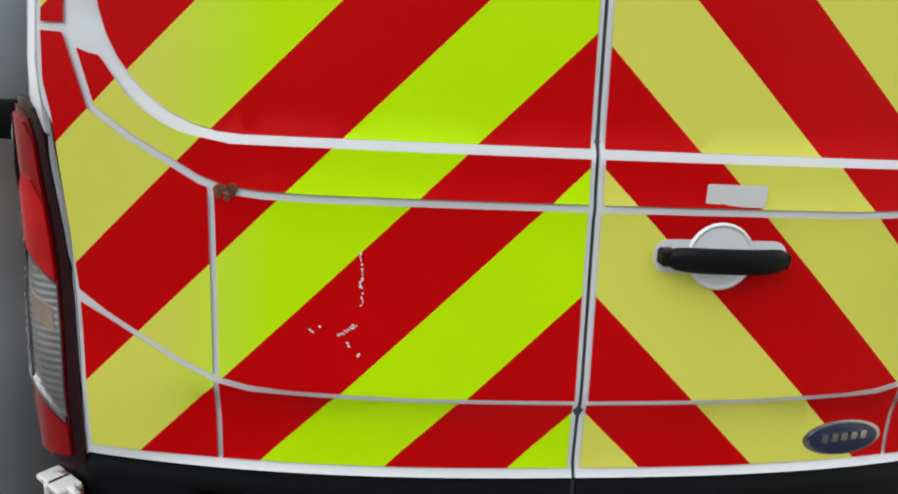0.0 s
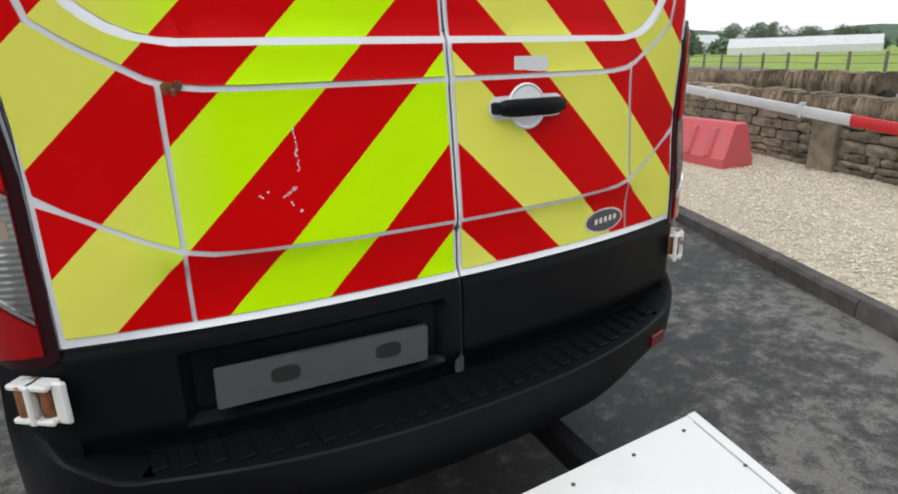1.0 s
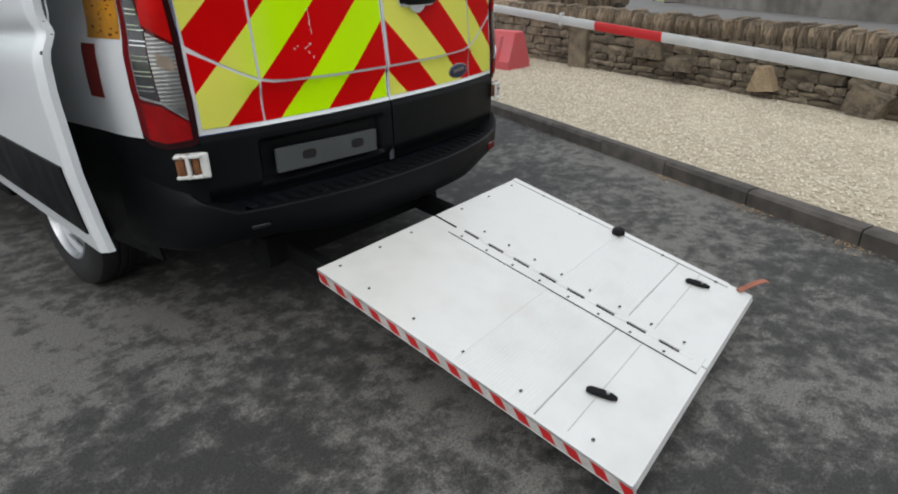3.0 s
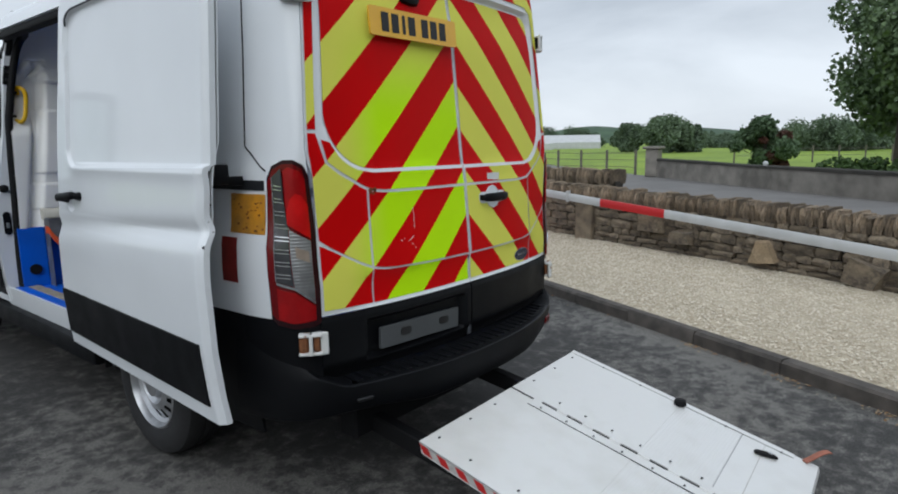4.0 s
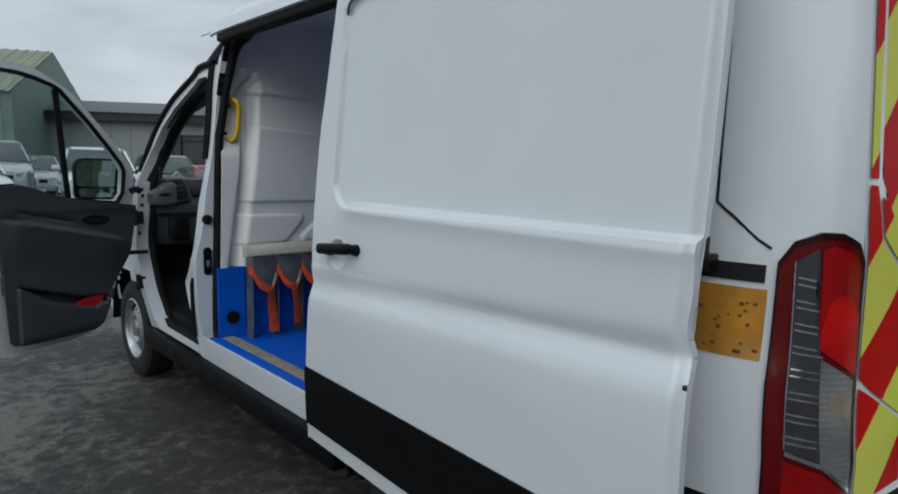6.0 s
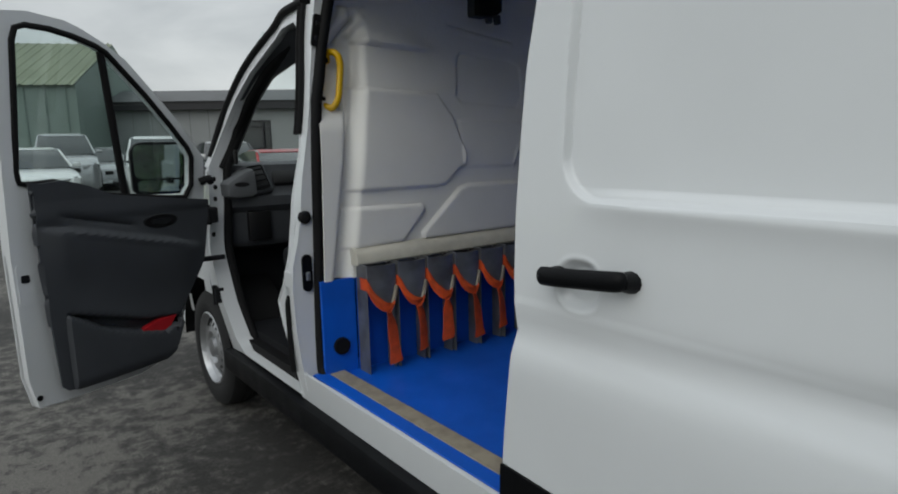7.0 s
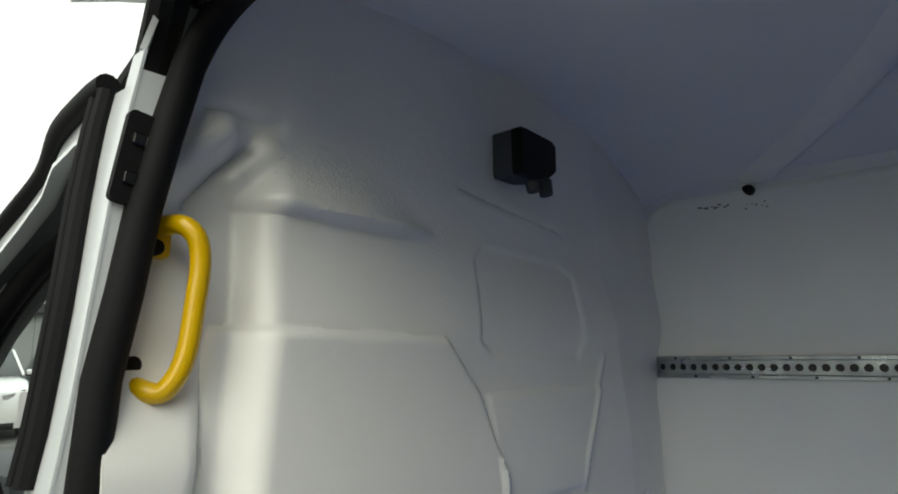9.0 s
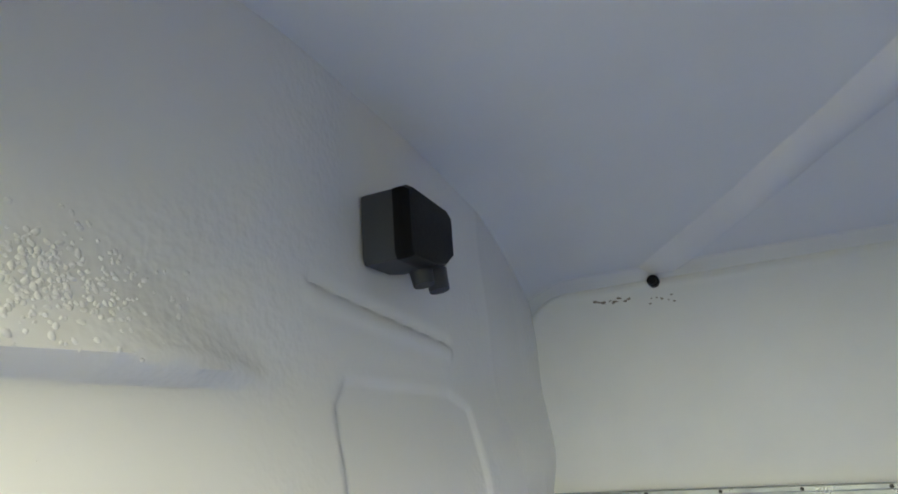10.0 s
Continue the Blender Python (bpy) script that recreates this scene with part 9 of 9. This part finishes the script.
    for s in (-1, 1):
        box(bm, 0.05, 0.34, -0.02, 0.03, -0.075, 0.075, 0.02, 2, place @ Matrix.Translation((0 if s > 0 else -0.39, 0.5 * L, 0.42 * h)))
    box(bm, -0.62, 0.62, -0.03, 0.03, -0.07, 0.07, 0.02, 2, place @ Matrix.Translation((0, 0.497 * L, 0.27)))
    part("grille", bm, number_black, c, "black front grille")
    bm = bmesh.new()
    box(bm, -0.26, 0.26, -0.01, 0.01, -0.055, 0.055, 0.004, 1, place @ Matrix.Translation((0, 0.508 * L, 0.36)))
    part("plate", bm, label_white, c, "plain white plate")
    return c


car_white = shader("car_white", (0.72, 0.73, 0.73), 0.2, coat=0.8)
car_red = shader("car_red", (0.36, 0.008, 0.012), 0.3, spec=0.3, vary=0.1, grain=2, coat=0.25)
car_black = shader("car_black", (0.018, 0.02, 0.024), 0.2, coat=0.8)
car_grey = shader("car_grey", (0.14, 0.145, 0.15), 0.25, 0.3, coat=0.8)
car_silver = shader("car_silver", (0.42, 0.43, 0.44), 0.25, 0.5, coat=0.8)
parked_car("saloon_car", "white saloon car parked nose outward", -0.45, 22.4, 182, car_white, 4.8, 1.95, 1.66)
parked_car("estate_car", "silver-grey estate car parked nose outward", 1.0, 27.6, 176, car_silver, 4.9, 2.0, 2.2, 1)
parked_car("offroad_car", "white off-road car parked nose outward", 2.5, 20.0, 172, car_white, 4.5, 1.9, 1.9, 1)
parked_car("hatchback_car", "red hatchback car parked nose outward", 3.95, 14.6, 176, car_red, 4.2, 1.78, 1.46)
parked_car("small_car", "white small car parked nose outward", 9.3, 26.0, 165, car_white, 3.9, 1.72, 1.48)
parked_car("red_car", "red saloon car parked further along the row", 12.5, 25.2, 160, car_red, 4.4, 1.8, 1.45)
parked_car("black_car", "black off-road car parked behind the red hatchback", 5.1, 22.0, 172, car_black, 4.6, 1.84, 1.76, 1)
parked_car("silver_car", "silver estate car in the back row", 2.6, 30.2, 172, car_silver, 4.6, 1.84, 1.7, 1)
